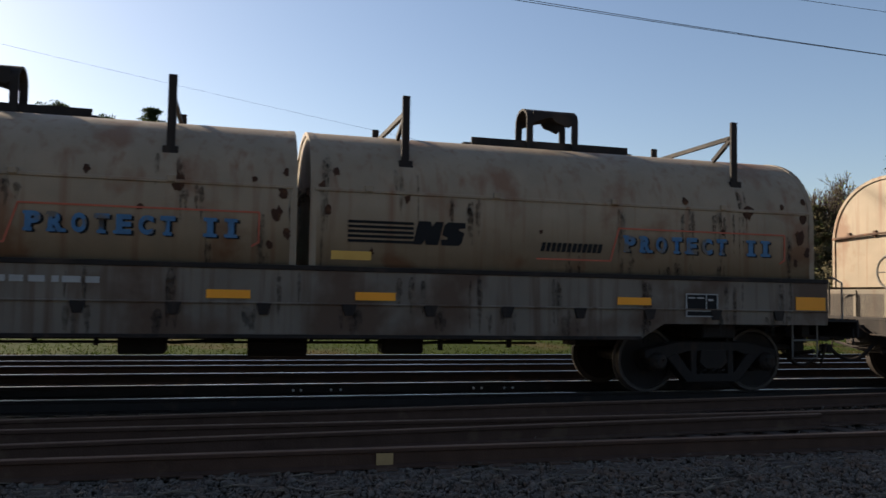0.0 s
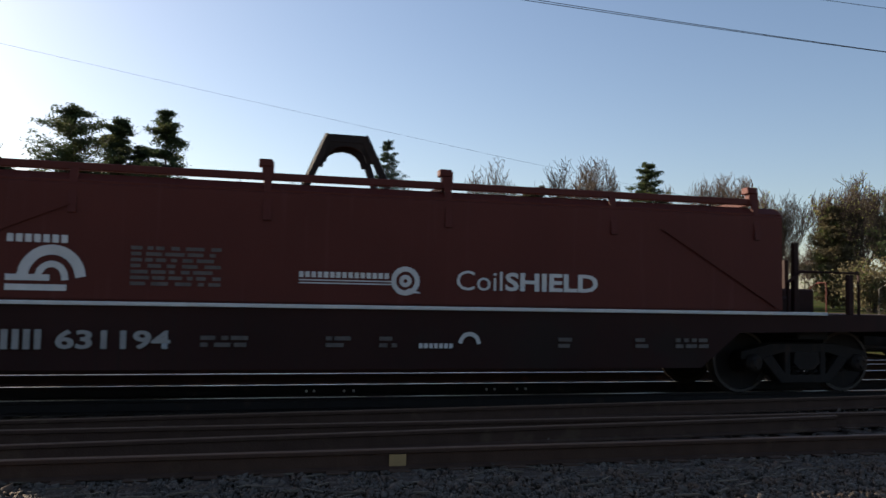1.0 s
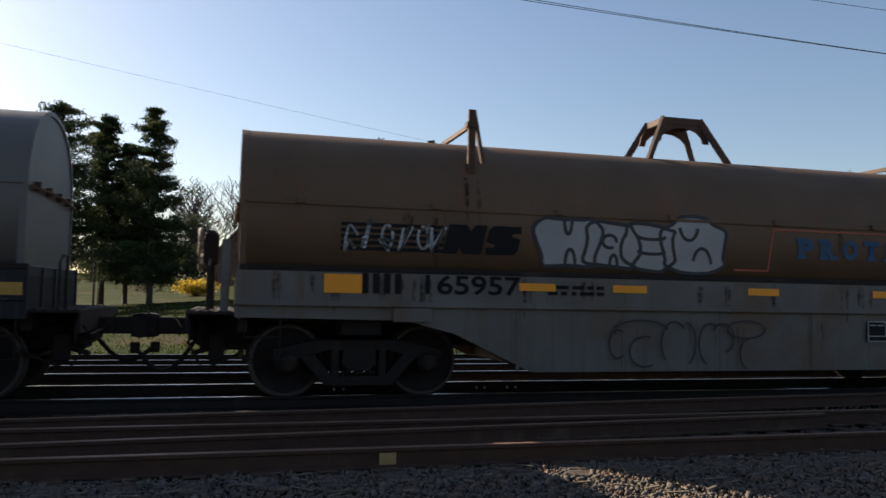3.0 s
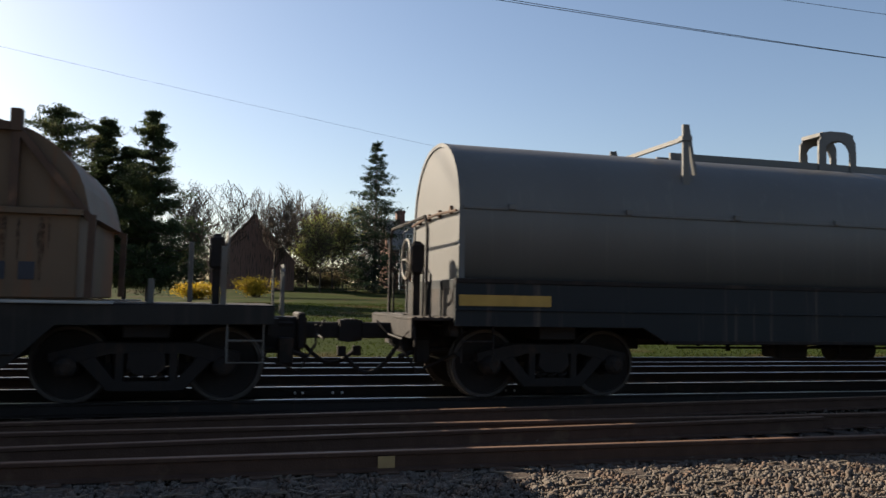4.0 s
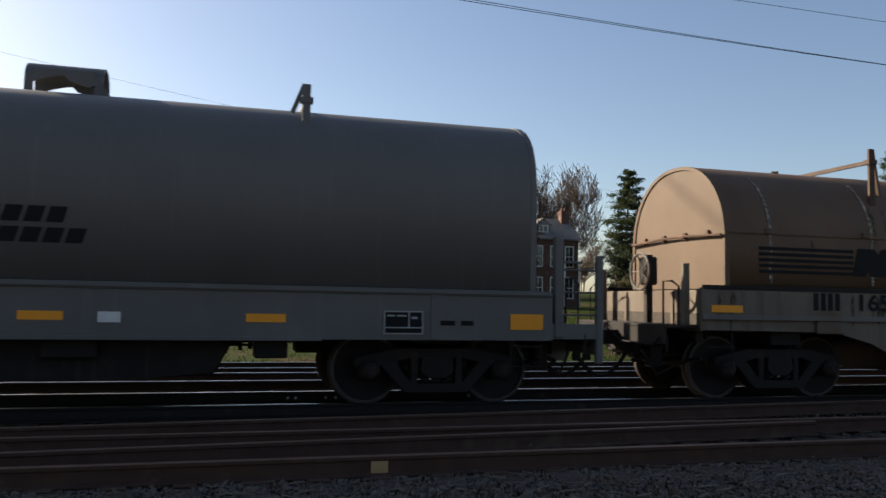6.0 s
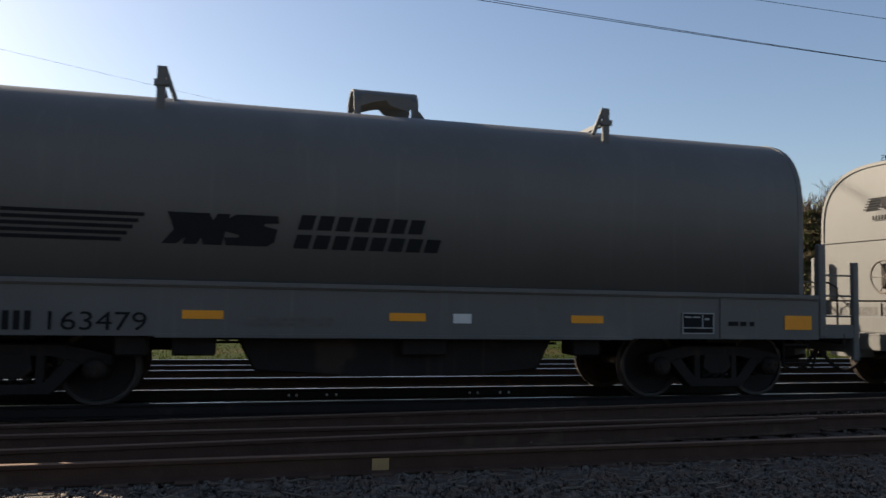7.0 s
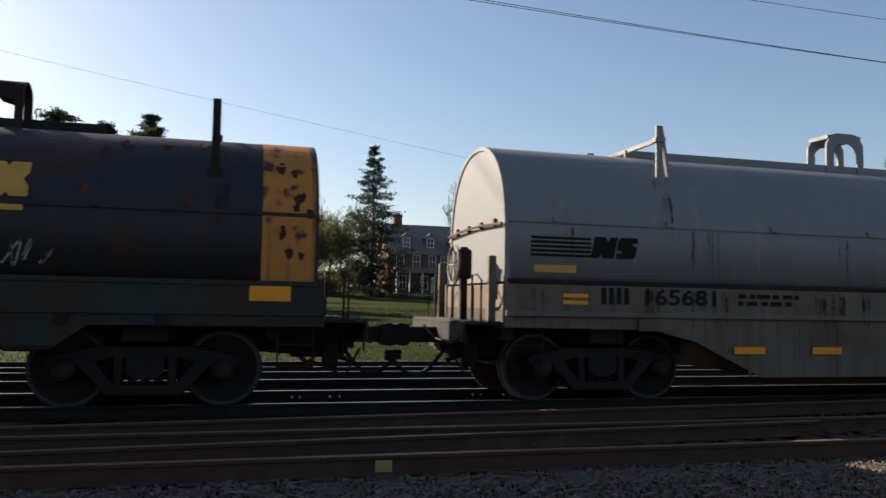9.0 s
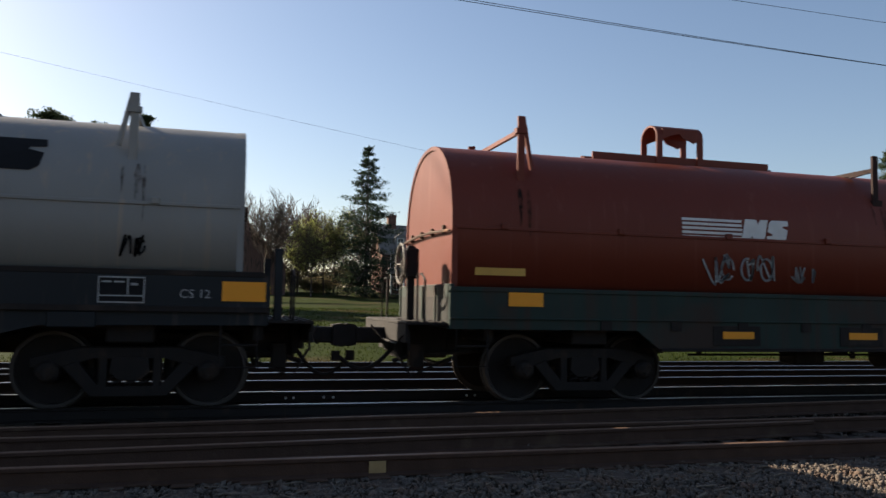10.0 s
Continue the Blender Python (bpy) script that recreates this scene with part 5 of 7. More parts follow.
def long_low_car():
    car = thing("low_cover_coil_car", "brown coil car with a low cover raised at both ends", "freight car", group="train")
    L = 7.8
    spec = dict(sill=M_BLACK, platform=0.0, step_mat=M_SILL, end_top=1.18)
    side_plate(car, [(-L, 1.18), (-L, 0.98), (-5.7, 0.95), (-5.1, 0.47), (4.9, 0.47), (5.4, 0.95), (L, 0.98), (L, 1.18)], M_SOOT, "side_sill", "soot-dark grey side sill", 0.05, 0.03)
    ledge(car, -6.0, 6.0, 1.19, 1.225, M_INKG, 0.03, "deck_edge", "pale deck edge")
    ledge(car, -5.2, 5.0, 0.62, 0.66, M_SOOT, 0.01, "side_rib")
    floor_block(car, -L, L, 1.02, 1.2, M_BLACK)
    floor_block(car, -5.0, 4.8, 0.5, 1.02)
    bm = bmesh.new()
    box(bm, -5.75, 5.6, -HW + 0.05, HW - 0.05, 1.24, 2.2, 0.02)
    h = part("hood", bm, M_BROWN, car, "dusty brown steel cover")
    ledge(car, -5.8, 5.65, 2.18, 2.25, M_BROWN, 0.03, "cover_lip")
    bm = bmesh.new()
    hood = Hood(2.2, 2.3, 2.86, HW - 0.12, 2.6)
    along(bm, hood.section(), [-5.6, 5.45])
    low = part("low_roof", bm, M_BROWN, h, smooth=True)
    for p in low.data.polygons:
        p.use_smooth = abs(p.normal.x) < 0.5
    for d, c in ((-1, -4.48), (1, 4.52)):
        pts = [(c + d * 1.18, 2.2)]
        for a in np.linspace(0.12, math.pi / 2, 10):
            pts.append((c + d * 1.15 * math.cos(a), 2.25 + 1.01 * math.sin(a)))
        pts += [(c - d * 0.7, 3.18), (c - d * 1.5, 2.98), (c - d * 1.5, 2.2)]
        bm = bmesh.new()
        prism(bm, pts if d > 0 else pts[::-1], -HW + 0.12, HW - 0.12)
        part("end_dome", bm, M_BROWN, h, "raised rounded end of the cover")
        for s in (-1, 1):
            bm = bmesh.new()
            y = s * (HW - 0.06)
            xa, xb = c + d * 0.76 if d < 0 else c + d * 0.39, c - d * 0.49 if d < 0 else c - d * 0.81
            if d > 0:
                xa, xb = 4.91, 3.71
            else:
                xa, xb = -5.24, -3.99
            for x in (xa, xb):
                beam(bm, (x, y, 2.2), (x, y, 3.2), 0.09, 0.06)
                box(bm, x - 0.06, x + 0.06, y - 0.06, y + 0.06, 3.1, 3.36, 0.01)
            beam(bm, (xa, y, 3.16), (xb, y, 3.16), 0.07, 0.09)
            beam(bm, (xa, y, 3.16), (d * 5.72, y, 2.15), 0.07, 0.08)
            beam(bm, (xb, y, 3.16), (xb, y, 1.3), 0.08, 0.05)
            beam(bm, (d * 5.74, y, 2.2), (d * 5.72, y, 1.26), 0.08, 0.06)
            part("guide_frame", bm, M_FRAME, h, "steel guide frame over the end of the cover")
        bm = bmesh.new()
        for x in ((4.91, 3.71) if d > 0 else (-5.24, -3.99)):
            beam(bm, (x, -HW + 0.06, 3.16), (x, HW - 0.06, 3.16), 0.07, 0.08)
        part("cross_bar", bm, M_FRAME, h)
    for s in (-1, 1):
        bm = bmesh.new()
        y = s * (HW - 0.1)
        for x in (-1.2, 1.18):
            beam(bm, (x, y, 2.2), (x, y, 2.8), 0.09, 0.06)
            box(bm, x - 0.08, x + 0.08, y - 0.05, y + 0.05, 2.7, 2.93, 0.01)
            beam(bm, (x, y, 2.2), (x, y - s * -0.04, 1.3), 0.08, 0.04)
        beam(bm, (-1.2, y, 2.8), (1.18, y, 2.8), 0.06, 0.08)
        part("guide_frame", bm, M_FRAME, h)
    bm = bmesh.new()
    for x in (-1.2, 1.18):
        beam(bm, (x, -HW + 0.1, 2.8), (x, HW - 0.1, 2.8), 0.07, 0.08)
    part("cross_bar", bm, M_FRAME, h)
    lift_bracket(h, -0.05, Hood(2.2, 2.3, 2.88), M_FRAME, "splay", None, 1.3)
    wall = Hood(1.2, 2.2, 2.3, HW - 0.05)
    emblem(h, -4.39, -2.12, 1.46, 1.84, M_INKK, wall)
    scribble(h, -2.0, -1.2, 1.4, 1.85, 3, M_SPRAYK, wall, 0.04, 3)
    flat("spray_fill", [[(-1.1, 1.32), (-0.9, 2.1), (0.6, 2.14), (1.4, 2.1), (3.0, 2.1), (3.05, 1.35)]], material("dull green spray paint", (0.105, 0.095, 0.07), 0.65, 0, 0.6, 2.5, 0.1, (0.13, 0.08, 0.048), 0.45, 0.3), h, wall, -0.006, "faded spray-painted panel")
    zig = [[(-1.3, 1.95), (-1.1, 2.08), (-0.9, 2.05), (-0.75, 1.8), (-0.55, 1.35)], [(-0.4, 2.05), (0.05, 2.08), (0.1, 1.9), (0.15, 1.35)],
           [(0.25, 2.1), (0.35, 1.85), (0.2, 1.8), (0.5, 1.8), (0.8, 1.55), (0.85, 1.35)], [(0.9, 1.5), (1.3, 1.75), (1.75, 1.8), (2.0, 1.65), (2.0, 1.35)],
           [(1.3, 1.35), (1.55, 1.4), (1.6, 1.5), (1.4, 1.5)], [(2.4, 1.35), (2.45, 1.6), (2.6, 1.75), (2.8, 1.7), (2.7, 1.9)], [(2.85, 2.08), (3.1, 2.06), (3.3, 1.75), (3.45, 1.4)]]
    tagged(flat("graffiti", [q for z in zig for q in ribbon(rounded(z), 0.04)], M_SPRAYG, h, wall, 0.003), "large faded white spray-painted scrawl", kind="stuff")
    scribble(h, 3.4, 4.0, 1.4, 1.75, 3, M_SPRAYW, wall, 0.03, 8)
    drips(h, wall, [(x, 2.16, 0.6, 0.16) for x in (-5.4, -4.6, -3.2, -2.4, -1.3, 0.2, 1.3, 2.2, 3.4, 4.1, 4.9, 5.3)], 12)
    drips(h, wall, [(x, 1.5, 0.25, 0.3) for x in (-5.0, -3.6, -1.7, 0.6, 1.9, 3.0, 4.6)], 13, M_GRIME)
    drips(car, None, [(x, 1.12, 0.5, 0.2) for x in (-4.2, -2.9, -1.2, 0.7, 1.8, 3.2, 4.3)], 14, y=-HW + 0.0135)
    bars_text(h, 4.1, 5.3, 1.45, 1.65, 4, M_SPRAYB, wall, 0, "faded_lettering", 0.45)
    reflectors(car, (4.29, 2.89, 1.29, 0.06, -1.38, -3.41, -4.88), 0.5, 0.6, 0.5)
    flat("reflector", [[(-5.25, 0.9), (-5.15, 0.95), (-4.85, 0.73), (-4.88, 0.65)]], M_REFLECT, car, None, 0.0, "amber reflective strip", y=-HW + 0.012)
    lettering(car, "168814", -3.9, -2.75, 0.72, 0.92, M_INKK)
    bars_text(car, -4.4, -4.0, 0.72, 0.92, 4, M_INKK, None, 0, "owner_mark", 0.4)
    placard(car, 3.6, 0.72, 0.98, 0.6)
    for x in (-4.7, -2.3, -0.1, 2.4):
        bm = bmesh.new()
        box(bm, x - 0.03, x + 0.03, -HW - 0.01, -HW + 0.03, 0.5, 1.19)
        part("rib", bm, M_SOOT, car)
    for d in (-1, 1):
        for dx, yy, zt in ((0.6, -1.3, 1.9), (1.1, 1.3, 2.1), (1.45, -0.9, 1.5)):
            bm = bmesh.new()
            box(bm, d * (L - dx) - 0.035, d * (L - dx) + 0.035, yy - 0.035, yy + 0.035, 1.2, zt, 0.006)
            part("stake", bm, M_SILL, car, "upright steel stake on the end deck")
        end_gear(car, d * L, d, 6 + d, spec)
        bogie(car, d * (L - 1.45))
    brake_stand(car, L - 0.7, 1, M_BLACK, 1.95)
    CARS.append((car, -82.1))


def grey_car(centre, number, seed):
    spec = dict(zb=0.86, zt=1.45, ze=0.86, bog=1.45, platform=0.75, platform_z=0.92, end_top=1.44, lip=M_GREY, under=M_GREY)
    car = flat_side_car("grey_coil_car", centre, 12.07, M_GREY, spec, "blue-grey coil car with a tall smooth grey cover", seed)
    hood = Hood(1.47, 2.7, 3.87, HW - 0.05, 2.7)
    h = add_hood(car, hood, -5.95, 5.8, M_GREY, None, None, None, dict(hood_label="tall smooth blue-grey arched cover"))
    lift_bracket(h, -0.17, hood, M_GREY, "squat")
    stack_post(h, -3.1, -1, hood, M_GREY, "v", 4.15)
    stack_post(h, 2.8, 1, hood, M_GREY, "v", 4.12)
    bm = bmesh.new()
    prism(bm, [(-2.15, 0.9), (-1.9, 0.42), (-0.6, 0.36), (0.9, 0.36), (1.8, 0.42), (2.05, 0.9)], -1.15, 1.15)
    bmesh.ops.bevel(bm, geom=list(bm.edges), offset=0.03, segments=1, affect="EDGES")
    part("belly", bm, M_BLACK, car, "sooty black trough below the floor")
    for x, w in ((-2.6, 0.25), (2.45, 0.2), (-3.3, 0.18), (0.2, 0.3)):
        bm = bmesh.new()
        box(bm, x - w, x + w, -1.3, -0.9, 0.62, 0.86, 0.02)
        part("brake_rigging", bm, M_BLACK, car)
    ledge(car, -6.0, 6.0, 1.44, 1.5, M_GREY, 0.05, "cover_lip")
    emblem(h, -4.7, -1.7, 1.93, 2.3, M_INKK, hood, 0.3)
    bars_text(h, -1.45, 0.15, 2.15, 2.33, 7, M_INKK, hood, 0.05, "owner_name", 0.22)
    bars_text(h, -1.5, 0.36, 1.92, 2.09, 8, M_INKK, hood, 0.05, "owner_name", 0.22)
    flat("yellow_label", [rect(-5.5, -4.92, 1.98, 2.12)], M_INKY, h, hood, 0, "yellow warning label")
    flat("label_lines", [rect(-5.47, -4.95, 2.06, 2.075), rect(-5.47, -4.95, 2.02, 2.035)], M_INKR, h, hood, 0.003)
    lettering(car, number, -4.15, -3.12, 0.92, 1.13, M_INKK)
    bars_text(car, -4.72, -4.28, 0.92, 1.13, 4, M_INKK, None, 0, "owner_mark", 0.4)
    reflectors(car, (2.14, -0.3, -2.74), 1.06, 1.16, 0.46)
    reflectors(car, (5.45, -5.9), 1.0, 1.2, 0.45)
    flat("white_label", [rect(0.52, 0.76, 1.04, 1.16)], M_INKW, car, None, 0.002, "small white label")
    small_print(car, 0.55, 0.74, 1.07, 1.13, 2, M_INKK, None, seed)
    small_print(car, 4.5, 4.95, 1.03, 1.13, 1, M_INKK, None, seed + 1)
    small_print(car, -2.0, -1.0, 0.98, 1.1, 2, M_INKD, None, seed + 2)
    placard(car, 3.79, 0.93, 1.22, 0.5)
    for x in (-4.9, 4.45):
        bm = bmesh.new()
        box(bm, x - 0.06, x + 0.06, -HW - 0.02, -HW + 0.02, 0.87, 1.43)
        part("rib", bm, M_GREY, car)
    for d in (-1, 1):
        for yy in (-1.38, 1.38):
            bm = bmesh.new()
            box(bm, d * 6.15 - 0.06, d * 6.15 + 0.06, yy - 0.05, yy + 0.05, 0.9, 2.25, 0.015)
            box(bm, d * 6.75 - 0.05, d * 6.75 + 0.05, yy - 0.04, yy + 0.04, 0.55, 2.0, 0.012)
            box(bm, *sorted((d * 6.0, d * 6.8)), yy - 0.03, yy + 0.03, 0.88, 1.08)
            part("end_post", bm, M_GREY, car, "tall grey corner post on the end platform")
            bm = bmesh.new()
            for z in (1.2, 1.5, 1.8):
                tube(bm, [(d * 6.15, yy, z), (d * 6.75, yy, z)], 0.014)
            part("ladder_rung", bm, M_GREY, car)
        bm = bmesh.new()
        box(bm, *sorted((d * 6.02, d * 6.55)), -0.75, 0.75, 0.92, 1.2, 0.02)
        part("end_box", bm, M_GREY, car)
        small_print_end(h, d, hood)
        bm = bmesh.new()
        xe = 5.82 if d > 0 else -5.97
        box(bm, *sorted((xe, xe + d * 0.006)), -1.38, 1.38, 2.52, 2.535)
        part("end_seam", bm, M_GREY, h, "welded seam across the end of the cover")
    return car


def small_print_end(h, d, hood):
    """Emblem bars and a class line on the end of a cover."""
    bm = bmesh.new()
    x = 5.825 if d > 0 else d * 5.975
    for k in range(5):
        box(bm, *sorted((x, x + d * 0.003)), 0.05 - 0.03 * k * -d, 0.38 - 0.03 * k * -d, 3.05 + 0.045 * k, 3.072 + 0.045 * k)
    for k in range(2):
        y0 = -0.32 + 0.17 * k
        box(bm, *sorted((x, x + d * 0.003)), y0, y0 + 0.13, 3.05, 3.25)
    for k in range(5):
        box(bm, *sorted((x, x + d * 0.003)), -0.12 + 0.065 * k, -0.08 + 0.065 * k, 2.86, 2.94)
    part("end_marking", bm, M_INKK, h)


def build_train():
    # car ahead, only its end is seen
    car = flat_side_car("coil_car", 17.6, 14.2, M_SILLTAN, dict(zb=0.8, zt=1.6), "beige coil car with an arched cream cover", 20)
    hood = Hood(1.62, 2.4, 3.55)
    add_hood(car, hood, -7.0, 7.0, M_TAN_RUSTY, None, 2.56, None, {})
    two_hood_rusty()
    shield_car()
    # orange cover on a blue-black body
    car, h, hood = well_car("well_coil_car", -33.98, 13.27, M_NAVY, M_ORANGE, dict(bracket="tall", tray=(-3.47, 3.81), bx=-0.09, px=-3.62, qx=3.72, top=3.5, metal=M_FRAME, hx1=6.47, lip=M_NAVY, well=M_NAVY, hood_label="plain orange-brown arched cover"),
                            "blue-black well car with an orange-brown arched cover and scrawls", 9)
    lettering(car, "164397", -3.82, -2.9, 1.33, 1.53, M_INKW, None, 0.02)
    bars_text(car, -4.46, -4.0, 1.33, 1.53, 4, M_INKW, None, 0, "owner_mark", 0.4)
    reflectors(car, (3.3, 1.58, 0.33, -0.76), 1.36, 1.47, 0.46)
    reflectors(car, (5.4, -5.39), 1.3, 1.53, 0.46)
    small_print(car, -2.15, -1.3, 1.32, 1.5, 2, M_INKD, None, 3)
    flat("yellow_label", ribbon([(-1.1, 1.36), (-0.82, 1.36), (-0.82, 1.46), (-1.1, 1.46), (-1.1, 1.36)], 0.02), M_INKY, car)
    placard(car, 2.28, 0.76, 1.06, 0.5)
    arcs(car, -2.55, -1.0, 0.33, 1.16, ((0.27, 0.40, 0.24, 0.34, 0.5, 5.2), (0.28, 0.82, 0.10, 0.16, -0.6, 3.6), (0.48, 0.7, 0.10, 0.27, 0.3, 2.4), (0.55, 0.28, 0.16, 0.26, 1.2, 6.0), (0.52, 0.45, 0.04, 0.1, 1.0, 5.0),
                                        (0.8, 0.30, 0.12, 0.28, -1.4, 3.4), (0.76, 0.66, 0.09, 0.12, -0.4, 3.0), (0.90, 0.82, 0.09, 0.17, 0.0, 6.3), (0.9, 0.82, 0.04, 0.08, -1.0, 3.2), (0.28, 0.40, 0.14, 0.02, 2.5, 6.2)), M_SPRAYG, None, 0.022)
    arcs(car, -0.4, 2.2, 0.36, 1.17, ((0.07, 0.82, 0.07, 0.17, -0.2, 5.0), (0.13, 0.30, 0.14, 0.28, 0.0, 6.3), (0.23, 0.28, 0.05, 0.24, -1.6, 1.6), (0.34, 0.68, 0.10, 0.30, 0.2, 3.4), (0.33, 0.42, 0.05, 0.2, 2.6, 6.6), (0.43, 0.58, 0.05, 0.2, 0.0, 3.0),
                                      (0.50, 0.86, 0.075, 0.15, 0.0, 6.3), (0.54, 0.28, 0.10, 0.28, 2.6, 6.9), (0.53, 0.62, 0.08, 0.06, 3.0, 6.3), (0.68, 0.62, 0.10, 0.36, -1.9, 2.6), (0.70, 0.56, 0.035, 0.2, 2.2, 6.0), (0.88, 0.70, 0.09, 0.22, -0.9, 3.6), (0.92, 0.3, 0.07, 0.2, -3.0, 1.3)), M_SPRAYG, None, 0.022)
    arcs(h, 3.3, 4.75, 1.68, 2.1, ((0.30, 0.42, 0.09, 0.26, 0.0, 6.3), (0.36, 0.72, 0.05, 0.28, 0.0, 3.2), (0.47, 0.40, 0.08, 0.24, 0.0, 6.3), (0.55, 0.72, 0.10, 0.20, 0.0, 6.3), (0.62, 0.38, 0.08, 0.25, 2.0, 7.0), (0.75, 0.38, 0.08, 0.22, 0.0, 6.3)), M_SPRAYW, hood, 0.035)
    tagged(flat("graffiti", [q for a, b in (((3.4, 1.98), (3.5, 1.96)), ((3.36, 1.88), (3.48, 1.88)), ((3.42, 1.76), (3.52, 1.81)), ((4.5, 1.97), (4.68, 2.03)), ((4.52, 1.88), (4.7, 1.88)), ((4.48, 1.82), (4.6, 1.74)), ((4.05, 1.72), (4.3, 1.72))) for q in ribbon([a, b], 0.025)], M_SPRAYW, h, hood, 0.008), "short spray strokes round a tag", kind="stuff")
    scribble(h, -3.1, -2.5, 1.72, 1.98, 4, M_SPRAYW, hood, 0.022, 19, 0.8)
    scribble(h, -6.5, -5.8, 1.75, 2.15, 3, M_INKG, hood, 0.03, 21, 1.2)
    small_print(h, 0.4, 1.3, 1.68, 1.8, 2, M_INKD, hood, 6)
    # tan cover with silver lettering
    car, h, hood = well_car("well_coil_car", -49.5, 13.1, M_SILL, M_TAN, dict(bracket="splay", bx=0.12, px=-3.57, qx=3.68, top=3.5, hood_label="dusty tan arched cover with silver graffiti"),
                            "light grey well car with a graffitied tan cover", 12)
    lettering(car, "165957", -4.25, -2.98, 1.33, 1.58, M_INKK, None, 0.02)
    bars_text(car, -5.05, -4.5, 1.33, 1.58, 4, M_INKK, None, 0, "owner_mark", 0.4)
    reflectors(car, (-3.0, -1.67, 0.41, 2.52), 1.4, 1.5, 0.5)
    reflectors(car, (5.29, -5.51), 1.33, 1.56, 0.46)
    placard(car, 2.42, 0.76, 1.06, 0.5)
    small_print(car, -2.6, -1.8, 1.34, 1.5, 2, M_INKK, None, 9)
    emblem(h, -5.3, -2.95, 1.86, 2.24, M_INKK, hood)
    scribble(h, -5.3, -3.9, 1.84, 2.26, 6, M_SPRAYW, hood, 0.028, 23, 0.9)
    for k, (cx, rx, low, high, tilt) in enumerate(((-2.25, 0.46, 1.72, 2.40, 0.10), (-1.62, 0.40, 1.74, 2.36, -0.08), (-1.05, 0.40, 1.72, 2.34, 0.06), (-0.35, 0.50, 1.72, 2.46, -0.12))):
        cz, rz = (low + high) / 2, (high - low) / 2
        rim = [(cx + (rx * (1 + 0.10 * math.sin(5 * q + k * 2)) + tilt * math.sin(q) * 0.5) * math.copysign(abs(math.cos(q)) ** 0.55, math.cos(q)), cz + rz * (1 - 0.09 * math.cos(4 * q + k)) * math.copysign(abs(math.sin(q)) ** 0.6, math.sin(q))) for q in np.linspace(0, 2 * math.pi, 33)[:-1]]
        flat("spray_fill", [rim], M_SPRAYS, h, hood, 0.002 + 0.001 * (k % 2), "fat silver spray-painted letter shape")
        tagged(flat("graffiti", ribbon([(x * 1.0, z) for x, z in rim + rim[:1]], 0.05), M_SPRAYK, h, hood, 0.006), "black outline of a fat silver letter shape", kind="stuff")
    arcs(h, -2.75, 0.15, 1.72, 2.44, ((0.17, 0.95, 0.02, 0.32, 3.3, 6.2), (0.18, 0.05, 0.025, 0.30, 0.1, 3.0), (0.38, 0.52, 0.035, 0.12, 0.0, 5.2), (0.40, 0.05, 0.02, 0.22, 0.1, 3.0), (0.60, 0.64, 0.07, 0.05, 3.0, 6.2), (0.60, 0.36, 0.07, 0.05, 3.0, 6.2), (0.80, 0.9, 0.05, 0.3, 3.4, 6.0), (0.87, 0.1, 0.05, 0.35, 0.2, 2.8)), M_SPRAYK, hood, 0.045, "black inner strokes of silver spray lettering", 0.0075)
    slab_letters(h, "PROTECT III", 1.32, 5.56, 1.95, 2.25, M_INKB, hood)
    flat("lining", ribbon([(0.3, 1.76), (0.85, 1.76), (0.95, 2.36), (6.0, 2.36), (6.05, 1.8)], 0.022), M_INKR, h, hood)
    arcs(car, -1.75, 0.75, 0.38, 1.06, ((0.06, 0.5, 0.05, 0.28, 1.0, 5.4), (0.2, 0.75, 0.16, 0.22, 0.2, 3.4), (0.22, 0.35, 0.09, 0.30, 1.2, 5.2), (0.40, 0.5, 0.08, 0.45, 0.8, 3.9), (0.48, 0.52, 0.05, 0.40, -1.4, 1.8), (0.62, 0.5, 0.07, 0.42, 1.0, 4.4), (0.70, 0.62, 0.07, 0.3, -1.2, 2.6), (0.85, 0.8, 0.12, 0.18, 0.0, 6.3), (0.86, 0.3, 0.05, 0.30, 1.4, 4.6)), M_SPRAYK, None, 0.02)
    # dark grey car
    car = flat_side_car("coil_car", -65.17, 13.8, M_NAVY, dict(zb=0.78, zt=1.56, mid=1.19, bog=1.5, lip=M_BLACK), "dark coil car with a plain grey arched cover", 15)
    hood = Hood(1.58, 2.4, 3.55)
    h = add_hood(car, hood, -6.8, 6.8, M_GREY, None, 2.52, None, dict(hood_label="plain grey arched cover"))
    lift_bracket(h, 0.0, hood, M_GREY, "tall", (-3.1, 3.16))
    stack_post(h, -3.4, -1, hood, M_GREY, "v", 3.95)
    stack_post(h, 3.46, 1, hood, M_GREY, "v", 3.98)
    tape = material("faded yellow tape", (0.42, 0.25, 0.05), 0.5)
    for x in (5.6, -6.85):
        flat("long_label", [rect(x, x + 1.25, 1.24, 1.38)], tape, car, None, 0, "long faded yellow strip")
    reflectors(car, (3.1,), 1.26, 1.35, 0.5)
    placard(car, 4.07, 1.22, 1.52, 0.5)
    bm = bmesh.new()
    tube(bm, [(-7.25, -1.35, 1.1), (-7.25, -1.35, 2.2), (-7.25, -1.2, 2.38), (-7.25, 0.9, 2.38), (-7.25, 1.05, 2.2), (-7.25, 1.05, 1.1)], 0.024)
    part("end_railing", bm, M_BLACK, car, "bent pipe railing on the end platform")
    small_print_end(h, -1.135, hood)
    long_low_car()
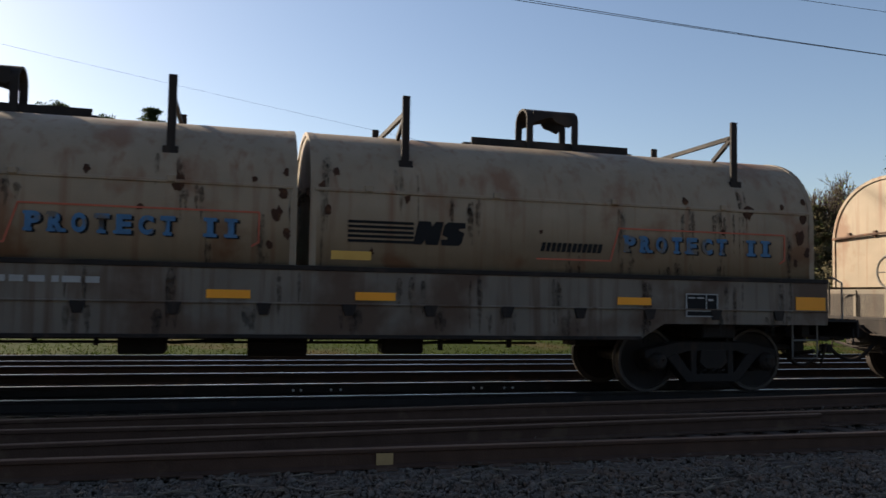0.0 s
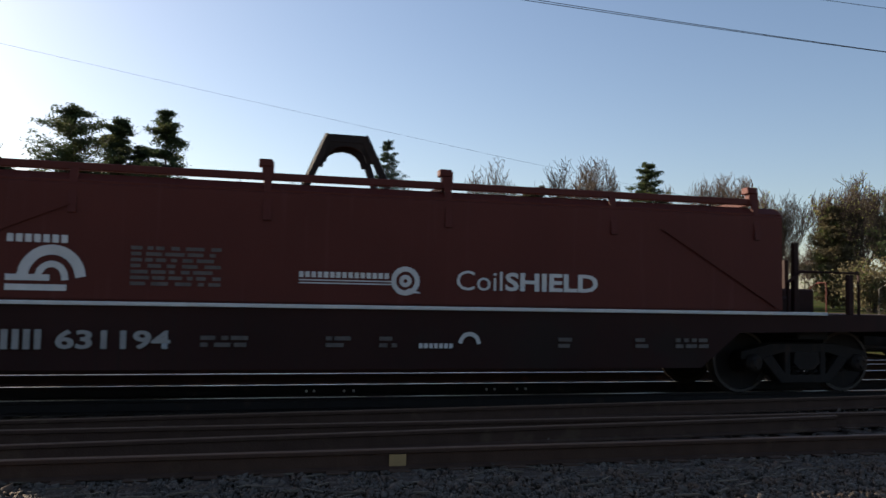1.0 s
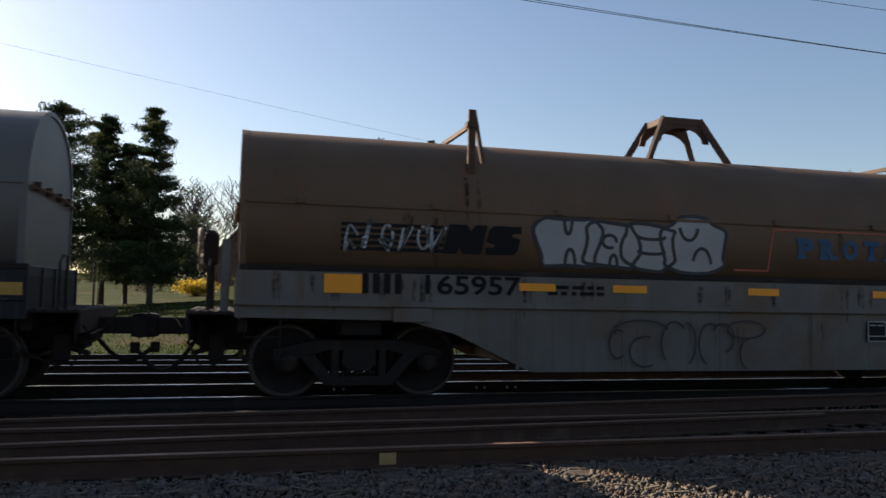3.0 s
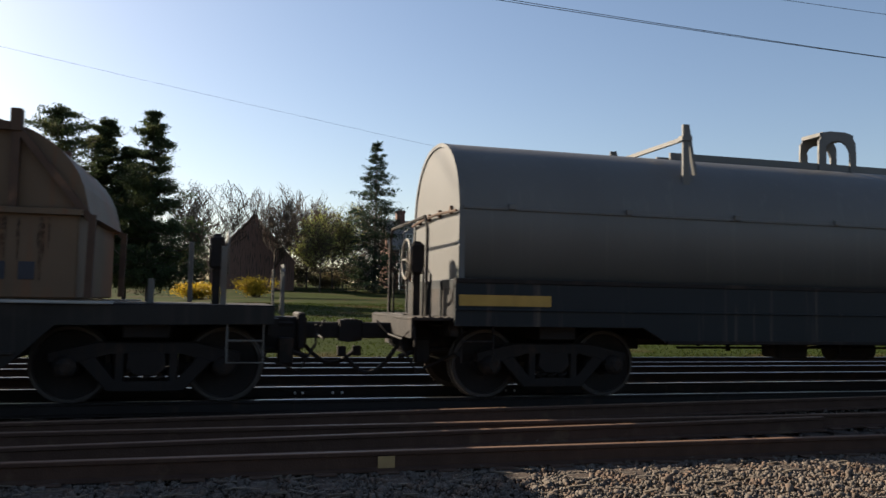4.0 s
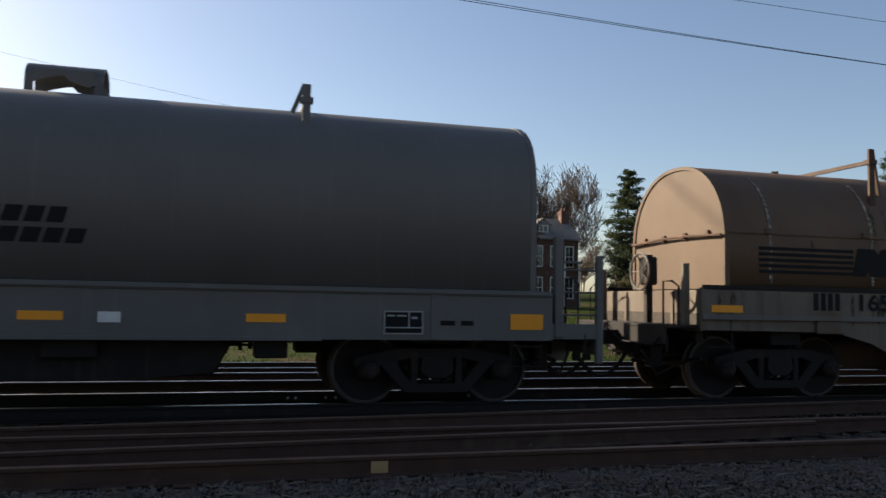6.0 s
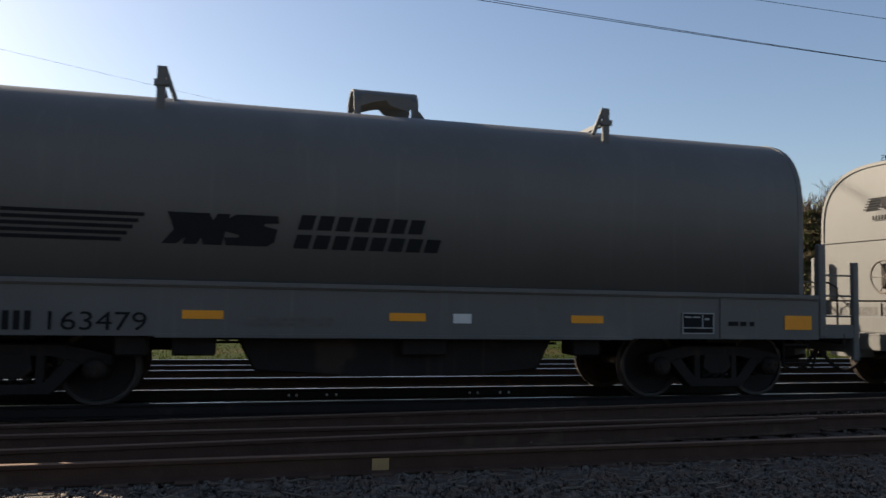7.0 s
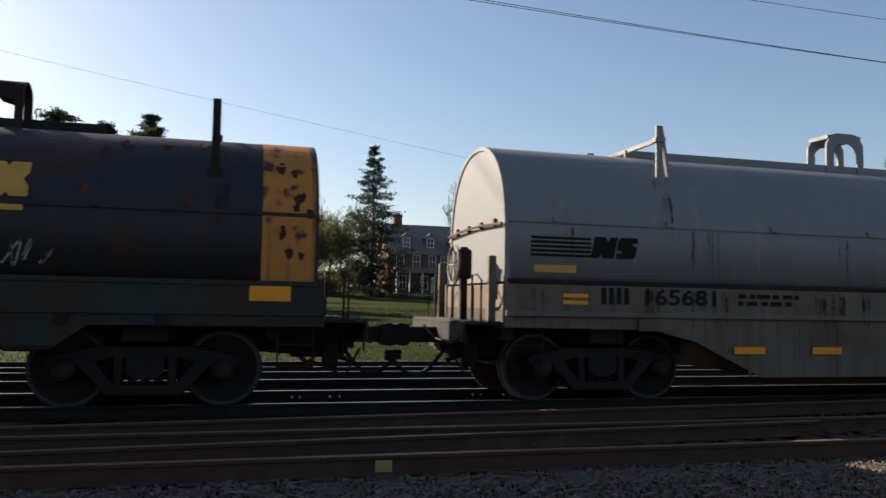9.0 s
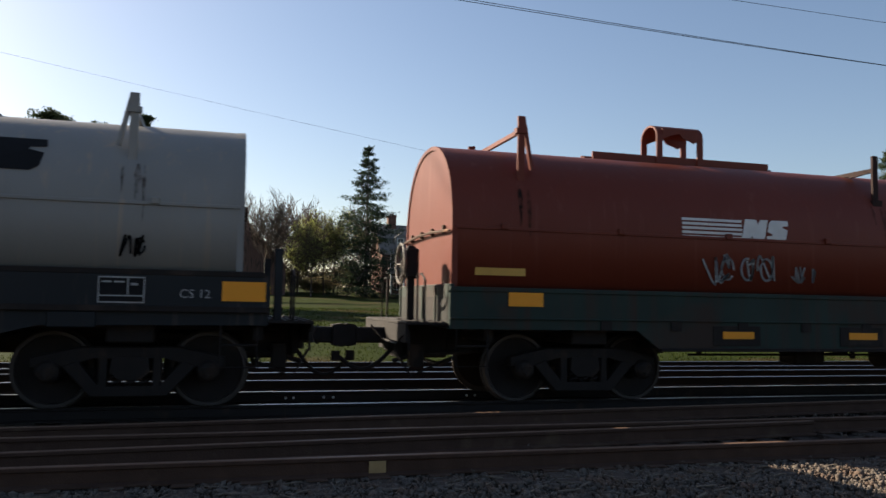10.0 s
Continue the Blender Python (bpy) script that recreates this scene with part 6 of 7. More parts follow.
    # tan cover with pale ribs
    car, h, hood = well_car("well_coil_car", -99.0, 13.5, M_SILLTAN, M_TAN, dict(bracket="splay", bx=-0.05, px=-3.51, qx=3.56, top=3.54, hx0=-6.25, hx1=6.6, hood_label="dusty tan arched cover with chalky vertical runs"),
                            "beige well car with a tan cover and long graffiti panel", 18)
    for x, w in ((-5.5, 0.05), (-3.7, 0.05), (-2.5, 0.055), (-1.55, 0.03), (-0.68, 0.05), (0.1, 0.055), (1.1, 0.03), (1.85, 0.05), (3.1, 0.045), (4.45, 0.045)):
        z0 = 1.7 if w > 0.045 else 2.1
        zs = np.linspace(z0, 3.3, 22)
        rr = random.Random(int(x * 100))
        edge = [(x + rr.uniform(-0.008, 0.008), z) for z in zs]
        flat("chalky_run", [[(a[0] - w / 2, a[1]), (a[0] + w / 2, a[1]), (b[0] + w / 2, b[1]), (b[0] - w / 2, b[1])] for a, b in zip(edge, edge[1:])], M_CHALK, h, hood, -0.003)
    lettering(car, "165476", -4.1, -2.9, 1.32, 1.57, M_INKK, None, 0.02)
    bars_text(car, -4.9, -4.4, 1.32, 1.57, 4, M_INKK, None, 0, "owner_mark", 0.4)
    small_print(car, -2.65, -2.15, 1.33, 1.52, 2, M_INKK, None, 12)
    reflectors(car, (-0.42, 2.93, -2.92), 1.06, 1.16, 0.5)
    reflectors(car, (6.15, -6.6), 1.27, 1.37, 0.5)
    reflectors(car, (6.15,), 1.08, 1.17, 0.5)
    placard(car, 2.37, 0.78, 1.07, 0.5)
    emblem(h, -5.7, -2.75, 1.84, 2.26, M_INKK, hood)
    bars_text(h, -1.1, 0.55, 1.9, 2.06, 12, M_INKK, hood, 0.04)
    slab_letters(h, "PROTECT III", 1.25, 5.47, 1.94, 2.23, M_INKB, hood)
    flat("lining", ribbon([(-1.2, 1.74), (0.75, 1.74), (0.9, 2.35), (5.9, 2.35), (5.95, 1.8)], 0.022), M_INKR, h, hood)
    for cx, rx in ((-1.55, 0.42), (-0.72, 0.40), (0.02, 0.36), (0.72, 0.38), (1.35, 0.30), (1.98, 0.36), (2.68, 0.42)):
        flat("spray_fill", [[(cx + rx * math.copysign(abs(math.cos(q)) ** 0.7, math.cos(q)) + 0.08 * math.sin(q), 1.425 + 0.165 * math.copysign(abs(math.sin(q)) ** 0.5, math.sin(q))) for q in np.linspace(0, 2 * math.pi, 25)[:-1]]], M_SPRAYB, car, None, 0.002, "dark navy spray-painted letter shape")
    for shape in (ellipse(-1.12, 1.44, 0.24, 0.09, -0.5), [(-2.02, 1.6), (-1.86, 1.6), (-1.68, 1.27), (-1.88, 1.27)], ellipse(1.68, 1.42, 0.17, 0.13, 0.2), [(0.22, 1.26), (0.66, 1.26), (0.44, 1.36)], [(0.42, 1.6), (0.72, 1.6), (0.58, 1.44)],
                  [(2.2, 1.6), (2.34, 1.6), (2.5, 1.26), (2.24, 1.26)], [(-0.02, 1.6), (0.06, 1.6), (0.2, 1.35), (0.1, 1.33)]):
        flat("spray_fill", [shape], M_INKG, car, None, 0.005, "white spray-painted wedge")
    arcs(car, -2.05, 3.15, 1.26, 1.6, ((0.2, 0.5, 0.07, 0.5, -1.2, 1.3), (0.56, 0.5, 0.06, 0.5, -1.0, 1.3), (0.93, 0.4, 0.05, 0.5, -1.2, 1.4), (0.7, 0.5, 0.05, 0.3, 2.0, 5.0)), M_INKG, None, 0.03)
    arcs(car, -0.9, 2.55, 0.38, 1.1, ((0.13, 0.55, 0.12, 0.50, -1.3, 2.6), (0.06, 0.5, 0.10, 0.4, 2.6, 4.6), (0.30, 0.55, 0.10, 0.48, -1.5, 1.9), (0.40, 0.85, 0.04, 0.16, 2.8, 6.4), (0.43, 0.4, 0.05, 0.55, -1.6, 1.5), (0.36, 0.02, 0.1, 0.1, 3.2, 6.2), (0.60, 0.65, 0.04, 0.14, 0.0, 5.6), (0.60, 0.42, 0.11, 0.42, -1.5, 1.5),
                                      (0.76, 0.60, 0.04, 0.3, 0.4, 4.4), (0.83, 0.55, 0.035, 0.28, 0.0, 3.6), (0.89, 0.6, 0.035, 0.3, 2.8, 6.4), (0.96, 0.62, 0.035, 0.3, 2.8, 6.6), (0.13, 0.5, 0.02, 0.12, 0.0, 5.0)), M_SPRAYK, None, 0.036)
    lettering(car, "CS 19", 5.6, 5.98, 1.36, 1.46, M_INKK)
    # three tall grey cars
    grey_car(-114.02, "163132", 22)
    grey_car(-128.6, "163479", 25)
    grey_car(-143.37, "163315", 28)
    # pale cover
    car, h, hood = well_car("well_coil_car", -158.34, 13.3, M_SILLTAN, M_PALE, dict(bracket="tall", tray=(-4.29, 3.89), bx=-0.24, px=-4.24, qx=3.84, top=3.6, hood_label="smooth pale grey arched cover"),
                            "beige well car with a pale grey arched cover", 31)
    lettering(car, "165681", -4.65, -3.56, 1.34, 1.56, M_INKK, None, 0.02)
    bars_text(car, -5.3, -4.85, 1.34, 1.56, 4, M_INKK, None, 0, "owner_mark", 0.4)
    small_print(car, -3.2, -2.2, 1.34, 1.54, 2, M_INKK, None, 14)
    reflectors(car, (-3.27, -1.98, 1.2), 0.68, 0.78, 0.5)
    reflectors(car, (2.95,), 0.97, 1.05, 0.5)
    reflectors(car, (5.05,), 1.31, 1.53, 0.46)
    flat("reflector", [rect(-5.85, -5.5, 1.42, 1.47), rect(-5.85, -5.5, 1.33, 1.38)], M_REFLECT, car, None, 0.003)
    placard(car, 2.14, 0.78, 1.07, 0.52)
    emblem(h, -6.25, -4.7, 1.96, 2.25, M_INKK, hood)
    flat("yellow_label", [rect(-6.2, -5.6, 1.75, 1.85)], M_INKY, h, hood)
    # red and blue covers on a blue-green body
    car = flat_side_car("two_cover_coil_car", -175.69, 16.76, M_TEAL, dict(zb=0.74, zt=1.51, ze=1.0, bog=2.05, mid=1.14, lip=M_TEAL), "faded blue-green coil car with one red and one rusty blue cover", 35)
    hood = Hood(1.53, 2.35, 3.57)
    h = add_hood(car, hood, -8.3, -0.3, M_RED, None, 2.32, None, dict(hood_label="plain oxide-red arched cover"))
    lift_bracket(h, -4.3, hood, M_RED, "loop", (-5.79, -2.66))
    stack_post(h, -7.31, -1, hood, M_RED, "v", 3.95)
    stack_post(h, -1.42, 1, hood, M_DKMAROON, "bar", 3.8)
    emblem(h, -4.94, -3.2, 2.31, 2.62, M_INKW, hood)
    scribble(h, -4.7, -3.4, 1.66, 2.12, 4, M_INKG, hood, 0.03, 41, 1.3)
    scribble(h, -3.15, -2.7, 1.72, 1.95, 3, M_INKG, hood, 0.025, 43, 0.7)
    small_print(h, -0.95, -0.4, 1.62, 1.78, 2, M_INKG, hood, 16)
    flat("yellow_label", [rect(-8.0, -7.3, 1.7, 1.8)], M_INKY, h, hood)
    hood = Hood(1.53, 2.2, 3.42)
    h = add_hood(car, hood, -0.08, 8.28, M_BLUE, None, 2.36, [(-0.06, 0.42, M_YELLOW), (0.42, 0.86, M_ORANGE), (0.86, 1.0, M_YELLOW), (7.62, 8.26, M_YELLOW)], dict(hood_label="rusted dark blue arched cover with yellow ends"))
    lift_bracket(h, 4.27, hood, M_BLACK, "loop", (3.05, 5.64))
    stack_post(h, 1.61, -1, hood, M_BLACK, "bar", 3.8)
    stack_post(h, 7.04, 1, hood, M_BLACK, "bar", 3.83)
    for x0, x1, shape in ((3.62, 4.08, BLOCK_OPEN), (4.12, 4.54, BLOCK_SLOT), (4.56, 5.02, BLOCK_CROSS)):
        emblem_block(h, x0, x1, 2.43, 2.84, shape, M_INKY, hood, 0.0, 0.01)
    flat("emblem_bar", [rect(3.7, 4.98, 2.27, 2.34)], M_INKY, h, hood)
    rr = random.Random(8)
    blotches(h, hood, [(rr.uniform(1.1, 7.5), rr.choice((2.36, 2.5, 2.9, 3.1, 3.2)) + rr.uniform(-0.08, 0.08), rr.uniform(0.03, 0.09)) for _ in range(26)], 60, M_RUSTDARK)
    blotches(h, hood, [(rr.choice((0.2, 0.3, 0.92, 7.8, 7.95, 8.1)) + rr.uniform(-0.12, 0.12), rr.uniform(1.7, 3.0), rr.uniform(0.03, 0.08)) for _ in range(24)], 61, M_RUSTDARK)
    scribble(h, 2.5, 3.8, 1.82, 2.1, 6, M_INKG, hood, 0.02, 45, 0.7)
    scribble(h, 4.8, 5.35, 1.65, 1.95, 3, M_INKG, hood, 0.022, 47, 0.6)
    lettering(car, "627192", -0.35, 1.21, 1.24, 1.44, M_INKG)
    bars_text(car, -1.07, -0.58, 1.24, 1.44, 4, M_INKG, None, 0, "owner_mark", 0.4)
    for x in (-4.41, -2.28, -0.22, 1.72, 3.84):
        bm = bmesh.new()
        box(bm, x - 0.15, x + 0.62, -HW - 0.012, -HW + 0.0, 0.8, 1.08, 0.004)
        part("pocket_plate", bm, M_BLACK, car)
    reflectors(car, (-4.41, -2.28, -0.22, 1.72, 3.84), 0.9, 1.0, 0.5)
    bpy.context.view_layer.update()
    for o in car.children:
        if o.name.startswith("reflector"):
            o.location.y -= 0.012
    reflectors(car, (7.49, -7.59), 1.3, 1.49, 0.48)
    placard(car, 3.69, 1.15, 1.45, 0.48)
    for x in np.arange(-6.2, 6.6, 1.06):
        bm = bmesh.new()
        box(bm, x - 0.08, x + 0.08, -HW - 0.02, -HW + 0.0, 1.0, 1.13)
        part("gusset", bm, M_BLACK, car)
    # white cover on black body
    car, h, hood = well_car("well_coil_car", -193.3, 13.98, M_NAVY, M_WHITE, dict(bracket="tall", tray=(-3.5, 3.6), bx=0.0, px=-3.9, qx=5.37, top=3.56, hx1=6.66, flange=M_BLACK, well=M_NAVY, hood_label="dirty white arched cover"),
                            "black well car with a dirty white arched cover", 38)
    reflectors(car, (6.45,), 1.3, 1.53, 0.5)
    placard(car, 5.1, 1.26, 1.56, 0.5)
    lettering(car, "CS 12", 5.98, 6.32, 1.33, 1.43, M_INKG)
    emblem(h, 1.2, 4.4, 2.75, 3.15, M_INKK, hood)
    scribble(h, 5.25, 5.6, 1.8, 2.05, 2, M_INKK, hood, 0.025, 49, 0.9)


build_train()


# ---- trees, houses, wires ----
M_BARK = material("grey-brown bark", (0.075, 0.06, 0.05), 0.9, 0, 0.6, 5, 0.5, (0.17, 0.15, 0.13), 0.4, 0, (1, 1, 0.2), shine=0.15)
M_TWIG = material("bare twigs", (0.075, 0.056, 0.045), 0.9, 0, 0.7, 4, 0.2, shine=0.15)
M_NEEDLE = material("dark pine needles", (0.055, 0.076, 0.034), 0.8, 0, 0.5, 0.8, 0.1, (0.08, 0.085, 0.032), 0.4, shine=0.15)
M_SPRUCE = material("blue-green spruce needles", (0.030, 0.050, 0.030), 0.8, 0, 0.5, 0.8, 0.1, (0.05, 0.07, 0.03), 0.35, shine=0.15)
M_BUD = material("young yellow-green leaves", (0.22, 0.24, 0.07), 0.7, 0, 0.6, 1.0, 0.1, (0.28, 0.26, 0.10), 0.4)
M_FORS = material("yellow forsythia blossom", (0.52, 0.36, 0.03), 0.6, 0, 0.7, 2.0, 0.1)
M_BRUSH = material("dry hedge twigs", (0.17, 0.14, 0.08), 0.9, 0, 0.6, 1.5, 0.2, (0.10, 0.12, 0.04), 0.4, shine=0.15)

M_HEDGE = material("dark brown-green hedge", (0.07, 0.062, 0.035), 0.9, 0, 0.6, 1.5, 0.2, (0.05, 0.06, 0.025), 0.4, shine=0.15)

for leaf in (M_HEDGE, M_NEEDLE, M_SPRUCE, M_BUD, M_FORS, M_BRUSH, M_GRASS):
    leafy(leaf, 0.6 if leaf is M_BUD else 0.35)


def limbs(rng, height, spread, depth, start=0.25, up=0.5, kids=(3, 5)):
    """Branches of a tree as segments (p, q, r0, r1)."""
    out = []

    def grow(p, d, length, r, level):
        steps = 4 if level < 2 else 3
        q = p
        for i in range(steps):
            d = d + rng.normal(0, 0.15 if level else 0.05, 3)
            d[2] += 0.06 * up
            d = d / np.linalg.norm(d)
            n = q + d * length / steps
            r1 = r * (1 - 0.16)
            out.append((q, n, r, r1))
            q, r = n, r1
            if level < depth and (level > 0 or i >= steps * start):
                for _ in range(rng.integers(2, 4) if level in (1, 2) else (1 if level else rng.integers(*kids))):
                    az = rng.uniform(0, 2 * np.pi)
                    side = np.array([np.cos(az), np.sin(az), 0.0])
                    nd = d * rng.uniform(0.5, 0.9) + side * spread * (1.15 if level == 0 else 0.8) + np.array([0, 0, up * 0.4])
                    grow(q, nd / np.linalg.norm(nd), length * (rng.uniform(0.7, 0.95) if level == 0 else rng.uniform(0.42, 0.66)), max(r * 0.55, 0.006), level + 1)

    grow(np.zeros(3), np.array([0.0, 0.0, 1.0]), height * 0.62, height * 0.018, 0)
    return out


def limb_mesh(name, segs, mat, thick=1.0, floor=0.012, n=4):
    k = len(segs)
    p = np.array([s[0] for s in segs])
    q = np.array([s[1] for s in segs])
    r0 = np.maximum(np.array([s[2] for s in segs]) * thick, floor)
    r1 = np.maximum(np.array([s[3] for s in segs]) * thick, floor)
    d = q - p
    d /= np.linalg.norm(d, axis=1, keepdims=True) + 1e-9
    u = np.cross(d, np.array([0.31, 0.77, 0.2]))
    u /= np.linalg.norm(u, axis=1, keepdims=True) + 1e-9
    w = np.cross(d, u)
    rows = []
    for c, r in ((p, r0), (q, r1)):
        for a in range(n):
            t = 2 * np.pi * a / n
            rows.append(c + (u * np.cos(t) + w * np.sin(t)) * r[:, None])
    v = np.stack(rows, 1).reshape(-1, 3)
    f = np.array([[a, (a + 1) % n, n + (a + 1) % n, n + a] for a in range(n)])
    f = (f[None] + (np.arange(k) * 2 * n)[:, None, None]).reshape(-1, 4)
    return mesh_np(name, v, f, mat)


def leaf_mesh(name, pts, size, rng, mat, flat_=0.0, long_=1.0):
    k = len(pts)
    a = rng.normal(0, 1, (k, 3))
    a[:, 2] *= 1 - flat_
    a /= np.linalg.norm(a, axis=1, keepdims=True)
    b = np.cross(a, rng.normal(0, 1, (k, 3)))
    b /= np.linalg.norm(b, axis=1, keepdims=True)
    s = size * rng.uniform(0.6, 1.4, (k, 1))
    v = np.stack([pts - a * s * long_, pts + b * s * 0.5, pts + a * s * long_, pts - b * s * 0.5], 1).reshape(-1, 3)
    return mesh_np(name, v, np.arange(4 * k).reshape(-1, 4), mat)


def bare_tree(name, label, seed, height, spread=0.75, depth=4, buds=0, up=0.5, wide=0.0):
    rng = np.random.default_rng(seed)
    segs = limbs(rng, height, spread, depth, 0.25, up)
    top = max(s[1][2] for s in segs)
    k = height / top
    segs = [(p * k, q * k, a * k, b * k) for p, q, a, b in segs]
    # a rounded crown: what would stick out is drawn in
    wide = wide or spread * 0.4
    reach = np.percentile([math.hypot(q[0], q[1]) for _, q, _, _ in segs], 88)
    squeeze = np.array([1, 1, 0]) * min(1.0, wide * height / reach) + np.array([0, 0, 1])
    segs = [(p * squeeze, q * squeeze, a, b) for p, q, a, b in segs]
    mid = np.array([0, 0, height * 0.56])
    size = np.array([wide * 1.15, wide * 1.15, 0.45]) * height

    def drawn_in(v):
        rel = (v - mid) / size
        far = np.linalg.norm(rel)
        return v if far < 0.6 or v[2] < height * 0.3 else mid + (v - mid) * (0.6 + 0.4 * math.tanh((far - 0.6) / 0.4)) / far

    segs = [(drawn_in(p), drawn_in(q), a, b) for p, q, a, b in segs]
    big = [s for s in segs if s[2] > height * 0.0045]
    fine = [s for s in segs if s[2] <= height * 0.0045]
    t = thing(name, label, "tree")
    part("trunk", limb_mesh("trunk", big, M_BARK), None, t)
    c = part("crown", limb_mesh("crown", fine, M_TWIG, 1.0, max(0.017, 0.0012 * height), 3), None, t, "open crown of fine bare twigs")
    if buds:
        ends = np.array([s[1] for s in fine])
        pts = ends[rng.integers(0, len(ends), buds)] + rng.normal(0, 0.18, (buds, 3))
        part("leaves", leaf_mesh("leaves", pts, 0.10, rng, M_BUD), None, t, "sparse young yellow-green leaves")
    return t


def conifer(name, label, seed, height, radius, mat, ragged=0.3, bare=0.15, droop=-0.1, whorls=20, per=6, tuft=150, taper=1.0, needle=0.05, lift=0.1, pad=0.24, jitter=0.3):
    """A trunk with whorls of boughs, each carrying a flat pad of needle sprays with air between the whorls."""
    rng = np.random.default_rng(seed)
    t = thing(name, label, "tree")
    lean = rng.normal(0, 0.01, 2) * height
    segs, pts = [], []
    m = 10
    line = np.array([[lean[0] * (i / m) ** 2, lean[1] * (i / m) ** 2, height * i / m] for i in range(m + 1)])
    trunk = [(line[i], line[i + 1], height * 0.017 * (1 - i / (m + 0.6)), height * 0.017 * (1 - (i + 1) / (m + 0.6))) for i in range(m)]
    for i in range(whorls):
        fat, turn = rng.uniform(1 - 0.8 * ragged, 1 + 0.3 * ragged), rng.uniform(0, 6.28)
        heavy = rng.uniform(0, 6.28)
        for j in range(per):
            if rng.random() < ragged * 0.6:
                continue
            u = bare + (1 - bare) * (i + rng.normal(0.3, jitter)) / whorls
            u = min(max(u, bare), 0.97)
            full = radius * ((1 - u) ** taper + 0.05)
            if taper < 0.65:
                full *= min(1.0, 0.55 + 1.6 * (u - bare))
            az = turn + 2 * np.pi * (j + rng.uniform(-0.3, 0.3)) / per
            ln = full * fat * rng.uniform(1 - ragged * 0.9, 1 + ragged * 0.4) * (1 + 0.25 * math.cos(az - heavy))
            base = np.array([lean[0] * u * u, lean[1] * u * u, u * height])
            d = np.array([np.cos(az), np.sin(az), droop + 0.5 * max(u - 0.7, 0) + rng.normal(0, 0.13)])
            rise = np.array([0, 0, lift * ln])
            tip = base + d * ln + rise
            mid = base + d * ln * 0.55 - rise * 0.3
            segs += [(base, mid, 0.012 + 0.012 * ln, 0.010 + 0.008 * ln), (mid, tip, 0.010 + 0.008 * ln, 0.008)]
            n = int(tuft * (0.3 + 0.7 * min(ln / radius, 1.2)))
            # sprays sit in clumps along the bough
            k = max(int(n / 26), 3)
            cw = 0.14 + 0.88 * rng.power(1.25, k)
            ca = rng.uniform(-1, 1, k) * (np.sin(np.clip(cw, 0.05, 1.0) * np.pi * 0.86) * pad + 0.03) * ln
            centre = base + d * ln * cw[:, None] + rise * (1.6 * cw ** 2 - 0.5 * cw)[:, None] + np.array([-np.sin(az), np.cos(az), 0]) * ca[:, None]
            centre[:, 2] += rng.normal(0, 0.05 + 0.03 * ln, k) - np.abs(ca) * 0.15
            pick = rng.integers(0, k, n)
            size = (0.11 + 0.066 * ln) * rng.uniform(0.7, 1.5, k)
            pts.append(centre[pick] + rng.normal(0, 1, (n, 3)) * np.array([1.0, 1.0, 0.36]) * size[pick][:, None])
    part("trunk", limb_mesh("trunk", trunk + segs, M_BARK, 1.0, 0.012, 5), None, t)
    pts = np.concatenate(pts)
    part("crown", leaf_mesh("crown", pts, needle, rng, mat, 0.35, 2.2), None, t, "ragged evergreen crown of layered needle sprays")
    return t


def far_woods():
    """A low belt of bare woods along the skyline."""
    rng = np.random.default_rng(77)
    kinds = [limbs(np.random.default_rng(90 + i), 9.0, 0.8, 3, 0.2, 0.6, (2, 4)) for i in range(4)]
    segs = []
    for _ in range(42):
        x, y, k = rng.uniform(-70, 190), rng.uniform(150, 215), rng.uniform(0.75, 1.3)
        base = np.array([x, y, float(ground_height(np.array(x), np.array(y))) - 0.1])
        a = rng.uniform(0, 6.28)
        m = np.array([[np.cos(a), -np.sin(a), 0], [np.sin(a), np.cos(a), 0], [0, 0, 1]]) * k
        segs += [(m @ p + base, m @ q + base, r0 * k, r1 * k) for p, q, r0, r1 in kinds[rng.integers(0, 4)]]
    ob = new("woods", limb_mesh("woods", segs, M_TWIG, 1.3, 0.04, 3))
    tagged(ob, "belt of bare grey-brown woods along the skyline", "woods", kind="stuff")


def shrub(name, label, category, seed, w, d, h, mat, k=2600, size=0.09):
    rng = np.random.default_rng(seed)
    t = thing(name, label, category)
    segs = []
    for _ in range(60):
        az, r = rng.uniform(0, 6.28), rng.uniform(0.1, 1)
        tip = np.array([np.cos(az) * w / 2 * r, np.sin(az) * d / 2 * r, h * rng.uniform(0.5, 1.0)])
        mid = tip * np.array([0.4, 0.4, 0.6])
        root = np.array([tip[0] * 0.2, tip[1] * 0.2, -0.05])
        segs += [(root, mid, 0.02, 0.015), (mid, tip, 0.015, 0.01)]
    part("stems", limb_mesh("stems", segs, M_BARK), None, t)
    c = np.array([s[1] for s in segs])
    pts = c[rng.integers(0, len(c), k)] + rng.normal(0, 1, (k, 3)) * np.array([w * 0.11, d * 0.11, h * 0.13])
    pts[:, 2] = np.maximum(pts[:, 2], 0.03)
    part("foliage", leaf_mesh("foliage", pts, size, rng, mat), None, t)
    return t


def at_ground(x, y, turn=0, sink=0.05):
    return pose(x, y, float(ground_height(np.array(x), np.array(y))) - sink, 0, 0, turn)


def plant(ob, x, y, turn=0, sink=0.05):
    ob.matrix_basis = at_ground(x, y, turn, sink)
    return ob


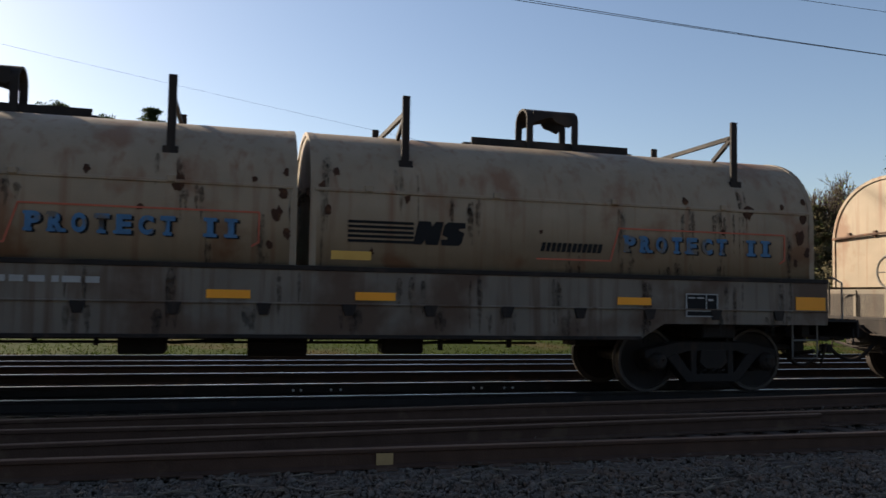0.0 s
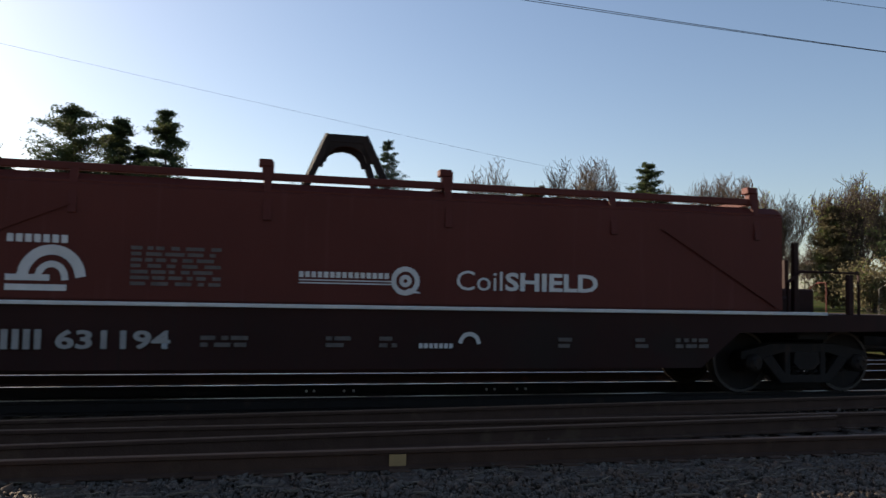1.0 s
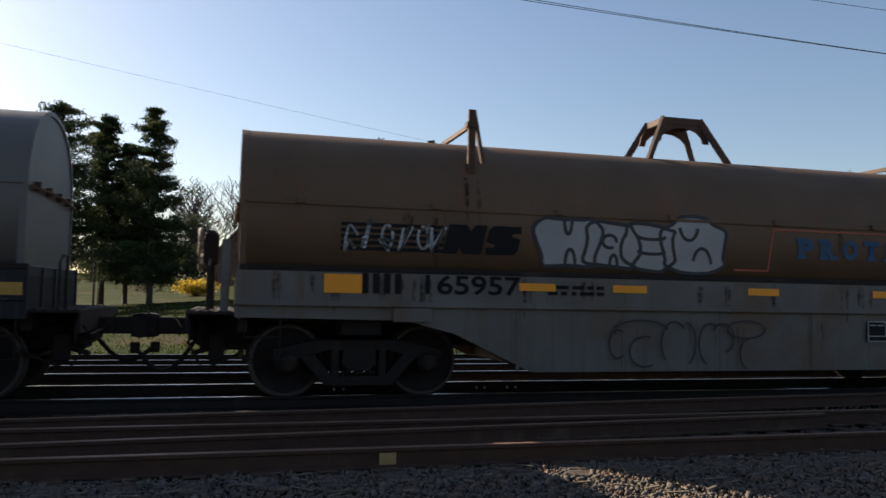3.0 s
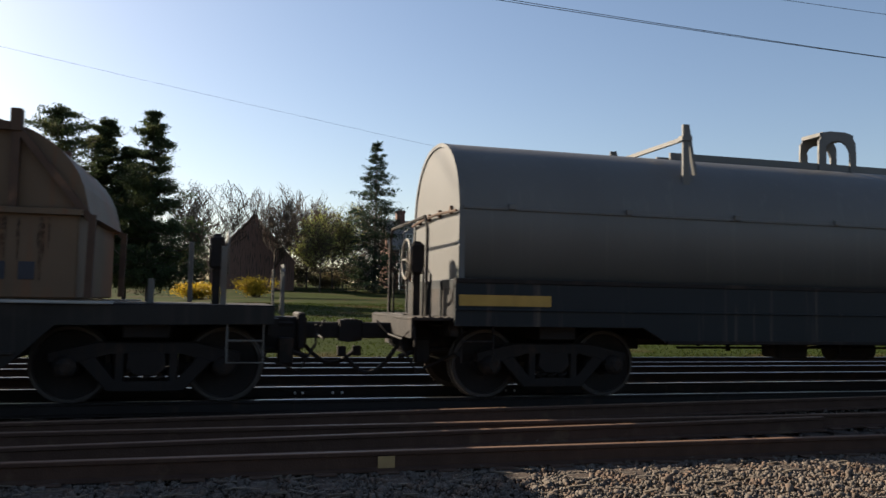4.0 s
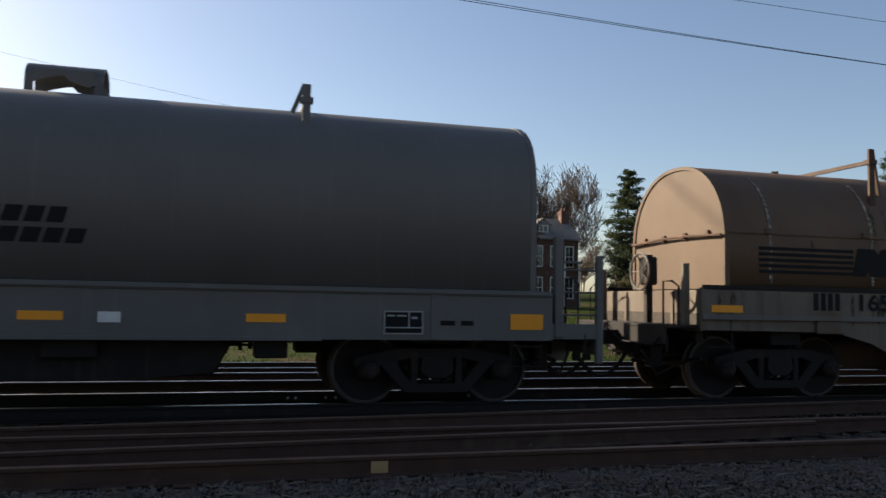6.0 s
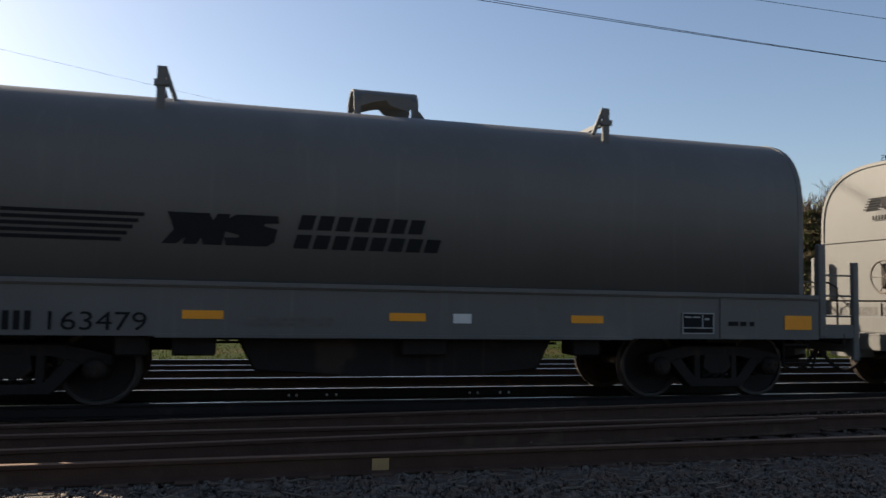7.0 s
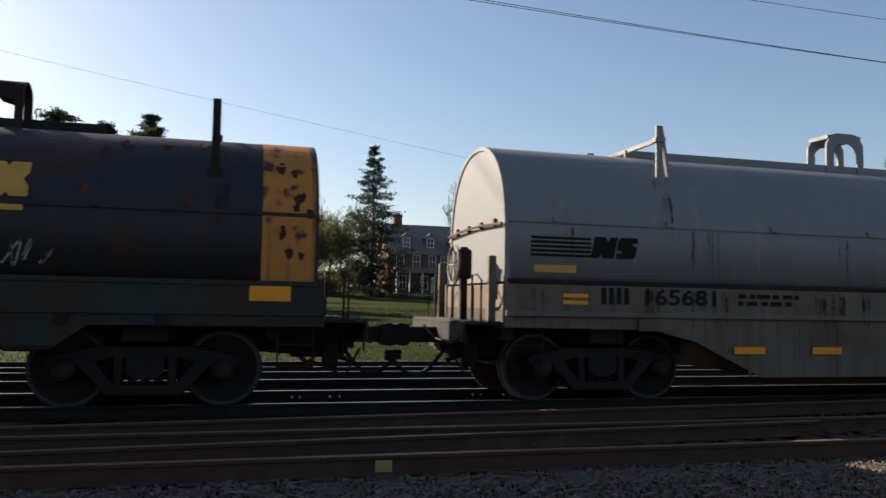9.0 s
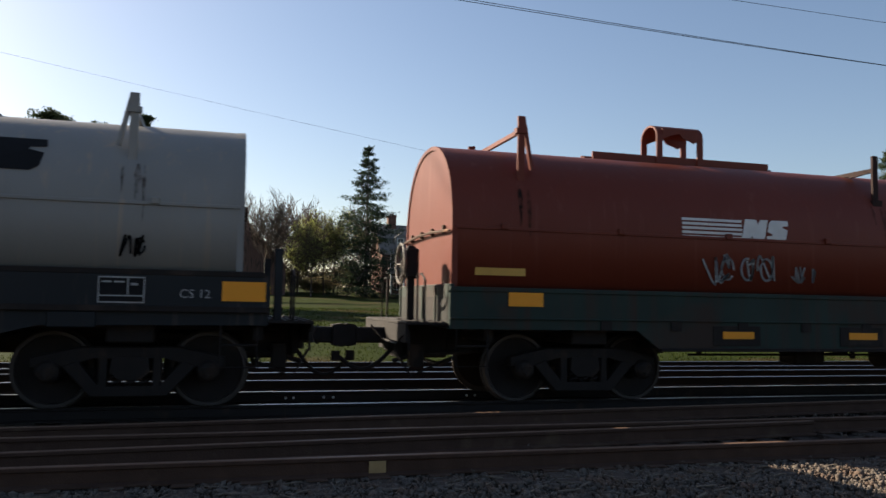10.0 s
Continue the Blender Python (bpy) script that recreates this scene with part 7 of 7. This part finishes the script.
def build_trees():
    far_woods()
    g = "tall pines"
    for seed, x, y, h, r, bare, tap in ((1, -11.3, 58, 13.9, 4.3, 0.22, 0.5), (2, -8.9, 61, 13.8, 2.6, 0.34, 0.55), (3, -5.3, 57, 13.7, 4.1, 0.10, 0.85), (4, -15.2, 55, 9.6, 3.8, 0.12, 0.6), (5, -7.2, 60, 11.6, 3.2, 0.14, 0.7), (6, -18.5, 60, 11.6, 4.2, 0.12, 0.6)):
        t = conifer("pine_tree", "tall dark pine with ragged layered boughs", seed, h, r, M_NEEDLE, 0.40, bare, 0.10, 17, 10, 430, tap, 0.065, 0.14, 0.34, 0.34)
        tagged(plant(t, x, y, seed * 50), group=g)
    plant(conifer("spruce_tree", "pointed dark spruce beside the house", 11, 18.8, 5.6, M_SPRUCE, 0.28, 0.05, -0.34, 24, 8, 240, 0.85, 0.075, 0.24, 0.17, 0.18), 16.9, 95)
    plant(conifer("yew_tree", "broad ragged dark evergreen beside the house", 12, 10.8, 2.9, M_HEDGE, 0.45, 0.02, 0.5, 22, 11, 280, 0.42, 0.08, 0.1, 0.4, 0.9), 27.3, 72.6)
    plant(conifer("spruce_tree", "broad dark evergreen by the track", 13, 13.6, 3.2, M_NEEDLE, 0.36, 0.05, 0.15, 22, 10, 260, 0.6, 0.07, 0.1, 0.3), 37.9, 70)
    plant(conifer("pine_tree", "dark pine at the edge of the wood", 14, 14.6, 3.8, M_NEEDLE, 0.4, 0.08, 0.15, 19, 9, 270, 0.6, 0.06, 0.1, 0.28), 55.2, 55)
    plant(conifer("cedar_tree", "olive-green cedar at the edge of the wood", 15, 9.2, 2.7, M_BRUSH, 0.34, 0.03, 0.3, 20, 10, 240, 0.55, 0.07, 0.1, 0.34), 51.0, 60)
    wide = {21: 0.36, 22: 0.28, 23: 0.28, 24: 0.32, 25: 0.21, 26: 0.24, 27: 0.25, 36: 0.34, 37: 0.3}
    for seed, x, y, h, sp, buds, up in ((21, -1.8, 80, 12.2, 0.9, 0, 0.6), (22, 4.9, 95, 13.6, 0.8, 0, 0.7), (23, 9.6, 104, 13.8, 0.75, 0, 0.7), (24, 12.5, 100, 12.2, 0.8, 9000, 0.5), (36, 9.8, 90, 9.4, 0.8, 5000, 0.5), (37, 14.8, 108, 12.5, 0.75, 5000, 0.6), (25, 39.0, 125, 23.5, 0.95, 0, 0.5),
                                        (26, 58.5, 130, 26.5, 0.9, 0, 0.5), (27, 49.8, 122, 23.5, 0.85, 0, 0.5), (28, 48.2, 75, 15.4, 0.55, 0, 0.9), (29, 52.5, 78, 16.0, 0.5, 0, 0.9), (30, 61.6, 80, 15.2, 0.6, 0, 0.8),
                                        (31, 52.8, 60, 13.4, 0.55, 900, 0.9), (32, 46.8, 66, 12.0, 0.6, 900, 0.8), (33, 70.0, 78, 16.5, 0.6, 0, 0.8), (34, 60.0, 62, 13.5, 0.55, 1500, 0.8), (35, 44.5, 78, 13.5, 0.5, 0, 0.9)):
        t = bare_tree("budding_tree" if buds else "bare_tree", "tree just coming into yellow-green leaf" if buds else "leafless tree with a fine open crown", seed, h, sp, 4, buds, up, wide.get(seed, 0.0))
        tagged(plant(t, x, y, seed * 37), group="trees along the lawn")
    for seed, x, y, w, h in ((41, -2.9, 74, 3.8, 1.3), (42, 2.3, 75, 3.6, 1.6)):
        plant(shrub("forsythia_bush", "rounded bush in full yellow blossom on the lawn", "bush", seed, w, 2.6, h, M_FORS, 3600, 0.10), x, y)
    for k in range(14):
        plant(tagged(shrub("hedge_bush", "tall dark hedge of tangled branches behind the lawn", "bush", 60 + k, 7.5, 3.0, 3.2 + 0.5 * (k % 3), M_HEDGE, 3000, 0.16), group="hedge behind the lawn"), -41 + 4.6 * k, 112 + 3 * (k % 2))
    for seed, x, y, w, h in ((51, 42.0, 58, 7, 3.0), (52, 48.0, 52, 8, 3.6), (53, 55.0, 49, 8, 3.2), (54, 36.5, 66, 5, 2.6), (55, 12.2, 106, 8, 2.0), (56, 62.0, 56, 9, 4.5)):
        plant(shrub("thicket", "tangled thicket of dry stems and early leaves", "bush", seed, w, 3.0, h, M_BRUSH, 4200, 0.13), x, y)


M_BRICK = material("weathered red brick", (0.15, 0.080, 0.062), 0.85, 0, 0.75, 3, 0.3, (0.17, 0.115, 0.09), 0.35, 0, (1, 1, 1), 0.1, 9.0, shine=0.15)
M_BARN = material("dark weathered barn boards", (0.19, 0.115, 0.092), 0.9, 0, 0.7, 2, 0.2, (0.05, 0.042, 0.04), 0.4, 0, (6, 6, 0.6), shine=0.15)
M_STUCCO = material("grey clapboard", (0.20, 0.19, 0.185), 0.8, 0, 0.85, 2, 0.1, (0.14, 0.13, 0.12), 0.3)
M_ROOF = material("grey slate roof", (0.21, 0.185, 0.165), 0.7, 0, 0.75, 4, 0.3, (0.12, 0.11, 0.10), 0.4, 0, (1, 1, 1), 0.1, 12.0, shine=0.15)
M_TRIM = material("white painted timber", (0.72, 0.70, 0.66), 0.6, 0, 0.88, 4, 0.05)
M_GLASS = material("dark window glass", (0.02, 0.024, 0.03), 0.08, 0, 0.8, 2, 0.01, shine=0.5)


def window(parent, x, y, z, w, h, face=-1):
    bm = bmesh.new()
    t = 0.10
    box(bm, x - w / 2 - t, x - w / 2, y - 0.06, y + 0.04, z - t, z + h + t)
    box(bm, x + w / 2, x + w / 2 + t, y - 0.06, y + 0.04, z - t, z + h + t)
    box(bm, x - w / 2, x + w / 2, y - 0.06, y + 0.04, z + h, z + h + t)
    box(bm, x - w / 2, x + w / 2, y - 0.08, y + 0.04, z - t, z)
    box(bm, x - w / 2, x + w / 2, y - 0.04, y + 0.02, z + h / 2 - 0.04, z + h / 2 + 0.04)
    box(bm, x - 0.02, x + 0.02, y - 0.03, y + 0.02, z, z + h)
    f = part("window", bm, M_TRIM, parent, "white-framed sash window")
    bm = bmesh.new()
    box(bm, x - w / 2, x + w / 2, y - 0.015, y + 0.01, z, z + h)
    part("pane", bm, M_GLASS, f)


def gable_roof(parent, x0, x1, y0, y1, z, rise, mat, over=0.35, axis="x"):
    bm = bmesh.new()
    if axis == "x":
        ym = (y0 + y1) / 2
        for a, b in (((y0 - over), ym), (ym, (y1 + over))):
            za, zb = (z - over * rise / ((y1 - y0) / 2), z + rise) if b == ym else (z + rise, z - over * rise / ((y1 - y0) / 2))
            vs = [bm.verts.new(p) for p in ((x0 - over, a, za), (x1 + over, a, za), (x1 + over, b, zb), (x0 - over, b, zb))]
            us = [bm.verts.new((v.co.x, v.co.y, v.co.z + 0.16)) for v in vs]
            bm.faces.new(vs[::-1]), bm.faces.new(us)
            for i in range(4):
                bm.faces.new((vs[i], vs[(i + 1) % 4], us[(i + 1) % 4], us[i]))
    else:
        xm = (x0 + x1) / 2
        for a, b in (((x0 - over), xm), (xm, (x1 + over))):
            za, zb = (z - over * rise / ((x1 - x0) / 2), z + rise) if b == xm else (z + rise, z - over * rise / ((x1 - x0) / 2))
            vs = [bm.verts.new(p) for p in ((a, y0 - over, za), (a, y1 + over, za), (b, y1 + over, zb), (b, y0 - over, zb))]
            us = [bm.verts.new((v.co.x, v.co.y, v.co.z + 0.16)) for v in vs]
            bm.faces.new(vs[::-1]), bm.faces.new(us)
            for i in range(4):
                bm.faces.new((vs[i], vs[(i + 1) % 4], us[(i + 1) % 4], us[i]))
    return part("roof", bm, mat, parent)


def chimney(parent, x, y, z0, z1, w=0.8):
    bm = bmesh.new()
    box(bm, x - w / 2, x + w / 2, y - w / 2, y + w / 2, z0, z1)
    box(bm, x - w / 2 - 0.08, x + w / 2 + 0.08, y - w / 2 - 0.08, y + w / 2 + 0.08, z1 - 0.35, z1 - 0.15)
    for s in (-0.18, 0.18):
        box(bm, x + s - 0.12, x + s + 0.12, y - 0.12, y + 0.12, z1, z1 + 0.3)
    part("chimney", bm, M_BRICK, parent)


def dormer(parent, x, y, z):
    bm = bmesh.new()
    box(bm, x - 0.75, x + 0.75, y, y + 2.6, z, z + 1.6)
    prism(bm, [(x - 0.95, z + 1.55), (x + 0.95, z + 1.55), (x, z + 2.3)], y - 0.15, y + 2.8)
    d = part("dormer", bm, M_STUCCO, parent, "gabled attic dormer")
    window(parent, x, y - 0.02, z + 0.25, 0.85, 1.2)


def build_houses():
    z = 2.4
    h = thing("brick_house", "large old brick house with dormers, porch and white windows", "house", pose(0, 0, z))
    bm = bmesh.new()
    box(bm, 22.2, 34.0, 112, 120, -0.6, 6.1)
    part("wall", bm, M_BRICK, h)
    gable_roof(h, 22.2, 34.0, 112, 120, 6.1, 4.2, M_ROOF)
    bm = bmesh.new()
    prism(bm, [(22.2, 6.1), (22.3, 6.1), (22.3, 10.0), (22.2, 10.0)], 115.6, 116.4)
    part("gable", bm, M_BRICK, h)
    bm = bmesh.new()
    pts = [(31.6, -0.6), (38.2, -0.6), (38.2, 8.0), (34.9, 11.3), (31.6, 8.0)]
    prism(bm, pts, 110.6, 118.5)
    part("wing", bm, M_BRICK, h, "gabled brick wing")
    gable_roof(h, 31.6, 38.2, 110.6, 118.5, 8.0, 3.35, M_ROOF, 0.35, "y")
    for x in (24.0, 26.4, 28.8, 30.6):
        window(h, x, 112, 3.9, 0.95, 1.7)
    for x in (33.3, 35.0, 36.7):
        window(h, x, 110.6, 4.2, 0.95, 1.7)
    for x in (34.1, 35.8):
        window(h, x, 110.6, 7.0, 0.9, 1.6)
    for x in (33.3, 36.6):
        window(h, x, 110.6, 1.0, 0.95, 1.8)
    for x in (25.0, 28.6):
        dormer(h, x, 112.6, 6.7)
    chimney(h, 24.3, 116, 9.2, 11.9, 1.2)
    chimney(h, 37.2, 115, 8.8, 12.0, 1.1)
    bm = bmesh.new()
    box(bm, 22.6, 37.8, 108.2, 111.0, 3.0, 3.25)
    prism(bm, [(22.4, 3.25), (38.0, 3.25), (37.6, 3.75), (22.8, 3.75)], 108.4, 110.55)
    box(bm, 22.6, 37.8, 108.2, 111.0, -0.4, 0.15)
    p = part("porch", bm, M_STUCCO, h, "long grey front porch")
    for x in np.linspace(22.8, 37.6, 9):
        bm = bmesh.new()
        box(bm, x - 0.1, x + 0.1, 108.3, 108.5, 0.15, 3.0)
        part("porch_post", bm, M_TRIM, p)
    for x in (24.4, 27.6, 30.2):
        window(h, x, 112, 0.8, 0.95, 1.8)
    bm = bmesh.new()
    box(bm, 28.6, 29.5, 111.92, 112.0, 0.15, 2.3)
    part("door", bm, M_TRIM, h)
    # nearer grey house with tall windows
    h = thing("brick_house", "brick house with a dormer, porch columns and white windows", "house", pose(0, 0, 1.0))
    bm = bmesh.new()
    box(bm, 28.6, 35.2, 75, 82, -0.6, 7.2)
    part("wall", bm, M_BRICK, h)
    gable_roof(h, 28.6, 35.2, 75, 82, 7.2, 2.2, M_ROOF)
    chimney(h, 34.9, 78, 7.6, 10.4, 0.9)
    for x in (30.8, 32.6, 34.2):
        for zz in (1.1, 4.3):
            window(h, x, 75, zz, 0.8, 2.0)
    dormer(h, 31.6, 75.7, 7.0)
    for x in (32.9, 33.4, 35.0):
        bm = bmesh.new()
        box(bm, x - 0.08, x + 0.08, 74.2, 74.36, -0.4, 4.6)
        part("porch_column", bm, M_TRIM, h)
    bm = bmesh.new()
    box(bm, 32.6, 35.3, 74.1, 75.0, 4.6, 4.85)
    part("porch_roof", bm, M_STUCCO, h)
    # barn behind the bare trees
    h = thing("barn", "dark weathered wooden barn with a steep gable behind bare trees", "barn", pose(0, 0, 2.2))
    bm = bmesh.new()
    prism(bm, [(-2.4, -0.6), (7.7, -0.6), (7.7, 3.3), (2.65, 8.9), (-2.4, 3.3)], 100, 112)
    part("wall", bm, M_BARN, h)
    gable_roof(h, -2.4, 7.7, 100, 112, 3.35, 5.6, M_BARN, 0.15, "y")


def cable(name, label, pts, r, group="overhead wires"):
    bm = bmesh.new()
    tube(bm, pts, r, 5)
    solid(name, bm, M_BLACK, label, "wire", group=group, kind="structure")


def build_wires():
    def span(a, b, sag, n=28):
        a, b = Vector(a), Vector(b)
        return [a.lerp(b, u) - Vector((0, 0, sag * 4 * u * (1 - u))) for u in np.linspace(0, 1, n)]

    e = 1.324
    # the wires run from pole to pole, far beyond the view on both sides
    a, b = Vector((0.297 * 24, 24, e + 0.408 * 24)), Vector((1.002 * 24, 24, e + 0.388 * 24))
    d = b - a
    for off in (0.0, 0.16):
        cable("overhead_wire", "thin black overhead wire against the sky", span(a - d * 1.3 + Vector((0, 0, off + 0.5)), b + d * 1.2 + Vector((0, 0, 0.5 - off * 0.4)), 0.55), 0.012)
    a, b = Vector((0.734 * 24, 24, e + 0.462 * 24)), Vector((1.003 * 24, 24, e + 0.460 * 24))
    d = b - a
    cable("overhead_wire", "thin black overhead wire against the sky", span(a - d * 5 + Vector((0, 0, 0.25)), b + d * 5 + Vector((0, 0, 0.25)), 0.3), 0.010)
    a, b = Vector((-0.254 * 60, 60, e + 0.279 * 60)), Vector((0.384 * 60, 60, e + 0.18 * 60))
    d = b - a
    cable("overhead_wire", "thin distant wire", span(a - d * 0.6 + Vector((0, 0, 0.3)), b + d * 0.5 + Vector((0, 0, 0.3)), 0.4), 0.008)
    pole = thing("utility_pole", "timber utility pole with a transformer", "utility pole", pose(32.0, 100, 2.0))
    bm = bmesh.new()
    tube(bm, [(0, 0, -0.5), (0, 0, 11.0)], [0.17, 0.11], 8)
    part("shaft", bm, M_BARK, pole)
    bm = bmesh.new()
    box(bm, -1.1, 1.1, -0.06, 0.06, 10.2, 10.35)
    part("crossarm", bm, M_BARK, pole)
    bm = bmesh.new()
    bmesh.ops.create_cone(bm, cap_ends=True, segments=14, radius1=0.3, radius2=0.3, depth=1.0, matrix=Matrix.Translation((-0.45, -0.1, 8.6)))
    part("transformer", bm, M_STUCCO, pole)


build_trees()
build_houses()
build_wires()


# ---- what moves ----
def motions():
    drift = ((0, 0.36), (0.5, -0.26), (1.0, 0.29), (1.5, -0.41), (2.0, 0.1), (2.5, -0.5), (3.0, 0.09), (3.2, 0.11), (3.5, -0.4), (4.0, 0.15), (4.3, 0.1), (4.5, -0.31), (5.0, 0.3), (5.5, -0.47), (6.0, 0.14), (6.2, 0.15), (6.5, -0.4), (7.0, 0.2),
             (7.3, 0.1), (7.5, -0.36), (8.0, 0.41), (8.5, -0.13), (9.0, 0.43), (9.5, -0.3), (10.0, 0.17))
    for car, centre in CARS:
        walk(car, [(t, pose(centre + SPEED * t + d, TRACK_Y, 0)) for t, d in drift])
    step = 1 / 30
    for wheel, dx in WHEELS:
        walk(wheel, [(k * step, pose(dx, 0, 0.457, 0, math.degrees(SPEED * k * step / 0.457) % 360, 0)) for k in range(301)])


motions()
